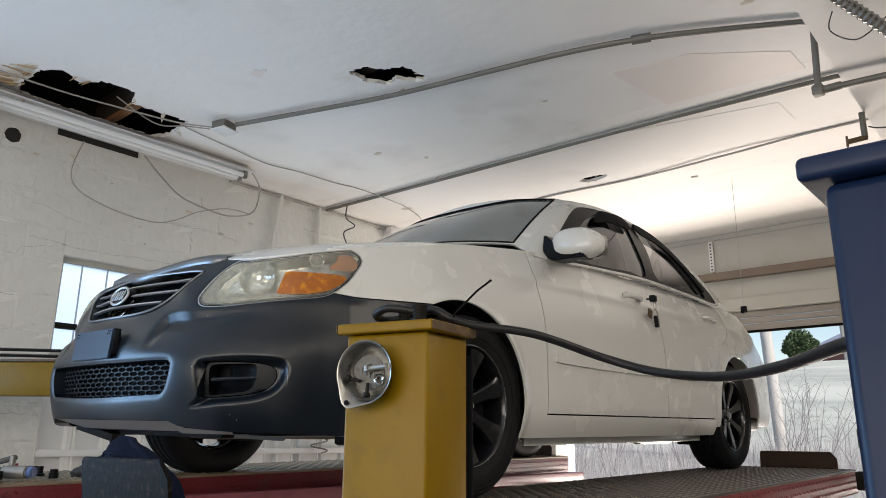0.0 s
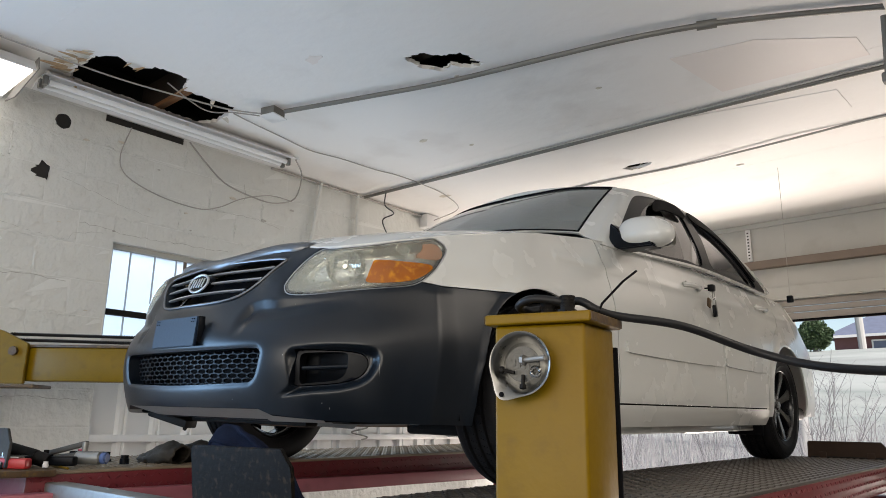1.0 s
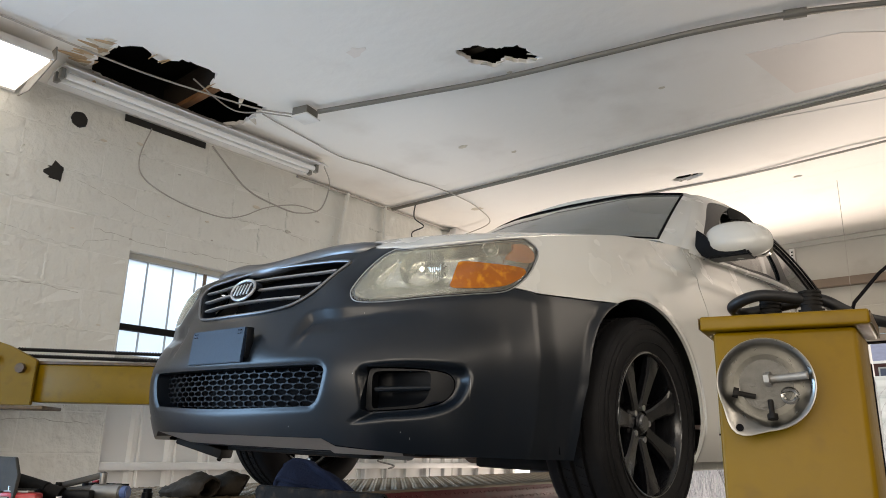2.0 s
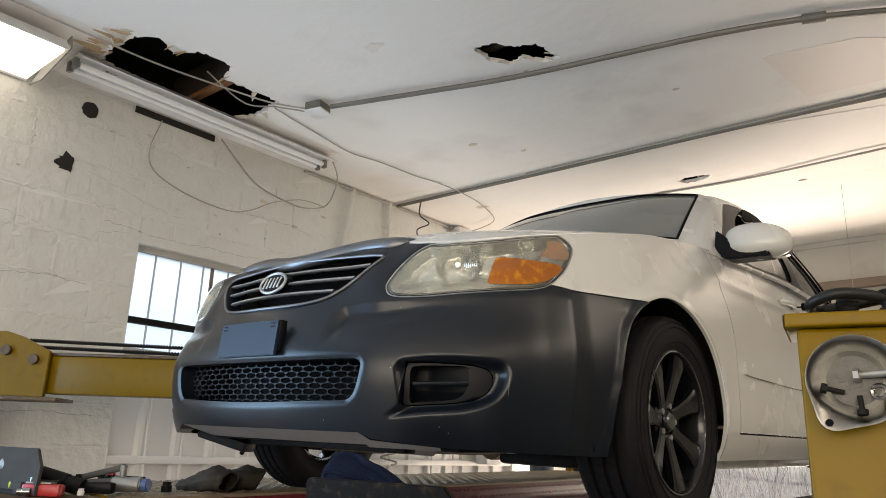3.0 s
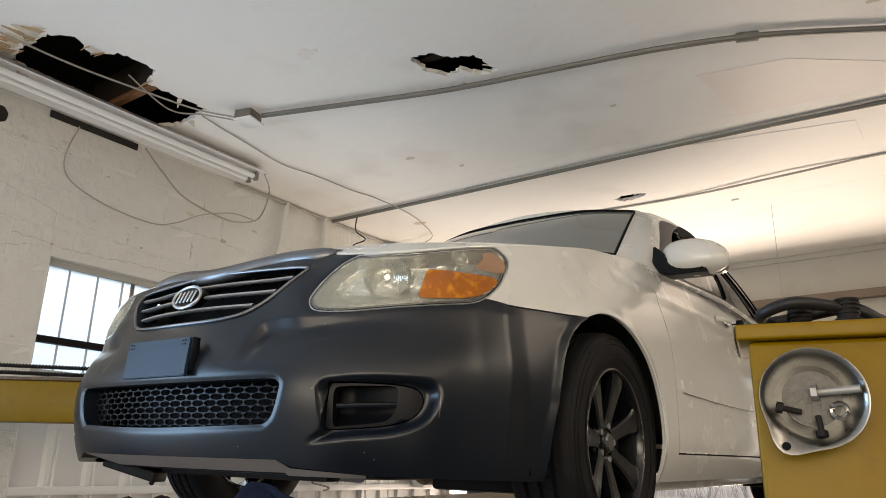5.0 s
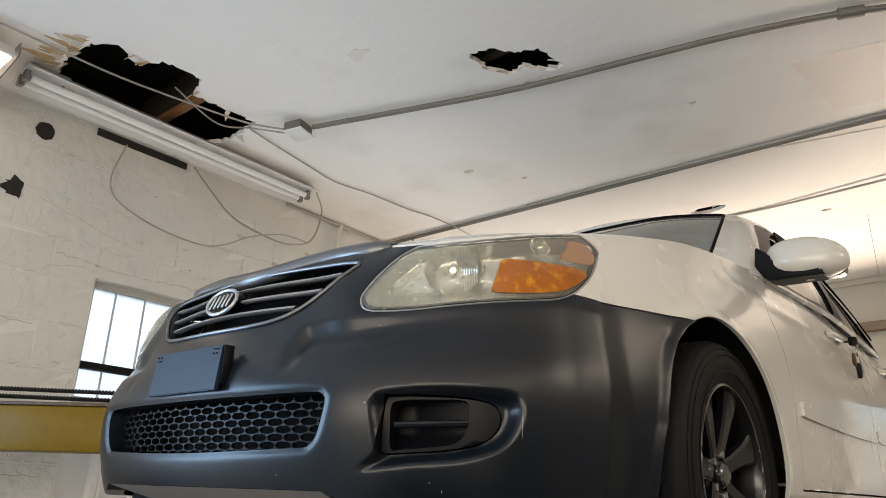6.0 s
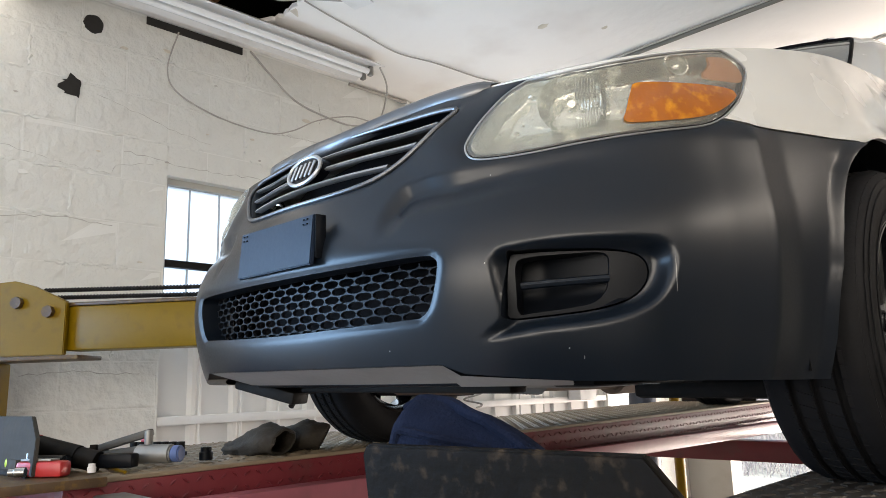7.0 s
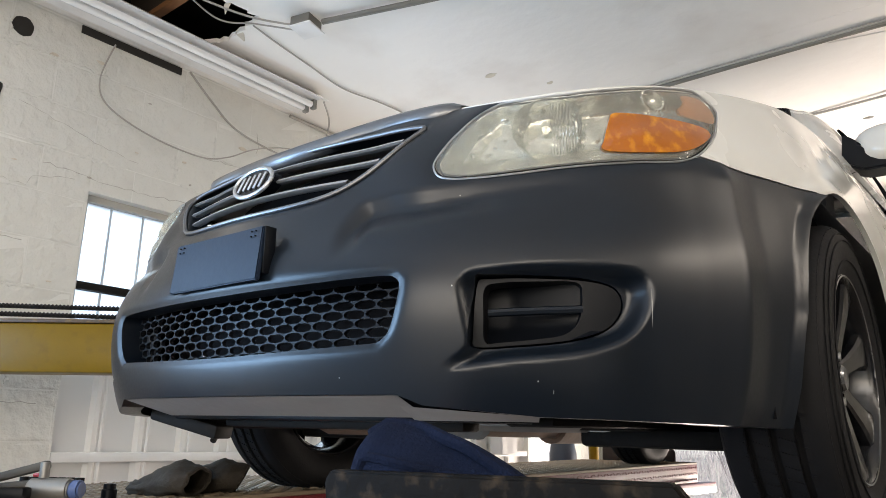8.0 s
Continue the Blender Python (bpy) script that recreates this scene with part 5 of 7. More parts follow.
fog_in = lambda s, z: fog_r(np.abs(s), z)
SCOOP_SZ = outline([(sz(x, z), z) for x, z in [(0.50, 0.407), (0.545, 0.420), (0.62, 0.425), (0.695, 0.420), (0.715, 0.40), (0.712, 0.36), (0.69, 0.322), (0.64, 0.300), (0.56, 0.290), (0.47, 0.280), (0.505, 0.31), (0.502, 0.36)]])
scoop_r = polygon_field(SCOOP_SZ)
PLATE = polygon_field([(-0.112, 0.425), (0.148, 0.425), (0.148, 0.522), (-0.112, 0.522)])


def bumper_depth(s, z):
    """The recess round the fog lamp and the fillets of the openings."""
    f = scoop_r(np.abs(s), z)
    u = np.clip(-f / 0.020, 0, 1)
    d = 0.030 * u * u * (3 - 2 * u)
    g = np.minimum(low_in(s, z), grille_in(s, z))
    d = d + 0.007 * np.exp(-np.clip(g, 0, 1) / 0.0045)
    d = d + 0.004 * np.exp(-np.clip(lamp_in(s, z), 0, 1) / 0.006)
    d = d - 0.011 * np.clip(1 + bumper_arch(s, z) / 0.018, 0, 1)
    return d


top_line = lambda s: np.interp(np.abs(s), [0, s_at_x(0.36), s_at_x(0.552), s_at_x(0.556), s_at_x(0.70), s_at_x(0.76), s_at_x(0.80), s_at_x(0.862)], [0.9, 0.9, 0.9, 0.70, 0.66, 0.625, 0.612, 0.617])
bumper_top = lambda s, z: z - top_line(s)
bumper_low = lambda s, z: np.interp(np.abs(s), [0, s_at_x(0.40), s_at_x(0.44), s_at_x(0.60), s_at_x(0.82)], [0.243, 0.243, 0.228, 0.214, 0.205]) - z
R_ARCH = 0.345
bumper_arch = lambda s, z: np.interp(z, [0.20, 0.27, 0.39, 0.45, 0.555, 0.60], [0.318, 0.300, 0.288, 0.300, 0.334, 0.345]) - np.hypot(np.interp(np.abs(s), CS, CP[:, 1]), z - 0.305)
front_of_arch = lambda s, z: plan_y(s) - 0.0
holes = [lambda s, z: -lamp_in(s, z), lambda s, z: -grille_in(s, z), lambda s, z: -low_in(s, z), lambda s, z: -fog_in(s, z)]
nose_s = np.arange(-s_at_y(0.02), s_at_y(0.02) + 0.0055, 0.0055)
nose_z = np.arange(0.18, 0.86, 0.0055)
panel("front_bumper", nose_s, nose_z, [bumper_top, bumper_low, under_lid, bumper_arch, front_of_arch] + holes, flank, M_BLACK, car, "matte black primed bumper cover", 0.046, depth=bumper_depth)
# lower lip turned under, showing bare primer
lip_s = np.linspace(-s_at_x(0.40), s_at_x(0.40), 60)
lv, lf = [], []
for s in lip_s:
    a, b = flank(s, 0.242, 0.004), flank(s, 0.236, 0.10)
    lv += [a, (b[0], b[1], 0.212)]
for i in range(59):
    lf.append((2 * i, 2 * i + 2, 2 * i + 3, 2 * i + 1))
M_PRIMER = material("bare_primer", (0.28, 0.265, 0.25), 0.5, var=0.15, scale=6)
finish("under_lip", lv, lf, M_PRIMER, car, "bare grey lower lip")
chip_s = np.linspace(s_at_x(0.40), s_at_x(0.60), 14)
lv, lf = [], []
for k, s in enumerate(chip_s):
    a, b = flank(s, 0.227 - 0.001 * k, 0.006), flank(s, 0.215, 0.05 - 0.002 * k)
    lv += [a, (b[0], b[1], 0.207)]
for i in range(13):
    lf.append((2 * i, 2 * i + 2, 2 * i + 3, 2 * i + 1))
finish("lip_chip", lv, lf, M_PRIMER, car)

# small chips and a scratch in the primer
M_CHIP = material("chipped_primer", (0.45, 0.45, 0.44), 0.6, var=0.2)
for k, (x, z, w, h) in enumerate(((0.585, 0.262, 0.0014, 0.0014), (0.60, 0.248, 0.0007, 0.003), (0.49, 0.395, 0.0012, 0.0014), (0.715, 0.365, 0.0005, 0.028), (0.30, 0.268, 0.0015, 0.0012), (0.46, 0.55, 0.0014, 0.001))):
    s0 = sz(x, z)
    finish("paint_chip", [flank(s0 + a * w, z + b * h, float(bumper_depth(np.array(s0), np.array(z))) - 0.0006) for a, b in ((-1, -0.6), (0.2, -1), (1, 0.3), (-0.3, 1))], [(0, 1, 2, 3)], M_CHIP, car, "pale chip in the primer")

# near-black sheet that paints the shade behind the openings
panel("nose_lining", nose_s[::3], np.arange(0.22, 0.82, 0.016), [under_lid, lambda s, z: np.abs(s) - s_at_x(0.74), lambda s, z: 0.02 - lamp_in(s, z)], lambda a, b, o: flank(a, b, o), M_SEAL_SHADE, car, edge=0, off=0.15)

# lower grille: net of stretched cells
net = [lambda s, z: low_in(s, z) + 0.004]
centres = [(0.044 * (i + 0.5 * (j % 2)), 0.3095 + 0.0145 * j) for i in range(-11, 12) for j in range(9)]


def net_field(s, z):
    best = np.full(np.shape(s), 9.0)
    for cx, cz in centres:
        best = np.minimum(best, (np.abs((s - cx) / 0.0207) ** 2.3 + np.abs((z - cz) / 0.0070) ** 2.3) ** (1 / 2.3))
    return 0.012 * (1 - best)


panel("lower_grille", np.arange(-0.43, 0.431, 0.0028), np.arange(0.30, 0.425, 0.0022), net + [net_field], flank, M_LOUVRE, car, "black plastic net grille", 0.008, off=0.042)

# fog lamp recess insert
for sg in (1, -1):
    fs = np.arange(s_at_x(0.49), s_at_x(0.74), 0.006)
    fs = fs if sg > 0 else -fs[::-1]
    slot_a = polygon_field(outline([(sz(x, z), z) for x, z in [(0.528, 0.394), (0.545, 0.403), (0.60, 0.405), (0.644, 0.404), (0.650, 0.385), (0.645, 0.350), (0.628, 0.330), (0.60, 0.323), (0.545, 0.317), (0.525, 0.318), (0.526, 0.355)]], 4))
    panel("fog_bezel", fs, np.arange(0.300, 0.42, 0.004), [lambda s, z: fog_in(s, z) + 0.003, lambda s, z: -slot_a(np.abs(s), z)], flank, M_LOUVRE, car, "black plastic fog lamp insert", 0.045, off=0.030)
    panel("fog_backing", fs[::2], np.arange(0.300, 0.42, 0.008), [lambda s, z: fog_in(s, z) + 0.003], flank, M_PLASTIC, car, "", 0.0, depth=lambda s, z: 0.040 + 0.055 * np.clip((s_at_x(0.66) - np.abs(s)) / 0.12, 0, 1) - 0.03 * np.clip((0.345 - z) / 0.03, 0, 1))
    part("fog_bar", sweep([Vector(flank(sg * s_at_x(x), 0.3655 - 0.05 * (0.655 - x), 0.034)) for x in np.linspace(0.535, 0.652, 12)], 0.0062, 8), M_BLACK, car)

# upper grille
# black backing paints the shade between the slats
panel("grille_backing", np.arange(-0.40, 0.401, 0.02), np.arange(0.55, 0.75, 0.01), [lambda s, z: grille_in(s, z) - 0.005], flank, M_SEAL_SHADE, car, edge=0, off=0.13)
ring_pts = [Vector(flank(s, z, 0.001)) for s, z in GRILLE_SZ]
for _ in range(4):
    ring_pts = [(ring_pts[i - 1] + 2 * ring_pts[i] + ring_pts[(i + 1) % len(ring_pts)]) / 4 for i in range(len(ring_pts))]
part("grille_surround", sweep(ring_pts, 0.0044, 10, closed=True), M_SATIN, car, "silver grille surround")
for z, w in ((0.610, 0.238), (0.646, 0.288), (0.682, 0.322)):
    rows = []
    for x in np.linspace(-w, w, 41):
        s = sz(x, z)
        e = [flank(s, z - 0.0045, 0.010), flank(s, z - 0.002, 0.004), flank(s, z + 0.0035, 0.006), flank(s, z + 0.004, 0.022), flank(s, z - 0.004, 0.022)]
        rows.append(e)
    sv = [p for r in rows for p in r]
    sf = [(5 * i + k, 5 * i + 5 + k, 5 * i + 5 + (k + 1) % 5, 5 * i + (k + 1) % 5) for i in range(40) for k in range(5)]
    finish("grille_slat", sv, sf, M_SLAT, car, angle=30)
bx, by, bz = flank(0.0, 0.648)
badge = part("badge", join(*[sweep([Vector((bx + 0.056 * math.cos(a), by - 0.010 + 0.30 * 0.030 * math.sin(a), bz + 0.030 * math.sin(a))) for a in np.linspace(0, 6.2832, 41)[:-1]], 0.0045, 8, closed=True)]), M_CHROME, car, "oval chrome badge")
disc = bmesh.new()
ring_v = [disc.verts.new((bx + 0.053 * math.cos(a), by - 0.010 + 0.30 * 0.028 * math.sin(a), bz + 0.028 * math.sin(a))) for a in np.linspace(0, 6.2832, 33)[:-1]]
disc.faces.new(ring_v)
back_v = [disc.verts.new((v.co.x, v.co.y + 0.03, v.co.z)) for v in ring_v]
for i in range(32):
    disc.faces.new((ring_v[i], ring_v[(i + 1) % 32], back_v[(i + 1) % 32], back_v[i]))
part("badge_field", disc, M_PLASTIC, badge, smooth=False)
for k, (dx, tilt) in enumerate(((-0.032, 14), (-0.016, 14), (0.0, 14), (0.016, 14), (0.032, 14))):
    part("badge_bar", box((-0.0035, -0.004, -0.017), (0.0035, 0.0, 0.017), 0.001, m=pose(bx + dx, by - 0.0105, bz, -16, tilt, 0)), M_CHROME, badge)
pb = prism([(-0.112, 0.428), (0.148, 0.428), (0.148, 0.522), (-0.112, 0.522)], 0.010, 0.002, m=pose(0, -0.844, 0))
bmesh.ops.transform(pb, matrix=pose(0, -0.84, 0.475, -5, 0, 0) @ pose(0, 0.84, -0.475), verts=pb.verts)
plate = part("plate_bracket", pb, material("plate_plastic", (0.010, 0.019, 0.038), 0.40, var=0.1, fine=120, bump=0.05, spec=0.2), car, "blank dark licence plate bracket")
for x in (-0.095, -0.083, 0.122, 0.134):
    for z in (0.505, 0.514):
        part("screw_hole", rod((x, -0.8455 + (0.475 - z) * -0.087, z), (x, -0.8483 + (0.475 - z) * -0.087, z), 0.0014, n=8), M_SEAL_SHADE, plate)
part("bracket_edge", box((0.1485, -0.838, 0.44), (0.153, -0.815, 0.522), 0.002), M_PLASTIC, plate)

# headlamps
for sg in (1, -1):
    ls = np.arange(s_at_x(0.38), s_at_x(0.82), 0.008)
    ls = ls if sg > 0 else -ls[::-1]
    lz = np.arange(0.58, 0.82, 0.008)
    hl = panel("headlamp", ls, lz, [lambda s, z: lamp_in(s, z) + 0.010, under_lid], lambda s, z, o: flank(s, z, o), M_HOUSING, car, "clouded headlamp", 0.0, depth=lambda s, z: 0.012 + 0.045 * np.clip(-(lamp_in(s, z) + 0.010) / 0.03, 0, 1))
    panel("lens", ls, lz, [lambda s, z: lamp_in(s, z) + 0.0035, under_lid], lambda s, z, o: flank(s, z, o), M_LENS, hl, "yellowed clear lens", 0.0, depth=lambda s, z: 0.001 - 0.006 * np.clip(-(lamp_in(s, z) + 0.004) / 0.03, 0, 1) ** 0.6)
    part("lamp_rim", sweep([Vector(flank(sg * s, z, 0.002)) for s, z in LAMP_SZ], 0.0017, 6, closed=True), M_CHROME, hl, "grey lens rim")
    part("lamp_gap", sweep([Vector(flank(sg * s, z, 0.012)) for s, z in LAMP_SZ], 0.004, 6, closed=True), M_SEAL_SHADE, hl)
    amb = polygon_field(outline([(sz(x, z), z) for x, z in [(0.652, 0.612), (0.70, 0.613), (0.738, 0.625), (0.755, 0.655), (0.752, 0.678), (0.71, 0.682), (0.66, 0.683), (0.654, 0.672), (0.651, 0.63)]], 4))
    panel("turn_signal", ls, lz, [lambda s, z: amb(np.abs(s), z)], flank, M_AMBER, hl, "amber turn signal", 0.01, depth=lambda s, z: -0.0062 + 0.0 * s)
    org = polygon_field(outline([(sz(x, z), z) for x, z in [(0.728, 0.70), (0.756, 0.70), (0.752, 0.728), (0.735, 0.752), (0.722, 0.748), (0.728, 0.73)]], 4))
    panel("side_reflector", ls, lz, [lambda s, z: org(np.abs(s), z)], flank, M_ORANGE, hl, "dull orange side reflector", 0.008, off=0.006)
    for (x, z, r, d) in ((0.578, 0.668, 0.057, 0.045), (0.700, 0.726, 0.021, 0.02)):
        s = sg * sz(x, z)
        c = Vector(flank(s, z, 0.016 if r < 0.03 else 0.030))
        n = (Vector(flank(s, z, 0.0)) - Vector(flank(s, z, 0.05))).normalized()
        prof = [(r, 0.0), (r * 0.93, -d * 0.25), (r * 0.75, -d * 0.62), (r * 0.45, -d * 0.9), (r * 0.16, -d)]
        bm = lathe(prof, 28)
        bmesh.ops.transform(bm, matrix=Matrix.Translation(c) @ n.to_track_quat("X", "Z").to_matrix().to_4x4(), verts=bm.verts)
        refl = part("reflector", bm, M_REFL, hl, angle=80)
        part("bulb", rod(c - n * d, c - n * d * 0.35, r * 0.12), M_REFL, hl)
        if r < 0.03:
            part("reflector_ring", sweep([c + n.to_track_quat("X", "Z").to_matrix() @ Vector((0.001, r * math.cos(a), r * math.sin(a))) for a in np.linspace(0, 6.2832, 37)[:-1]], 0.0028, 6, closed=True), M_REFL, hl)
        if r > 0.05:
            for k in range(9):
                yy = r * (0.15 + 0.085 * k)
                h = math.sqrt(max(r * r - yy * yy, 0)) * 0.85
                m = n.to_track_quat("X", "Z").to_matrix()
                part("flute", sweep([c + m @ Vector((-d * 0.5 * (1 - (yy * yy + q * q) / r ** 2) - 0.002, sg * yy, q)) for q in np.linspace(-h, h, 8)], 0.002, 5), M_REFL, hl)

    # random bright chips added in the housing to imitate glints
    r5 = random.Random(90 + sg)
    for k in range(34):
        x, z = r5.uniform(0.44, 0.73), r5.uniform(0.60, 0.76)
        s = sg * sz(x, z)
        if float(lamp_in(np.array(s), np.array(z))) > -0.018 or (x > 0.64 and z < 0.69):
            continue
        c = Vector(flank(s, z, 0.035))
        w = r5.uniform(0.002, 0.006)
        part("reflector_facet", box((-w, -0.003, -w * 0.6), (w, 0.003, w * 0.6), 0.001, m=Matrix.Translation(c) @ pose(0, 0, 0, r5.uniform(-40, 40), r5.uniform(-60, 60), r5.uniform(0, 90))), M_REFL, hl)

# white flanks
zz = np.arange(0.18, 1.08, 0.016)
def side_panel(name, y0, y1, extra=(), label="", low=0.28, mat=None, step=0.016, parent=None):
    fields = [lambda s, z: low - z, under_lid, below_belt, arch(0, R_ARCH), arch(2.61, R_ARCH), lambda s, z: y0 + 0.003 - plan_y(s), lambda s, z: plan_y(s) - y1 + 0.003, *extra]
    a0, a1 = s_of(0.7, y0) if y0 < -0.2 else s_at_y(y0), s_at_y(y1) if y1 < 3.3 else LONG
    for sg in (1, -1):
        vals = np.arange(a0 - 0.03, a1 + 0.03, step)
        vals = np.clip(vals, 0, LONG)
        vals = vals if sg > 0 else -vals[::-1]
        panel(name, vals, zz, fields, flank, mat or M_WHITE, parent or car, label, 0.01)


above_bumper = lambda s, z: np.where(plan_y(s) < 0.0, top_line(s) + 0.004 - z, -1)
side_panel("front_fender", -0.62, 0.50, (above_bumper, lambda s, z: -lamp_in(s, z) + 0.002, lambda s, z: s_at_x(0.55) - np.abs(s)), low=0.275, step=0.010)
side_panel("front_door", 0.50, 1.58, (), low=0.285)
rear_cut = lambda s, z: 0.385 - np.hypot(plan_y(s) - 2.61, z - 0.305)
side_panel("rear_door", 1.58, 2.66, (lambda s, z: plan_y(s) - np.interp(z, [0.28, 0.5, 0.66, 0.78, 0.9, 1.0], [2.20, 2.22, 2.36, 2.60, 2.64, 2.60]),), low=0.285)
side_panel("rear_quarter", 2.16, 3.70, (lambda s, z: np.interp(z, [0.28, 0.5, 0.66, 0.78, 0.9, 1.0], [2.20, 2.22, 2.36, 2.60, 2.64, 2.60]) + 0.006 - plan_y(s),), low=0.24)
side_panel("sill", 0.34, 2.24, (lambda s, z: z - 0.279,), low=0.195)
for sg in (1, -1):
    for y0, y1 in ((0.57, 1.54), (1.60, 2.17)):
        m_pts = polygon_field(outline([(s_at_y(y0), 0.502), (s_at_y(y0 + 0.03), 0.478), (s_at_y(y1), 0.474), (s_at_y(y1), 0.52), (s_at_y(y0 + 0.03), 0.523)], 3))
        vals = np.arange(s_at_y(y0) - 0.01, s_at_y(y1) + 0.02, 0.012)
        panel("side_moulding", vals if sg > 0 else -vals[::-1], np.arange(0.46, 0.54, 0.008), [lambda s, z: m_pts(np.abs(s), z)], flank, M_WHITE, car, edge=0.012, off=-0.009)
    for yh, zh in ((1.36, 0.848), (2.36, 0.852)):
        c = Vector(flank(sg * s_at_y(yh), zh, 0))
        part("door_handle", join(sweep(spline([c + Vector((0.0, -0.095, 0.0)), c + Vector((sg * 0.020, -0.07, 0.002)), c + Vector((sg * 0.028, 0.0, 0.002)), c + Vector((sg * 0.020, 0.06, 0.002)), c + Vector((0.0, 0.085, 0))], 5), 0.012, 8), box((c.x - 0.012, c.y - 0.05, c.z - 0.028), (c.x + 0.002, c.y + 0.05, c.z + 0.028), 0.006)), M_WHITE, car)

# bonnet and boot deck
bx_v, by_v = np.arange(-0.80, 0.801, 0.02), np.arange(-0.80, 0.70, 0.02)


def inside_hull(gap):
    def f(x, y):
        sh = np.shape(x)
        X, Y = np.abs(np.ravel(x)), np.ravel(y)
        Z = lid(X, Y)
        out = np.empty(len(X))
        for i in range(0, len(X), 4000):
            d2 = (X[i:i + 4000, None] - CP[None, ::3, 0]) ** 2 + (Y[i:i + 4000, None] - CP[None, ::3, 1]) ** 2
            k = d2.argmin(1)
            near = CP[::3][k]
            n = np.stack([-tang[::3][k][:, 1], tang[::3][k][:, 0]], -1)
            depth = (X[i:i + 4000] - near[:, 0]) * n[:, 0] + (Y[i:i + 4000] - near[:, 1]) * n[:, 1]
            out[i:i + 4000] = inset(CS[::3][k], Z[i:i + 4000]) + gap - depth
        return out.reshape(sh)
    return f


lid_map = lambda x, y, o: np.stack([x, y, lid(x, y) - o], -1)
panel("bonnet", bx_v, by_v, [inside_hull(0.004), lambda x, y: y - 0.62 + 0.10 * (1 - (x / 0.8) ** 2)], lid_map, M_WHITE, car, edge=0.014)
panel("cowl", bx_v, np.arange(0.40, 0.80, 0.02), [inside_hull(0.004), lambda x, y: 0.625 - 0.10 * (1 - (x / 0.8) ** 2) - y], lambda x, y, o: np.stack([x, y, lid(x, y) - 0.012 - o], -1), M_PLASTIC, car, "black cowl", edge=0)
panel("boot_lid", bx_v, np.arange(2.7, 3.70, 0.02), [inside_hull(0.004)], lid_map, M_WHITE, car, edge=0.014)
# chrome strip along the bonnet edge
trim_pts = []
for x in np.linspace(-0.385, 0.385, 41):
    ys = np.linspace(-0.8, -0.5, 300)
    zs = lid(np.full(300, x), ys)
    q = flank(np.full(300, sz(x, 0.73)), zs)
    k = int(np.argmin(np.abs(q[:, 1] - ys)))
    trim_pts.append((x, ys[k], zs[k]))
tp = np.array(trim_pts)
fit_y, fit_z = np.polyfit(tp[:, 0] ** 2, tp[:, 1], 3), np.polyfit(tp[:, 0] ** 2, tp[:, 2], 3)
trim_pts = [(x, float(np.polyval(fit_y, x * x)), float(np.polyval(fit_z, x * x))) for x in tp[:, 0]]
tv, tf = [], []
for i, (x, y, z) in enumerate(trim_pts):
    w = 1.0 - (abs(x) / 0.388) ** 22
    tv += [(x, y + 0.006, z - 0.018 * w), (x, y - 0.010 * w, z - 0.012 * w), (x, y - 0.006 * w, z + 0.012 * w), (x, y + 0.014, z + 0.006 + 0.020 * w), (x, y + 0.060, z + 0.018 + 0.010 * w)]
for i in range(40):
    for k in range(4):
        tf.append((5 * i + k, 5 * i + 5 + k, 5 * i + 6 + k, 5 * i + 1 + k))
finish("bonnet_trim", tv, tf, M_SATIN, car, "satin chrome bonnet strip")

# cabin
BELT_P = [(0, 0.42, 1.02), (0.35, 0.47, 1.018), (0.615, 0.60, 1.005), (0.70, 0.60, 0.97), (0.80, 0.62, 0.918), (0.812, 1.1, 0.943), (0.815, 1.55, 0.965), (0.81, 2.1, 0.966), (0.80, 2.50, 0.966), (0.76, 2.75, 1.0), (0.68, 2.92, 1.04), (0.4, 3.0, 1.05), (0, 3.02, 1.05)]
ROOF_P = [(0, 1.10, 1.395), (0.30, 1.105, 1.388), (0.52, 1.14, 1.362), (0.575, 1.15, 1.345), (0.605, 1.20, 1.345), (0.625, 1.42, 1.362), (0.628, 1.72, 1.366), (0.615, 2.12, 1.345), (0.595, 2.36, 1.312), (0.575, 2.46, 1.30), (0.53, 2.52, 1.305), (0.3, 2.56, 1.33), (0, 2.58, 1.34)]
BL, RL = np.array([tuple(p) for p in spline(BELT_P, 12)]), np.array([tuple(p) for p in spline(ROOF_P, 12)])
UU = np.linspace(0, 12, len(BL))


def cabin(u, v, off=0.0):
    u, v = np.asarray(u, float), np.asarray(v, float)
    sg, a = np.where(u < 0, -1.0, 1.0), np.abs(u)
    b = np.stack([np.interp(a, UU, BL[:, k]) for k in range(3)], -1)
    r = np.stack([np.interp(a, UU, RL[:, k]) for k in range(3)], -1)
    p = b + (r - b) * v[..., None]
    mid = np.array([0.0, 1.7, 0.7])
    n = p - mid
    n[..., 1] *= np.where((a > 3.5) & (a < 9), 0.12, 1.0)
    n /= np.linalg.norm(n, axis=-1)[..., None]
    p = p + n * (0.10 * v * (1 - v) - off)[..., None]
    p[..., 0] *= sg
    return p


cabin_map[0] = cabin
uu, vv = np.arange(-12, 12.01, 0.1), np.linspace(0, 1, 23)
screen_f = polygon_field([(-2.25, 0.02), (2.25, 0.02), (2.2, 0.96), (-2.2, 0.96)])
rear_f = polygon_field([(10.2, 0.06), (12.2, 0.06), (12.2, 0.93), (10.2, 0.93)])
DLO = outline([(4.06, 0.03), (4.5, 0.025), (5.5, 0.025), (6.5, 0.025), (7.6, 0.025), (8.35, 0.03), (8.3, 0.2), (7.95, 0.5), (7.4, 0.8), (6.6, 0.93), (5.6, 0.945), (4.75, 0.92), (4.2, 0.83), (4.02, 0.45)], 4)
dlo_r = polygon_field(DLO)
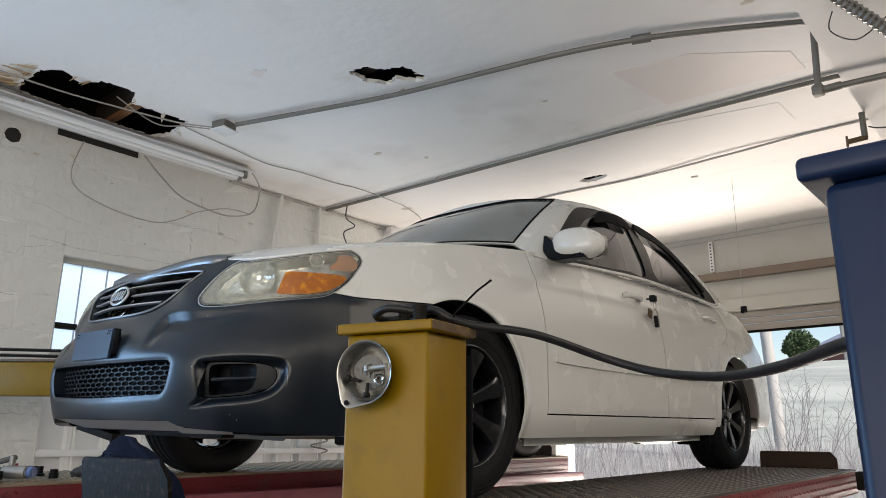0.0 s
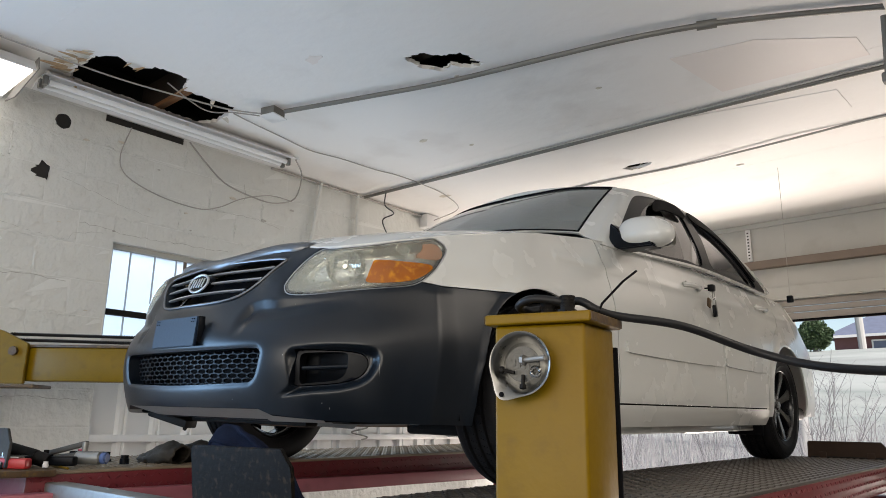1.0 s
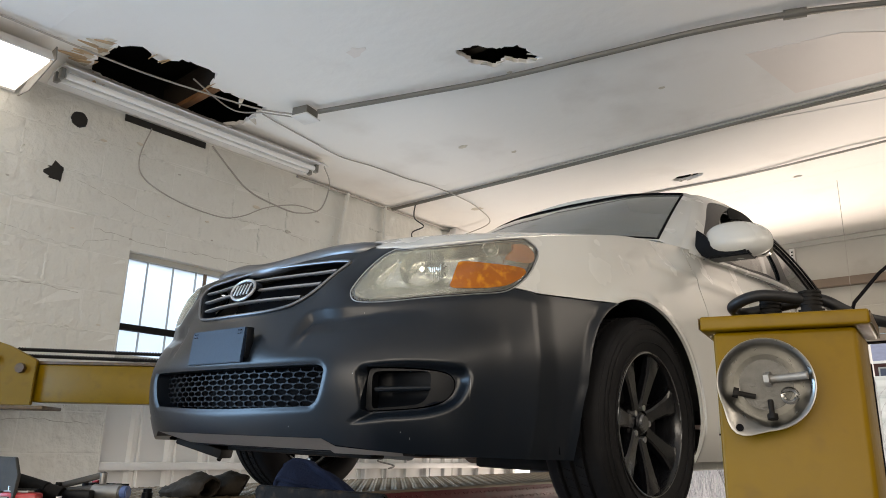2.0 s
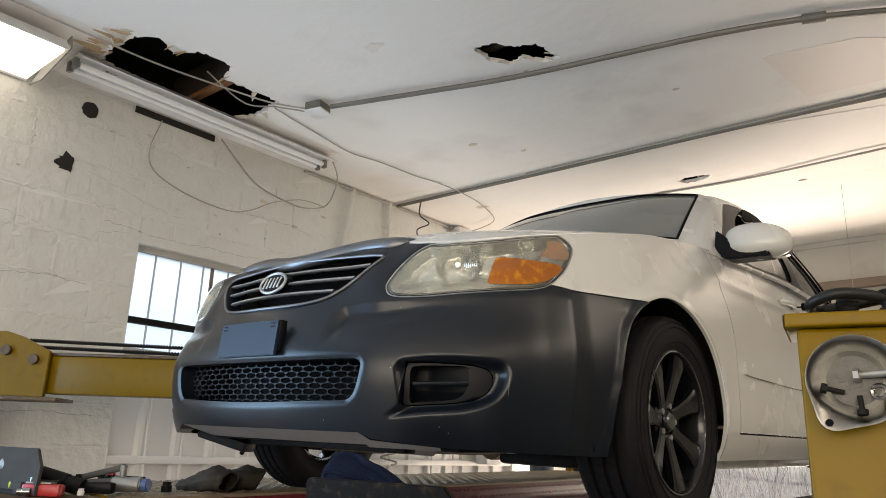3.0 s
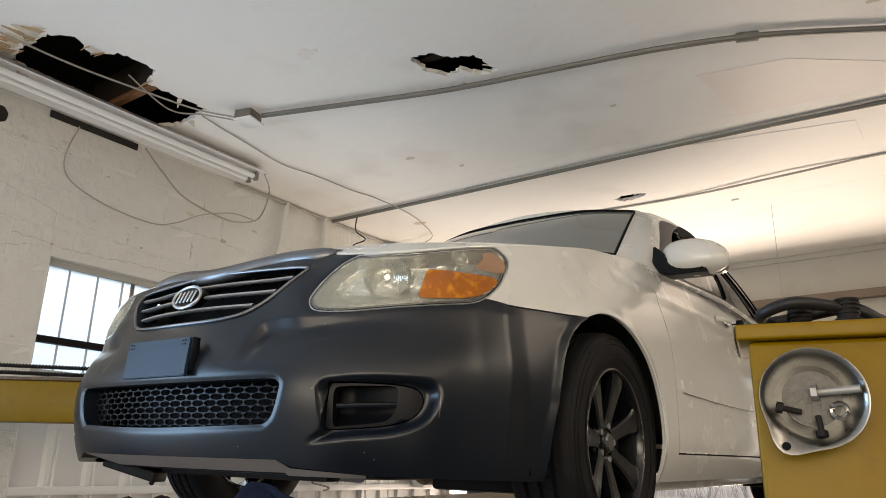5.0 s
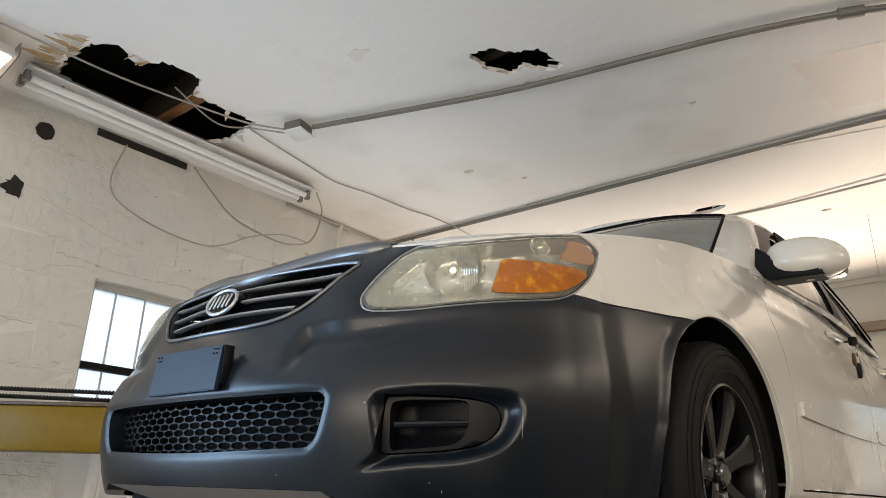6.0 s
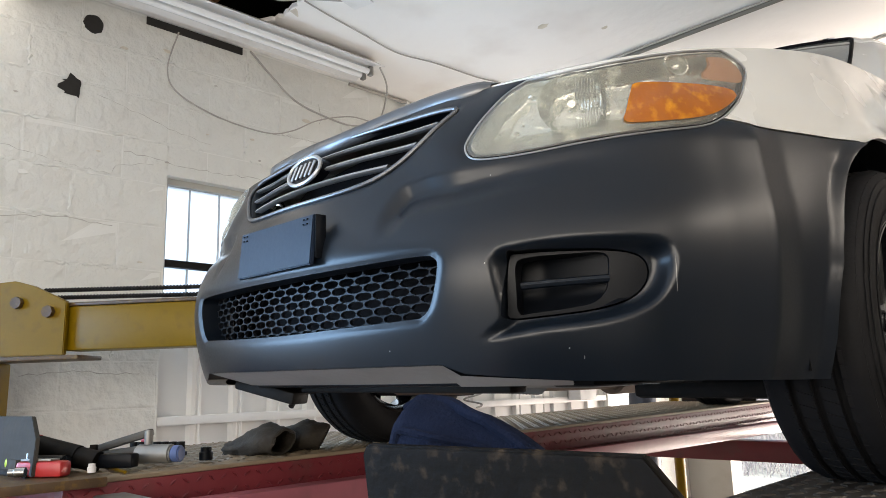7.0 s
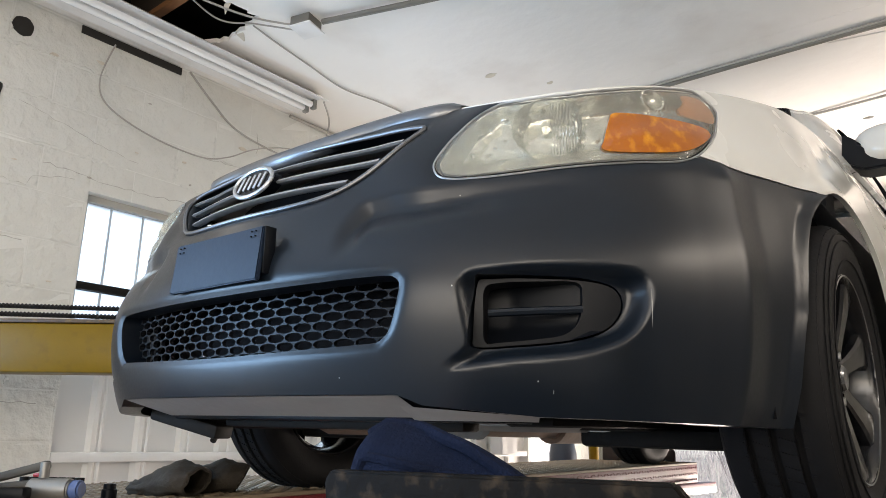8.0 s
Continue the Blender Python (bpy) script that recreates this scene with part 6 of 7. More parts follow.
dlo = lambda u, v: dlo_r(np.abs(u), v)
panel("cabin_frame", uu, vv, [lambda u, v: -screen_f(u, v), lambda u, v: -rear_f(np.abs(u), v), lambda u, v: -dlo(u, v)], cabin, M_WHITE, car, edge=0.015)
screen_panel = panel("windscreen", np.arange(-2.4, 2.41, 0.1), vv, [screen_f], cabin, M_SCREEN, car, "windscreen greyed for the ceiling's reflection", 0, off=0.006)
part("screen_seal", sweep([Vector(cabin(u, v, 0.003)) for u, v in [(-2.25 + 4.5 * k / 40, 0.02) for k in range(40)] + [(2.25, 0.02 + 0.94 * k / 20) for k in range(20)] + [(2.2 - 4.4 * k / 40, 0.96) for k in range(40)] + [(-2.2, 0.96 - 0.94 * k / 20) for k in range(20)]], 0.007, 6, closed=True), M_SEAL_SHADE, car)
panel("rear_window", np.concatenate([np.arange(10.1, 12.01, 0.1)]), vv, [lambda u, v: rear_f(u, v)], cabin, M_TINT, car, edge=0, off=0.006)
for sg in (1, -1):
    us = np.arange(3.8, 8.7, 0.06)
    us = us if sg > 0 else -us[::-1]
    vs_ = np.linspace(0, 1, 41)
    win_f = polygon_field(outline([(4.55, 0.07), (5.6, 0.065), (6.02, 0.065), (5.92, 0.5), (5.82, 0.85), (5.4, 0.87), (4.9, 0.84), (4.50, 0.6), (4.42, 0.3)], 4))
    win_b = polygon_field(outline([(6.30, 0.065), (7.0, 0.065), (7.72, 0.065), (7.6, 0.3), (7.25, 0.62), (6.75, 0.83), (6.18, 0.87), (6.12, 0.85), (6.22, 0.5)], 4))
    panel("window_trim", us, vs_, [dlo, lambda u, v: -win_f(np.abs(u), v), lambda u, v: -win_b(np.abs(u), v)], cabin, M_PLASTIC, car, "black window surround", 0.012, off=0.002)
    for f in (win_f, win_b):
        panel("side_window", us, vs_, [lambda u, v: f(np.abs(u), v) - 0.01], cabin, M_TINT, car, "dark tinted side window", 0, off=0.012)
    visor = polygon_field(outline([(4.75, 0.62), (5.2, 0.70), (5.85, 0.70), (5.82, 0.9), (5.3, 0.9), (4.9, 0.84)], 4))
    visor_b = polygon_field(outline([(6.15, 0.72), (6.7, 0.68), (7.2, 0.48), (7.6, 0.16), (7.75, 0.22), (7.4, 0.62), (6.85, 0.88), (6.15, 0.9)], 4))
    for f in (visor, visor_b):
        panel("rain_visor", us, vs_, [lambda u, v: f(np.abs(u), v)], cabin, M_SEAL_SHADE, car, "smoked rain visor", 0.006, off=-0.012)
    # mirror
    c = Vector((sg * 0.922, 0.70, 0.968))
    bm = bmesh.new()
    bmesh.ops.create_uvsphere(bm, u_segments=28, v_segments=16, radius=1)
    for v in bm.verts:
        x, y, z = v.co
        k = math.copysign(abs(z) ** 0.75, z)
        flat = 0.55 if y > 0 else 1.0
        top = 1.0 - 0.18 * max(0, x)
        v.co = (sg * 0.120 * math.copysign(abs(x) ** 0.8, x), 0.080 * y * flat, (0.078 if k > 0 else 0.062) * k * top - 0.010 * x)
    bmesh.ops.transform(bm, matrix=Matrix.Translation(c), verts=bm.verts)
    mir = part("door_mirror", bm, M_WHITE, car, angle=70)
    part("mirror_glass", box((c.x - 0.10, c.y + 0.040, c.z - 0.05), (c.x + 0.10, c.y + 0.05, c.z + 0.045), 0.02), M_BRIGHT, mir)
    part("mirror_foot", join(prism([(-0.05, -0.06), (0.10, -0.062), (0.09, -0.036), (-0.02, -0.03), (-0.055, 0.03), (-0.09, 0.06), (-0.10, -0.03)], 0.09, 0.006, m=pose(c.x - sg * 0.045, c.y - 0.06, c.z) @ Matrix.Diagonal((sg, 1, 1, 1)))), M_PLASTIC, mir, "black mirror foot")
# roof
rv, rf = [], []
RN = len(RL)
for i in range(RN):
    for k in range(13):
        t = -1 + 2 * k / 12
        x, y, z = RL[i]
        q = np.interp(y, [1.0, 1.8, 2.6], [0.045, 0.06, 0.05])
        rv.append((x * t, y, z + q * (1 - t * t) * min(1, x / 0.5)))
for i in range(RN - 1):
    for k in range(12):
        rf.append((13 * i + k, 13 * i + k + 1, 13 * i + 14 + k, 13 * i + 13 + k))
finish("roof", rv, rf, M_WHITE, car)
part("cabin_interior", box((-0.66, 0.75, 0.35), (0.66, 2.7, 0.98), 0.08), material("grey_upholstery", (0.10, 0.10, 0.10), 0.9), car, "dim grey cabin interior")
for sx in (-0.36, 0.36):
    part("seat_back", join(box((sx - 0.24, 1.42, 0.8), (sx + 0.24, 1.56, 1.2), 0.05), box((sx - 0.12, 1.45, 1.2), (sx + 0.12, 1.53, 1.34), 0.04)), bpy.data.materials["grey_upholstery"], car)
part("headliner", box((-0.52, 1.2, 1.30), (0.52, 2.4, 1.318), 0.005), bpy.data.materials["grey_upholstery"], car)
part("dashboard", box((-0.62, 0.55, 0.85), (0.62, 0.9, 0.985), 0.04), M_PLASTIC, car)

# under the body
part("floor_pan", box((-0.74, -0.30, 0.215), (0.74, 3.4, 0.30), 0.03), M_DARKSTEEL, car)
part("undertray", box((-0.46, -0.62, 0.205), (0.46, -0.34, 0.222), 0.004), M_PLASTIC, car)
part("front_crossmember", box((-0.48, -0.12, 0.195), (0.48, 0.0, 0.24), 0.012), M_DARKSTEEL, car)
part("frame_rail", box((-0.46, -0.58, 0.185), (-0.38, 0.1, 0.22), 0.01), M_DARKSTEEL, car)
part("frame_rail", box((0.40, -0.50, 0.200), (0.50, 0.1, 0.225), 0.01), M_DARKSTEEL, car)
part("radiator_support", join(box((-0.10, -0.03, -0.014), (0.10, 0.03, 0.016), 0.006, m=pose(-0.415, -0.585, 0.196, 0, 12, 16)), rod((-0.34, -0.56, 0.18), (-0.33, -0.58, 0.158), 0.007), box((-0.32, -0.56, 0.19), (0.36, -0.51, 0.215), 0.006)), M_DARKSTEEL, car)
part("oil_pan", box((-0.30, -0.32, 0.175), (-0.02, -0.04, 0.25), 0.03), M_RUST, car, "dull alloy oil pan")
part("gearbox_case", box((0.08, -0.30, 0.190), (0.36, 0.02, 0.26), 0.04), M_STEEL, car, "dull alloy gearbox case")
part("heat_shield", box((0.16, -0.10, 0.190), (0.40, 0.45, 0.205), 0.006, m=pose(0, 0, 0, 0, 0, 8)), M_BRIGHT, car, "bright heat shield")
part("heat_shield", box((-0.36, 0.10, 0.190), (-0.10, 0.9, 0.202), 0.006), M_BRIGHT, car, "bright heat shield")
part("exhaust_pipe", sweep(spline([(0.02, -0.35, 0.225), (0.04, -0.1, 0.205), (0.05, 0.4, 0.20), (0.03, 1.4, 0.205), (0.12, 2.3, 0.205), (0.3, 3.3, 0.22)], 8), 0.028, 12), M_RUST, car)
part("flex_joint", sweep([Vector((0.035 + 0.0004 * k, -0.30 + 0.006 * k, 0.222 - 0.0004 * k)) for k in range(36)], 0.038, 12, 0.003), M_STEEL, car, "braided exhaust joint")
part("catalyst", join(rod((0.04, 0.25, 0.21), (0.045, 0.62, 0.21), 0.055, n=20, bevel=0.012)), M_RUST, car)
part("muffler", join(rod((0.2, 2.6, 0.21), (0.24, 3.0, 0.21), 0.09, n=20, bevel=0.02)), M_STEEL, car)
for sg in (1, -1):
    part("control_arm", join(box((min(sg * 0.3, sg * 0.66), -0.05, 0.16), (max(sg * 0.3, sg * 0.66), 0.06, 0.20), 0.012), rod((sg * 0.3, 0.16, 0.2), (sg * 0.66, 0.02, 0.18), 0.022)), M_DARKSTEEL, car)
    part("drive_shaft", rod((sg * 0.2, 0.0, 0.31), (sg * 0.68, 0.0, 0.305), 0.02), M_DARKSTEEL, car)
    part("sill_seam", box((sg * 0.80 - 0.006, 0.45, 0.165), (sg * 0.80 + 0.006, 2.15, 0.20), 0.002), M_WHITE, car)
    part("mud_flap", box((sg * 0.74 - 0.09, 2.20, 0.14), (sg * 0.74 + 0.10, 2.225, 0.235), 0.006), M_SEAL_SHADE, car)
part("sill_reflector", box((0.815, 0.95, 0.196), (0.835, 1.75, 0.206), 0.002), M_REDPLASTIC, car, "red strip under the sill")
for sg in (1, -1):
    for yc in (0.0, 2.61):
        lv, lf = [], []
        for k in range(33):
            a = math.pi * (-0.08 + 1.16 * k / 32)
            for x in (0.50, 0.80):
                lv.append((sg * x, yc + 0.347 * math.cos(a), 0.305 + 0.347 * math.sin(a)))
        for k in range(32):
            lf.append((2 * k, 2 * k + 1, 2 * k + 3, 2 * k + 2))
        finish("wheel_liner", lv, lf, M_SEAL_SHADE, car)
        # black back sheet stands for the shade deep in the wheel arch
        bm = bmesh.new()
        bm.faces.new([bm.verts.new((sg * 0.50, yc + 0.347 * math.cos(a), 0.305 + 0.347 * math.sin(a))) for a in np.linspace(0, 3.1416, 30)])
        part("liner_back", bm, M_SEAL_SHADE, car, smooth=False)


# wheels
def wheel(x, y, sg, name):
    w = new(name)
    w.parent = car
    w.matrix_basis = pose(x, y, 0.305, 0, 0, 0 if sg > 0 else 180)
    R = 0.307
    prof = [(0.200, 0.055), (0.205, 0.088), (0.225, 0.099), (0.255, 0.103), (0.285, 0.097), (0.300, 0.086), (R, 0.070)]
    for g in (0.040, 0.0, -0.040):
        prof += [(R, g + 0.006), (R - 0.009, g + 0.005), (R - 0.009, g - 0.005), (R, g - 0.006)]
    prof += [(R, -0.070), (0.300, -0.086), (0.285, -0.097), (0.255, -0.103), (0.225, -0.099), (0.205, -0.088), (0.200, -0.055)]
    t = part("tyre", lathe(prof, 72), M_TYRE, w, angle=40)
    # shoulder sipes
    vs, fs = [], []
    for k in range(72):
        a = 2 * math.pi * k / 72
        for x0, x1, off in ((0.048, 0.088, 0.0), (-0.088, -0.048, 0.04), (0.008, 0.034, 0.03), (-0.034, -0.008, 0.06)):
            b = len(vs)
            for xx, da in ((x0, 0), (x1, 0.030), (x1, 0.100), (x0, 0.070)):
                rr = R + 0.0018 - (0.010 if abs(xx) > 0.08 else 0)
                vs.append((xx, rr * math.cos(a + da + off), rr * math.sin(a + da + off)))
            for xx, da in ((x0, 0), (x1, 0.030), (x1, 0.100), (x0, 0.070)):
                rr = R - 0.004 - (0.010 if abs(xx) > 0.08 else 0)
                vs.append((xx, rr * math.cos(a + da + off), rr * math.sin(a + da + off)))
            fs += [(b, b + 1, b + 2, b + 3), (b, b + 4, b + 5, b + 1), (b + 2, b + 6, b + 7, b + 3), (b + 1, b + 5, b + 6, b + 2), (b + 3, b + 7, b + 4, b)]
    finish("tread_block", vs, fs, M_TYRE, t, smooth=False)
    for rr, hx in ((0.232, 0.1015), (0.272, 0.1015), (0.286, 0.0975)):
        part("sidewall_ring", sweep([Vector((hx, rr * math.cos(a), rr * math.sin(a))) for a in np.linspace(0, 6.2832, 73)[:-1]], 0.0016, 4, closed=True), M_TYRE, t)
    rim_prof = [(0.205, 0.084), (0.206, 0.090), (0.200, 0.092), (0.196, 0.086), (0.192, 0.070), (0.188, 0.02), (0.180, -0.06), (0.196, -0.085), (0.205, -0.086)]
    rim = part("rim", lathe(rim_prof, 64), M_RIM, w, angle=50)
    part("rim_lip", sweep([Vector((0.091, 0.2015 * math.cos(a), 0.2015 * math.sin(a))) for a in np.linspace(0, 6.2832, 73)[:-1]], 0.0028, 6, closed=True), M_RIMLIP, rim)
    for k in range(7):
        a = 2 * math.pi * k / 7 + 0.359
        sp = bmesh.new()
        prof2 = [(0.042, 0.021, 0.058, 0.026), (0.08, 0.019, 0.064, 0.026), (0.14, 0.026, 0.074, 0.022), (0.180, 0.037, 0.080, 0.02), (0.194, 0.045, 0.082, 0.02)]
        rings = []
        for rr, hw, top, dep in prof2:
            ring = []
            for yy, xx in ((-hw, top - dep), (-hw, top - 0.005), (-hw * 0.72, top), (hw * 0.72, top), (hw, top - 0.005), (hw, top - dep)):
                ring.append(sp.verts.new((xx, rr * math.cos(a) - yy * math.sin(a), rr * math.sin(a) + yy * math.cos(a))))
            rings.append(ring)
        for i in range(len(rings) - 1):
            for j in range(6):
                sp.faces.new((rings[i][j], rings[i][(j + 1) % 6], rings[i + 1][(j + 1) % 6], rings[i + 1][j]))
        part("spoke", sp, M_RIM, rim, angle=25)
    part("hub", lathe([(0.0, 0.062), (0.030, 0.062), (0.033, 0.058), (0.034, 0.046), (0.058, 0.05), (0.064, 0.044), (0.066, 0.02)], 40), M_RIM, rim, angle=30)
    part("hub_cap", lathe([(0.0, 0.072), (0.022, 0.071), (0.027, 0.066), (0.028, 0.05)], 32), M_RIMLIP, rim, angle=30)
    for k in range(5):
        a = 2 * math.pi * k / 5
        part("lug_nut", rod((0.03, 0.047 * math.cos(a), 0.047 * math.sin(a)), (0.062, 0.047 * math.cos(a), 0.047 * math.sin(a)), 0.009, n=6), M_CHROME, rim)
    # disc and caliper coloured near-black, painting the shade between the spokes
    part("brake_disc", lathe([(0.03, 0.005), (0.135, 0.005), (0.135, -0.02), (0.03, -0.02)], 40), M_SEAL_SHADE, w, angle=30)
    part("caliper", box((-0.03, 0.07, -0.06), (0.035, 0.15, 0.06), 0.012), M_SEAL_SHADE, w)
    return w


for n, x, y, sg in (("wheel", 0.758, 0.075, 1), ("wheel", -0.742, 0.075, -1), ("wheel", 0.742, 2.61, 1), ("wheel", -0.742, 2.61, -1)):
    wheel(x, y, sg, n)

keys = thing("key_bunch", car.matrix_basis @ pose(0.868, 1.50, 0.86), "bunch of car keys hanging from the door lock", "keys")
part("key_head", join(box((-0.01, -0.018, -0.018), (0.02, 0.018, 0.016), 0.006), rod((-0.03, 0, 0), (0.0, 0, 0), 0.004)), M_PLASTIC, keys)
part("key_ring", sweep([Vector((0.012, 0.012 * math.cos(a), -0.038 + 0.024 * math.sin(a))) for a in np.linspace(0, 6.2832, 25)[:-1]], 0.0016, 5, closed=True), M_BRIGHT, keys)
part("fob", box((0.0, -0.012, -0.145), (0.016, 0.022, -0.085), 0.006, m=pose(0, 0, 0, 8, 0, 0)), M_PLASTIC, keys)
part("tag", box((0.004, -0.05, -0.115), (0.014, -0.012, -0.07), 0.004, m=pose(0, 0, 0, -14, 0, 0)), M_BROWN, keys)
part("key", box((0.016, -0.02, -0.13), (0.019, -0.008, -0.06), 0.001, m=pose(0, 0, 0, 20, 0, 0)), M_STEEL, keys)

# ---- things on the runways ----
RIDGE_X = [-1.91, -1.88, -1.85, -1.825, -1.80, -1.76, -1.70, -1.655, -1.60, -1.55, -1.50]
RIDGE_Z = [1.00, 1.08, 1.165, 1.238, 1.252, 1.247, 1.230, 1.206, 1.175, 1.13, 1.08]


def cloth_point(x, v):
    """Bunched denim: v runs from the front foot over the ridge to the back foot."""
    top = float(np.interp(x, RIDGE_X, RIDGE_Z))
    foot = 0.93 if x < -1.81 else 1.05
    a = math.pi * v
    lean = 0.06 * (x + 1.9)
    w = 0.012 * noise.noise(Vector((x * 14, v * 5, 1))) + 0.006 * math.sin(30 * x + 9 * v)
    y = 0.872 + lean - (0.034 + 0.02 * (1 - math.sin(a))) * math.cos(a) + w
    z = foot + (top - foot) * max(0.0, math.sin(a)) ** 0.45 + 0.4 * w * (1 - math.sin(a))
    return Vector((x + 0.02 * math.sin(a * 2) * 0.3, y, z))


cl = thing("denim_cloth", pose(0, 0, 0), "crumpled dark navy work trousers behind the wheel stop", "clothing")
NU, NV = 60, 30
vs, fs = [], []
for i in range(NU):
    for j in range(NV):
        vs.append(cloth_point(-1.91 + 0.41 * i / (NU - 1), j / (NV - 1)))
for i in range(NU - 1):
    for j in range(NV - 1):
        fs.append((i * NV + j, i * NV + j + 1, (i + 1) * NV + j + 1, (i + 1) * NV + j))
leg = finish("cloth_fold", vs, fs, M_DENIM, cl)
leg.modifiers.new("thick", "SOLIDIFY").thickness = 0.005
part("hem", sweep([cloth_point(x, 0.46) + Vector((0, -0.006, 0.001)) for x in np.linspace(-1.82, -1.60, 26)], 0.0065, 8), M_DENIM, cl)
part("hem", sweep([cloth_point(x, 0.24) + Vector((0, -0.006, 0.0)) for x in np.linspace(-1.815, -1.60, 26)], 0.005, 8), M_DENIM, cl)
part("seam", sweep([cloth_point(x, 0.34) + Vector((0, -0.003, 0.0)) for x in np.linspace(-1.815, -1.62, 26)], 0.0018, 5), M_BLUEPLASTIC, cl, "pale stitching")


def glove(name, m, label):
    """A worn leather work glove lying on its side, its cuff open."""
    g = thing(name, m, label, "glove", "work gloves")
    nu, nv = 26, 24
    vs, fs = [], []
    for i in range(nu):
        u = i / (nu - 1)
        w = 0.052 * (1 - 0.15 * u - 0.5 * max(0, u - 0.7) / 0.3) * (0.92 + 0.12 * math.sin(7 * u))
        h = 0.036 * (1 - 0.35 * u + 0.25 * math.sin(5 * u))
        for j in range(nv):
            a = 2 * math.pi * j / nv
            wr = 0.013 * noise.noise(Vector((u * 5 + len(name), math.cos(a) * 1.6, math.sin(a) * 1.6))) + 0.004 * noise.noise(Vector((u * 22, math.cos(a) * 5, math.sin(a) * 5)))
            vs.append((-0.22 * u + 0.018 * math.sin(a) * (1 - u), (w + wr) * math.cos(a), max(0.001, h + (h + wr) * math.sin(a))))
    for i in range(nu - 1):
        for j in range(nv):
            k = (j + 1) % nv
            fs.append((i * nv + j, i * nv + k, (i + 1) * nv + k, (i + 1) * nv + j))
    fs.append([(nu - 1) * nv + j for j in range(nv)])
    body = finish("glove_body", vs, fs, M_GLOVE, g)
    sol = body.modifiers.new("thick", "SOLIDIFY")
    sol.thickness = 0.004
    part("cuff_rim", sweep([Vector(vs[j]) for j in range(nv)], 0.004, 6, closed=True), M_GLOVE, g)
    # black disc paints the shade inside the cuff
    bm = bmesh.new()
    bm.faces.new([bm.verts.new((-0.09, vs[j][1] * 0.9, vs[j][2] * 0.95 + 0.002)) for j in range(nv)])
    part("glove_inside", bm, M_SEAL_SHADE, g, smooth=False)
    return g


glove("work_glove", pose(-3.03, 1.455, 1.088, 0, 0, 16), "dirty brown leather work glove, cuff open")
glove("work_glove", pose(-3.075, 1.625, 1.089, 0, 0, 50), "dark greasy leather work glove behind another")

LZ = 1.093
can = thing("grinder", pose(-3.22, 0.88, LZ + 0.052, 0, 14, 40), "black and red air tool with a dented nose", "air tool")
part("barrel", join(rod((-0.02, 0, 0), (0.10, 0, 0), 0.028, n=24, bevel=0.004), rod((0.10, 0, 0), (0.15, 0, 0), 0.026, n=24)), M_DARKSTEEL, can)
part("grip", rod((-0.10, 0, 0), (-0.019, 0, 0), 0.029, n=24), M_REDPLASTIC, can)
part("nose", join(rod((-0.125, 0, 0), (-0.10, 0, 0), 0.022, 0.028, n=20), rod((-0.15, 0, 0), (-0.125, 0, 0), 0.006)), M_STEEL, can)
lt = thing("torch", pose(-3.18, 0.84, LZ + 0.022, 0, 0, 30), "black torch with a lime green head", "torch")
part("torch_body", rod((0, 0, 0), (0.11, 0, 0), 0.018, n=20, bevel=0.003), M_PLASTIC, lt)
part("torch_head", rod((-0.06, 0, 0), (0.0, 0, 0), 0.02, n=20, bevel=0.004), M_LIME, lt, "lime green head")
rdc = thing("knife_case", pose(-3.07, 0.84, LZ - 0.004, 0, 0, 35), "small red plastic tool case", "tool case")
part("case", box((-0.06, -0.02, 0), (0.06, 0.02, 0.036), 0.008), M_REDPLASTIC, rdc)
part("case_clip", box((-0.05, -0.015, 0.0362), (0.03, 0.015, 0.041), 0.001), M_STEEL, rdc)


def socket(x, y, h, r, mat, label, lying=False):
    s = thing("socket", pose(x, y, LZ + (r if lying else 0), 90 if lying else 0, 0, random.Random(int(x * 1000)).uniform(-60, 60)), label, "socket", "loose sockets")
    part("barrel", lathe([(0.0, 0.002), (r * 0.6, 0.002), (r, 0.0), (r, h * 0.6), (r * 0.8, h * 0.68), (r * 0.8, h), (r * 0.5, h), (r * 0.5, h * 0.8), (0, h * 0.8)], 18), mat, s, angle=30).matrix_basis = pose(0, 0, 0, 0, -90, 0)
    return s


for x, y, h, r, mat, lab, ly in ((-3.10, 0.82, 0.05, 0.013, M_BRIGHT, "chrome socket standing on the runway", False), (-3.06, 0.80, 0.035, 0.011, M_BRIGHT, "chrome socket lying on the runway", True), (-3.07, 0.86, 0.03, 0.014, M_BRIGHT, "short chrome socket lying on its side", True), (-3.16, 0.98, 0.055, 0.012, M_DARKSTEEL, "black impact socket standing up", False), (-3.06, 1.235, 0.034, 0.018, M_PLASTIC, "black plastic cap on the runway", False), (-3.02, 0.93, 0.02, 0.010, M_FIXTURE, "pale round nut on the runway", False)):
    socket(x, y, h, r, mat, lab, ly)
rail = thing("socket_rail", pose(-3.40, 1.245, LZ - 0.004, 0, 0, 29), "black rail of black impact sockets with a red clip", "socket rail")
part("rail", box((-0.10, -0.012, 0.0), (0.10, 0.012, 0.012), 0.003), M_PLASTIC, rail)
for k in range(7):
    part("socket", lathe([(0.0, 0.0), (0.012, 0.0), (0.0125, 0.026), (0.0115, 0.028), (0.007, 0.028), (0.007, 0.02), (0.0, 0.02)], 16), M_DARKSTEEL, rail, angle=30).matrix_basis = pose(-0.084 + 0.028 * k, 0, 0.0122, 0, -90, 0)
part("clip", box((-0.055, -0.008, 0.0405), (-0.03, 0.008, 0.05), 0.003), M_REDPLASTIC, rail, "red plastic clip")
imp = thing("impact_wrench", pose(-3.06, 1.115, LZ, 0, 0, 35), "silver air wrench with a blue rubber end", "air wrench")
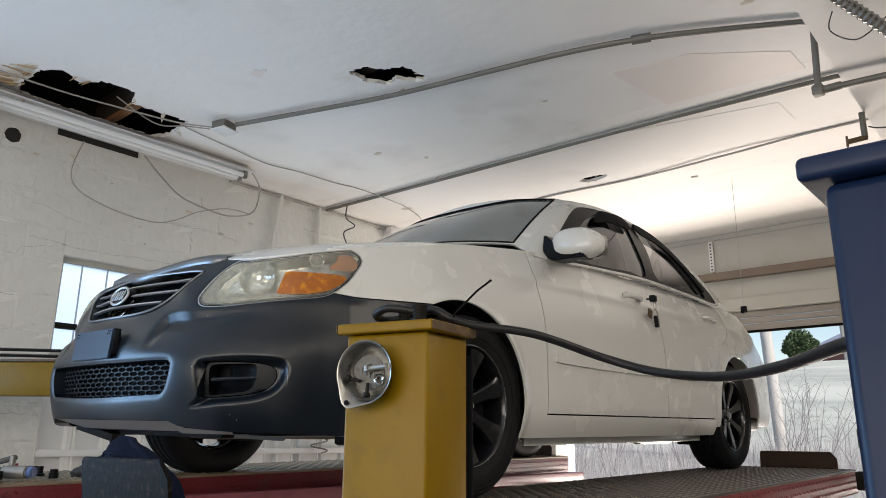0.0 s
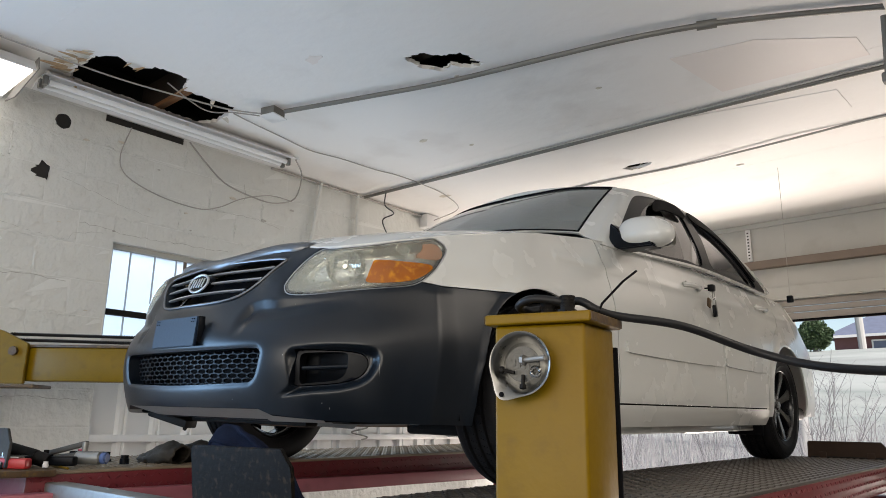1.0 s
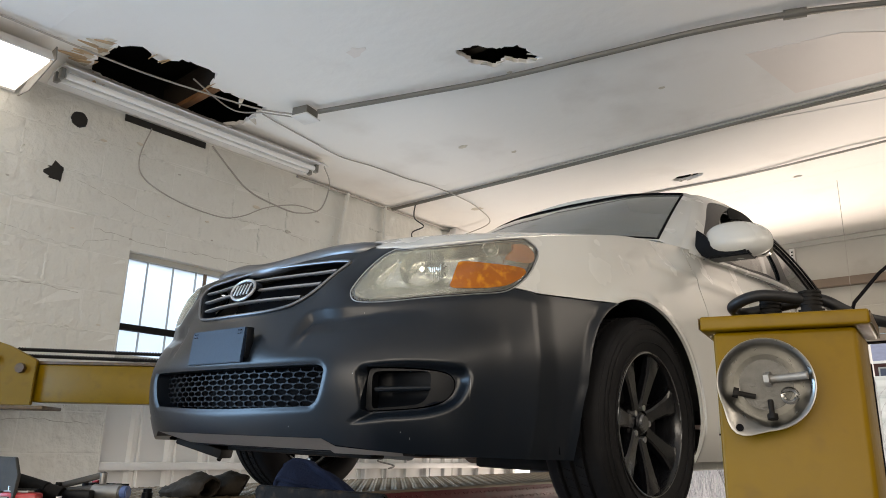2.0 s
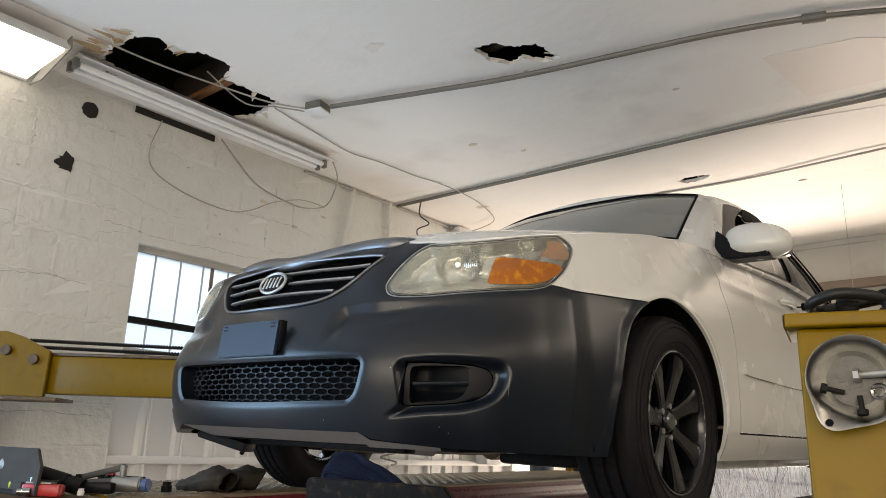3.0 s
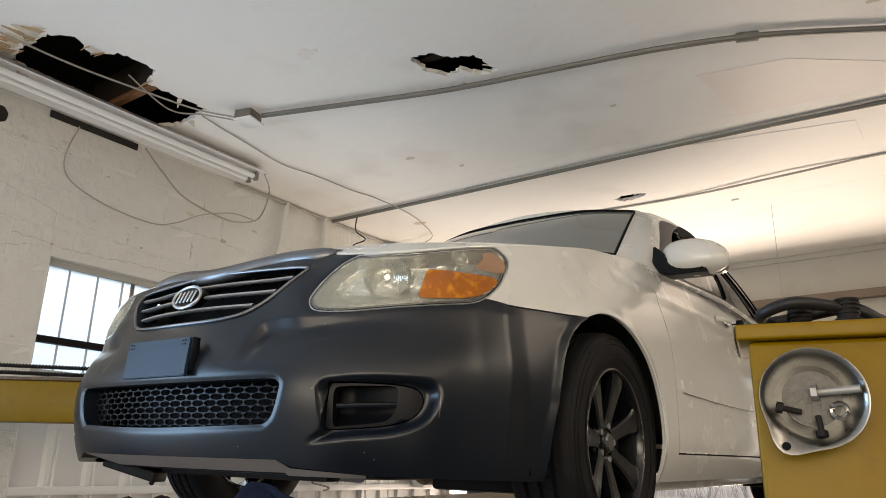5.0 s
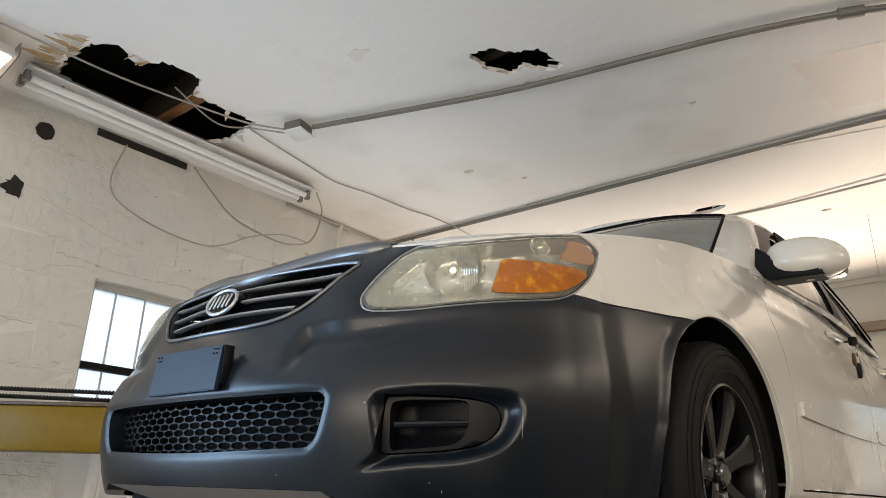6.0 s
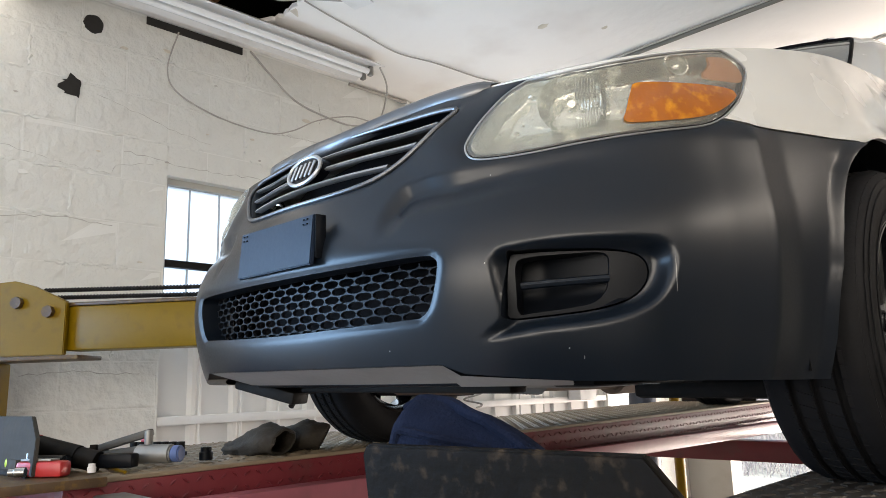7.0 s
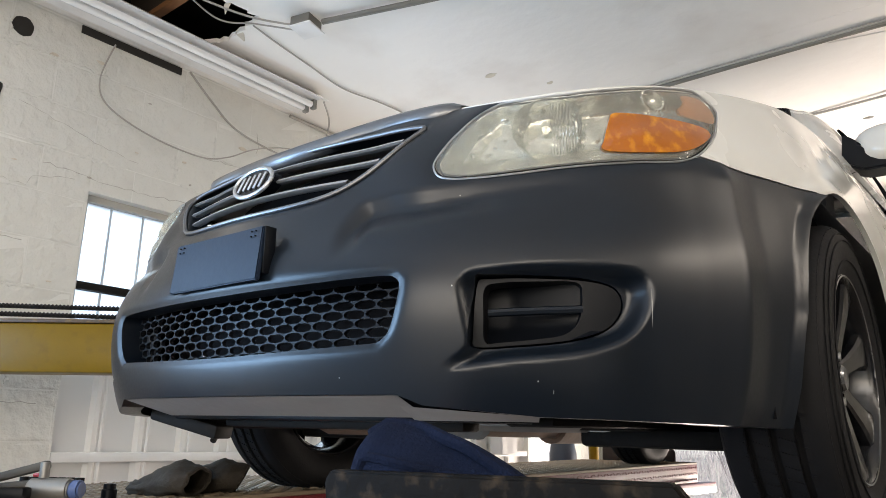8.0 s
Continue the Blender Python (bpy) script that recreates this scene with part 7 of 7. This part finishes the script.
part("housing", rod((-0.07, 0, 0.026), (0.03, 0, 0.026), 0.024, n=20, bevel=0.004), M_STEEL, imp)
part("end_cap", rod((0.03, 0, 0.026), (0.055, 0, 0.026), 0.021, n=20, bevel=0.004), M_BLUEPLASTIC, imp, "blue rubber end")
part("anvil", rod((-0.04, 0, 0.05), (-0.04, 0, 0.085), 0.011), M_STEEL, imp)
pl = thing("riveter", pose(-3.20, 1.06, LZ + 0.016, 0, -6, 38), "grey steel hand riveter with long handles", "hand tool")
part("handle", box((-0.13, -0.012, 0.0), (0.10, 0.012, 0.022), 0.007), M_GREYSTEEL, pl)
part("handle", box((-0.10, -0.012, 0.0), (0.10, 0.012, 0.02), 0.006, m=pose(0.0, 0, 0.028, 0, -9, 0)), M_GREYSTEEL, pl)
part("nose_rod", rod((-0.13, 0, 0.012), (-0.24, 0, 0.03), 0.007), M_GREYSTEEL, pl)
blk = thing("tool_block", pose(-3.10, 1.00, LZ, 0, 0, 36), "dark plastic tool holder block", "tool holder")
part("block", box((-0.07, -0.018, 0), (0.07, 0.018, 0.034), 0.006), M_PLASTIC, blk)
sck = thing("hex_key", pose(-3.05, 1.0, 1.084), "long thin brass rod on the runway", "rod")
part("shaft", rod((-0.2, 0.03, 0.004), (0.05, 0.0, 0.004), 0.004), M_YELLOW, sck)
rag = thing("blue_gloves", pose(-1.42, 0.93, 1.048, 0, 0, 35), "pair of blue ribbed rubber grips on the runway", "gloves")
for k in range(2):
    part("grip", sweep([Vector((0.012 * q, 0.03 * k, 0.022 + 0.002 * math.sin(q))) for q in range(12)], 0.02, 12, 0.003), M_BLUEPLASTIC, rag)
tl = thing("ratchet", pose(-1.33, 0.90, 1.062, 0, 0, 5), "chrome ratchet handle with a black grip", "ratchet")
part("shaft", rod((-0.1, 0, 0), (0.06, 0.02, 0), 0.009), M_BRIGHT, tl)
part("grip", rod((0.06, 0.02, 0), (0.13, 0.03, 0), 0.015, n=16, bevel=0.003), M_PLASTIC, tl)

# ---- outside ----
gv, gf = [], []
xs = np.concatenate([np.linspace(-400, -60, 12), np.linspace(-50, 40, 60), np.linspace(60, 400, 12)])
ys = np.concatenate([[-60.0, -20.0, -2.9], np.linspace(6.65, 70, 70), np.linspace(80, 900, 14)])
for x in xs:
    for y in ys:
        z = float(np.interp(y, [-60, 6.6, 8, 11, 14, 30, 46, 60, 120, 900], [-0.16, -0.16, -0.1, 0.35, 0.9, 3.4, 5.7, 7.0, 9.0, 9.0]))
        z += 0.12 * noise.noise(Vector((x * 0.15, y * 0.15, 0))) * (y > 9) - 0.0006 * max(0, abs(x + 8) - 25) * (y > 9)
        gv.append((x, y, z))
NY = len(ys)
for i in range(len(xs) - 1):
    for j in range(NY - 1):
        gf.append((i * NY + j, (i + 1) * NY + j, (i + 1) * NY + j + 1, i * NY + j + 1))
structure(finish("ground", gv, gf, M_GRASS), "dry pale winter grass on a rising hillside", "ground")


def hill(y):
    return float(np.interp(y, [6.6, 8, 11, 14, 30, 46, 60], [-0.16, -0.1, 0.35, 0.9, 3.4, 5.7, 7.0]))


rng = random.Random(21)
vs, fs = [], []
def blade(p, q, w):
    b = len(vs)
    d = Vector(q) - Vector(p)
    side = d.cross(Vector((rng.uniform(-1, 1), rng.uniform(-1, 1), 0.1))).normalized() * w
    side2 = d.cross(side).normalized() * w
    for k in (side, -side * 0.5 + side2 * 0.8, -side * 0.5 - side2 * 0.8):
        vs.append(tuple(Vector(p) + k))
    vs.append(tuple(q))
    fs.extend([(b, b + 1, b + 3), (b + 1, b + 2, b + 3), (b + 2, b, b + 3)])
for k in range(15000):
    y = rng.uniform(9.3, 14.5)
    x = rng.uniform(-16, 2) * (0.5 + y / 24)
    z = hill(y) - 0.05
    h = rng.uniform(0.25, 0.95) * (1.2 if rng.random() < 0.15 else 0.8)
    blade((x, y, z), (x + rng.uniform(-0.25, 0.25), y + rng.uniform(-0.2, 0.2), z + h), rng.uniform(0.003, 0.008))
tagged(finish("dry_brush", vs, fs, M_STRAW, smooth=False), "dry straw-coloured weeds at the foot of the hill", "brush", kind="stuff")


def bush(x, y, h, seed, label):
    r = random.Random(seed)
    b = thing("bare_shrub", pose(x, y, hill(y) - 0.03), label, "shrub", "leafless shrubs")
    bms = []
    for k in range(13):
        a = r.uniform(0, 6.28)
        p = Vector((0.05 * math.cos(a), 0.05 * math.sin(a), 0))
        d = Vector((0.35 * math.cos(a), 0.35 * math.sin(a), 1)).normalized()
        pts = [p]
        for _ in range(5):
            p = p + d * h / 5 * r.uniform(0.7, 1.1)
            d = (d + Vector((r.uniform(-0.3, 0.3), r.uniform(-0.3, 0.3), r.uniform(-0.05, 0.2)))).normalized()
            pts.append(p)
        bms.append(sweep(pts, 0.004, 4))
        for q in pts[2:]:
            for _ in range(3):
                e = q + Vector((r.uniform(-0.3, 0.3), r.uniform(-0.3, 0.3), r.uniform(0.05, 0.4))) * h * 0.35
                bms.append(sweep([q, (q + e) / 2 + Vector((0, 0, 0.02)), e], 0.0018, 3))
    part("branchwork", join(*bms), M_TWIG, b, smooth=False)


for k, (x, y, h) in enumerate(((-4.3, 12.0, 2.0), (-3.5, 12.2, 1.8), (-3.0, 11.6, 1.7), (-5.2, 12.5, 1.9), (-6.5, 12.2, 1.6), (-7.6, 12.8, 1.8), (-2.3, 11.8, 1.3), (-9.0, 12.5, 1.6))):
    bush(x, y, h, 50 + k, "leafless grey-brown shrub at the foot of the hill")
tagged(part("utility_pole", sweep([Vector((-3.95, 13.6, hill(13.6) - 0.1)), Vector((-4.02, 13.6, 3.0)), Vector((-4.3, 13.6, 9.0))], 0.10, 12), M_POLE), "weathered grey wooden utility pole", "utility pole")
tagged(part("utility_pole", sweep([Vector((-9.5, 47, hill(47) - 0.2)), Vector((-9.7, 47, 15.0))], 0.22, 10), M_POLE), "distant grey wooden utility pole", "utility pole")


def evergreen(x, y, r0, seed):
    r = random.Random(seed)
    t = thing("evergreen_tree", pose(x, y, hill(y) - 0.1), "round dark green evergreen tree on the hill", "tree")
    part("trunk", rod((0, 0, 0), (0, 0, r0), 0.16, 0.08), M_TWIG, t)
    vs, fs = [], []
    for k in range(5000):
        a, c = r.uniform(0, 6.28), r.uniform(-0.9, 1)
        rr = r0 * (0.72 + 0.3 * r.random()) * (0.9 + 0.22 * noise.noise(Vector((math.cos(a) * 2, math.sin(a) * 2, c * 2.5))))
        s = math.sqrt(1 - c * c)
        p = Vector((rr * s * math.cos(a), rr * s * math.sin(a), r0 * 1.02 + rr * c * 0.98))
        b = len(vs)
        d = Vector((r.uniform(-1, 1), r.uniform(-1, 1), r.uniform(-0.5, 1))).normalized() * 0.11
        e = d.cross(Vector((r.uniform(-1, 1), 0.3, r.uniform(-1, 1)))).normalized() * 0.05
        vs += [tuple(p - d), tuple(p + e), tuple(p + d), tuple(p - e)]
        fs.append((b, b + 1, b + 2, b + 3))
    tagged(finish("crown", vs, fs, M_LEAF, t, smooth=False), kind="stuff")


evergreen(-11.5, 45, 1.0, 71)
evergreen(-14.6, 40, 0.5, 72)
house = thing("house", pose(-7.0, 56, hill(56) - 1.5), "brick house with a grey shingle roof on the hilltop", "house")
part("wall", box((-6, 0, 0), (12, 8, 2.4)), M_BRICK, house, smooth=False)
roof_b = bmesh.new()
pts = [(-6.6, -0.6, 2.4), (12.6, -0.6, 2.4), (12.6, 8.6, 2.4), (-6.6, 8.6, 2.4), (-3.0, 4, 4.9), (9.0, 4, 4.9)]
rvv = [roof_b.verts.new(p) for p in pts]
for f in ((0, 1, 5, 4), (2, 3, 4, 5), (1, 2, 5), (3, 0, 4), (3, 2, 1, 0)):
    roof_b.faces.new([rvv[k] for k in f])
part("roof", roof_b, M_SHINGLE, house, smooth=False)
part("fascia", box((-6.6, -0.66, 2.28), (12.6, -0.6, 2.46)), M_FIXTURE, house, smooth=False)
for x in (-3.6, -0.6, 3.0, 6.5):
    wdw = part("window", box((x, -0.05, 0.9), (x + 1.3, 0.02, 2.0)), M_SHINGLE, house, smooth=False)
    part("window_frame", join(box((x - 0.1, -0.08, 0.8), (x, 0.02, 2.1)), box((x + 1.3, -0.08, 0.8), (x + 1.4, 0.02, 2.1)), box((x, -0.08, 2.0), (x + 1.3, 0.02, 2.1)), box((x, -0.08, 0.8), (x + 1.3, 0.02, 0.9))), M_FIXTURE, wdw, smooth=False)
part("fence_wall", box((-9, -4, -1.0), (12, -3.9, 0.5)), M_BRICK, house, smooth=False)

# ---- blocks of the west wall ----
BLK_L, BLK_H, GAP = 0.405, 0.203, 0.004
mesh_cache = {}


def block_mesh(l, h, kind):
    key = (round(l, 3), round(h, 3), kind)
    if key in mesh_cache:
        return mesh_cache[key]
    r = random.Random(kind * 77 + int(l * 1000))
    d, c = 0.0, 0.009
    w = lambda: r.uniform(-0.0015, 0.0015)
    o = [(0, 0), (l, 0), (l, h), (0, h)]
    i = [(c, c), (l - c, c), (l - c, h - c), (c, h - c)]
    v = [(-0.0017, a, b) for a, b in o] + [(w() - 0.001, a, b) for a, b in i]
    f = [(4, 5, 6, 7), (0, 1, 5, 4), (1, 2, 6, 5), (2, 3, 7, 6), (3, 0, 4, 7)]
    me = bpy.data.meshes.new("block")
    me.from_pydata(v, [], f)
    me.materials.append(M_BLOCK)
    mesh_cache[key] = me
    return me


wall_west = structure(thing("wall_west", pose(WEST, 0, 0), "white painted concrete block wall with cracks and chips", "wall"), "white painted concrete block wall with cracks and chips", "wall")
for row in range(16):
    z0 = row * BLK_H
    z1 = min(z0 + BLK_H - GAP, CEIL - 0.004)
    if z1 - z0 < 0.03 or z0 > CEIL:
        continue
    y = -2.4 + (BLK_L / 2 if row % 2 else 0)
    while y < NORTH - 0.05:
        a, b = y, min(y + BLK_L - GAP, NORTH - 0.002)
        spans = [(a, b, z0)]
        if z1 > OPEN_Z0 and z0 < OPEN_Z1:
            spans = [(max(a, OPEN_Y0), min(b, OPEN_Y1), OPEN_Z1)] if z1 > OPEN_Z1 + 0.03 else []
            if a < OPEN_Y0:
                spans.append((a, min(b, OPEN_Y0), z0))
            if b > OPEN_Y1:
                spans.append((max(a, OPEN_Y1), b, z0))
        if z1 > SIDE_Z0 and z0 < SIDE_Z1:
            spans = [w for p, q, low in spans for w in ((p, min(q, SIDE_Y0), low), (max(p, SIDE_Y1), q, low)) if w[1] > w[0]]
        for p, q, low in spans:
            if q - p > 0.03 and q > 0.2:
                ob = new("block", block_mesh(q - p, z1 - low, rng.randrange(4)))
                ob.parent = wall_west
                ob.matrix_basis = pose(rng.uniform(-0.0002, 0.0008), p, low)
        y += BLK_L

# rough mortar squeezed out along some joints under the paint
rng = random.Random(58)
for k in range(125):
    row = rng.randrange(6, 15)
    z = row * BLK_H - GAP / 2
    if rng.random() < 0.72:
        y = rng.uniform(0.5, 3.9)
        n = rng.randrange(6, 22)
        pts = [Vector((WEST - 0.002, y + 0.014 * j, z + rng.uniform(-0.006, 0.006))) for j in range(n)]
    else:
        y = -2.4 + (BLK_L / 2 if row % 2 else 0) + BLK_L * rng.randrange(8, 15) - GAP / 2
        pts = [Vector((WEST - 0.002, y + rng.uniform(-0.006, 0.006), z + 0.014 * j)) for j in range(1, rng.randrange(6, 14))]
    if max(p.y for p in pts) > OPEN_Y0 - 0.03 and min(p.y for p in pts) < OPEN_Y1 + 0.03 and min(p.z for p in pts) < OPEN_Z1 + 0.03:
        continue
    bm = sweep(pts, rng.uniform(0.004, 0.009), 7, 0.002)
    for v in bm.verts:
        v.co += 0.006 * Vector((0.5 * noise.noise(v.co * 60), noise.noise(v.co * 45 + Vector((9, 0, 0))), noise.noise(v.co * 45)))
        v.co.x = WEST + (v.co.x - WEST) * 0.55
    tagged(part("trim_mortar", bm, M_BLOCK), "lump of painted mortar along a joint of the block wall", "mortar", kind="structure")

# cracks and chips along the joints of the block wall
rng = random.Random(77)
CRACKS = [[(0.9, 2.30), (1.22, 2.25), (1.40, 2.24), (1.42, 2.29), (1.62, 2.33)], [(1.32, 2.60), (1.62, 2.52), (1.9, 2.47)], [(1.45, 2.36), (1.75, 2.335), (2.1, 2.35), (2.45, 2.36)], [(2.50, 2.86), (2.52, 2.78), (2.49, 2.70)], [(2.2, 2.62), (2.6, 2.64), (2.85, 2.60)], [(1.1, 1.36), (1.3, 1.38), (1.6, 1.36)], [(0.9, 1.98), (1.2, 2.02), (1.45, 2.0)]]
for line in CRACKS:
    pts = []
    for (y0, z0), (y1, z1) in zip(line, line[1:]):
        k = max(2, int(math.hypot(y1 - y0, z1 - z0) / 0.03))
        pts += [Vector((WEST - 0.0005, y0 + (y1 - y0) * i / k, z0 + (z1 - z0) * i / k + rng.uniform(-0.006, 0.006))) for i in range(k)]
    tagged(part("wall_crack", sweep(pts, rng.uniform(0.0009, 0.0017), 5, 0.0004), M_CRACK), "dark hairline crack in the painted block wall", "crack", kind="structure")
for k in range(46):
    y, z, r = rng.uniform(0.9, 3.1), rng.uniform(1.25, 2.95), rng.uniform(0.004, 0.014)
    if y > OPEN_Y0 - 0.03 and z < OPEN_Z1 + 0.02:
        continue
    pts = ragged(y, z, r * rng.uniform(0.8, 2.4), r * 0.7, 9, 0.3, 300 + k)
    bm = bmesh.new()
    bm.faces.new([bm.verts.new((WEST + 0.0025, a, b)) for a, b in pts])
    rim = [bm.verts.new((WEST + 0.0025, a, b)) for a, b in pts]
    low = [bm.verts.new((WEST - 0.003, y + (a - y) * 1.2, z + (b - z) * 1.2)) for a, b in pts]
    for i in range(9):
        bm.faces.new((rim[i], rim[(i + 1) % 9], low[(i + 1) % 9], low[i]))
    tagged(part("paint_chip", bm, M_CRACK if k % 3 == 0 else M_TORNWHITE if k % 3 == 1 else M_MORTAR, smooth=False), "small chip or blister in the wall paint", "chip", kind="structure")
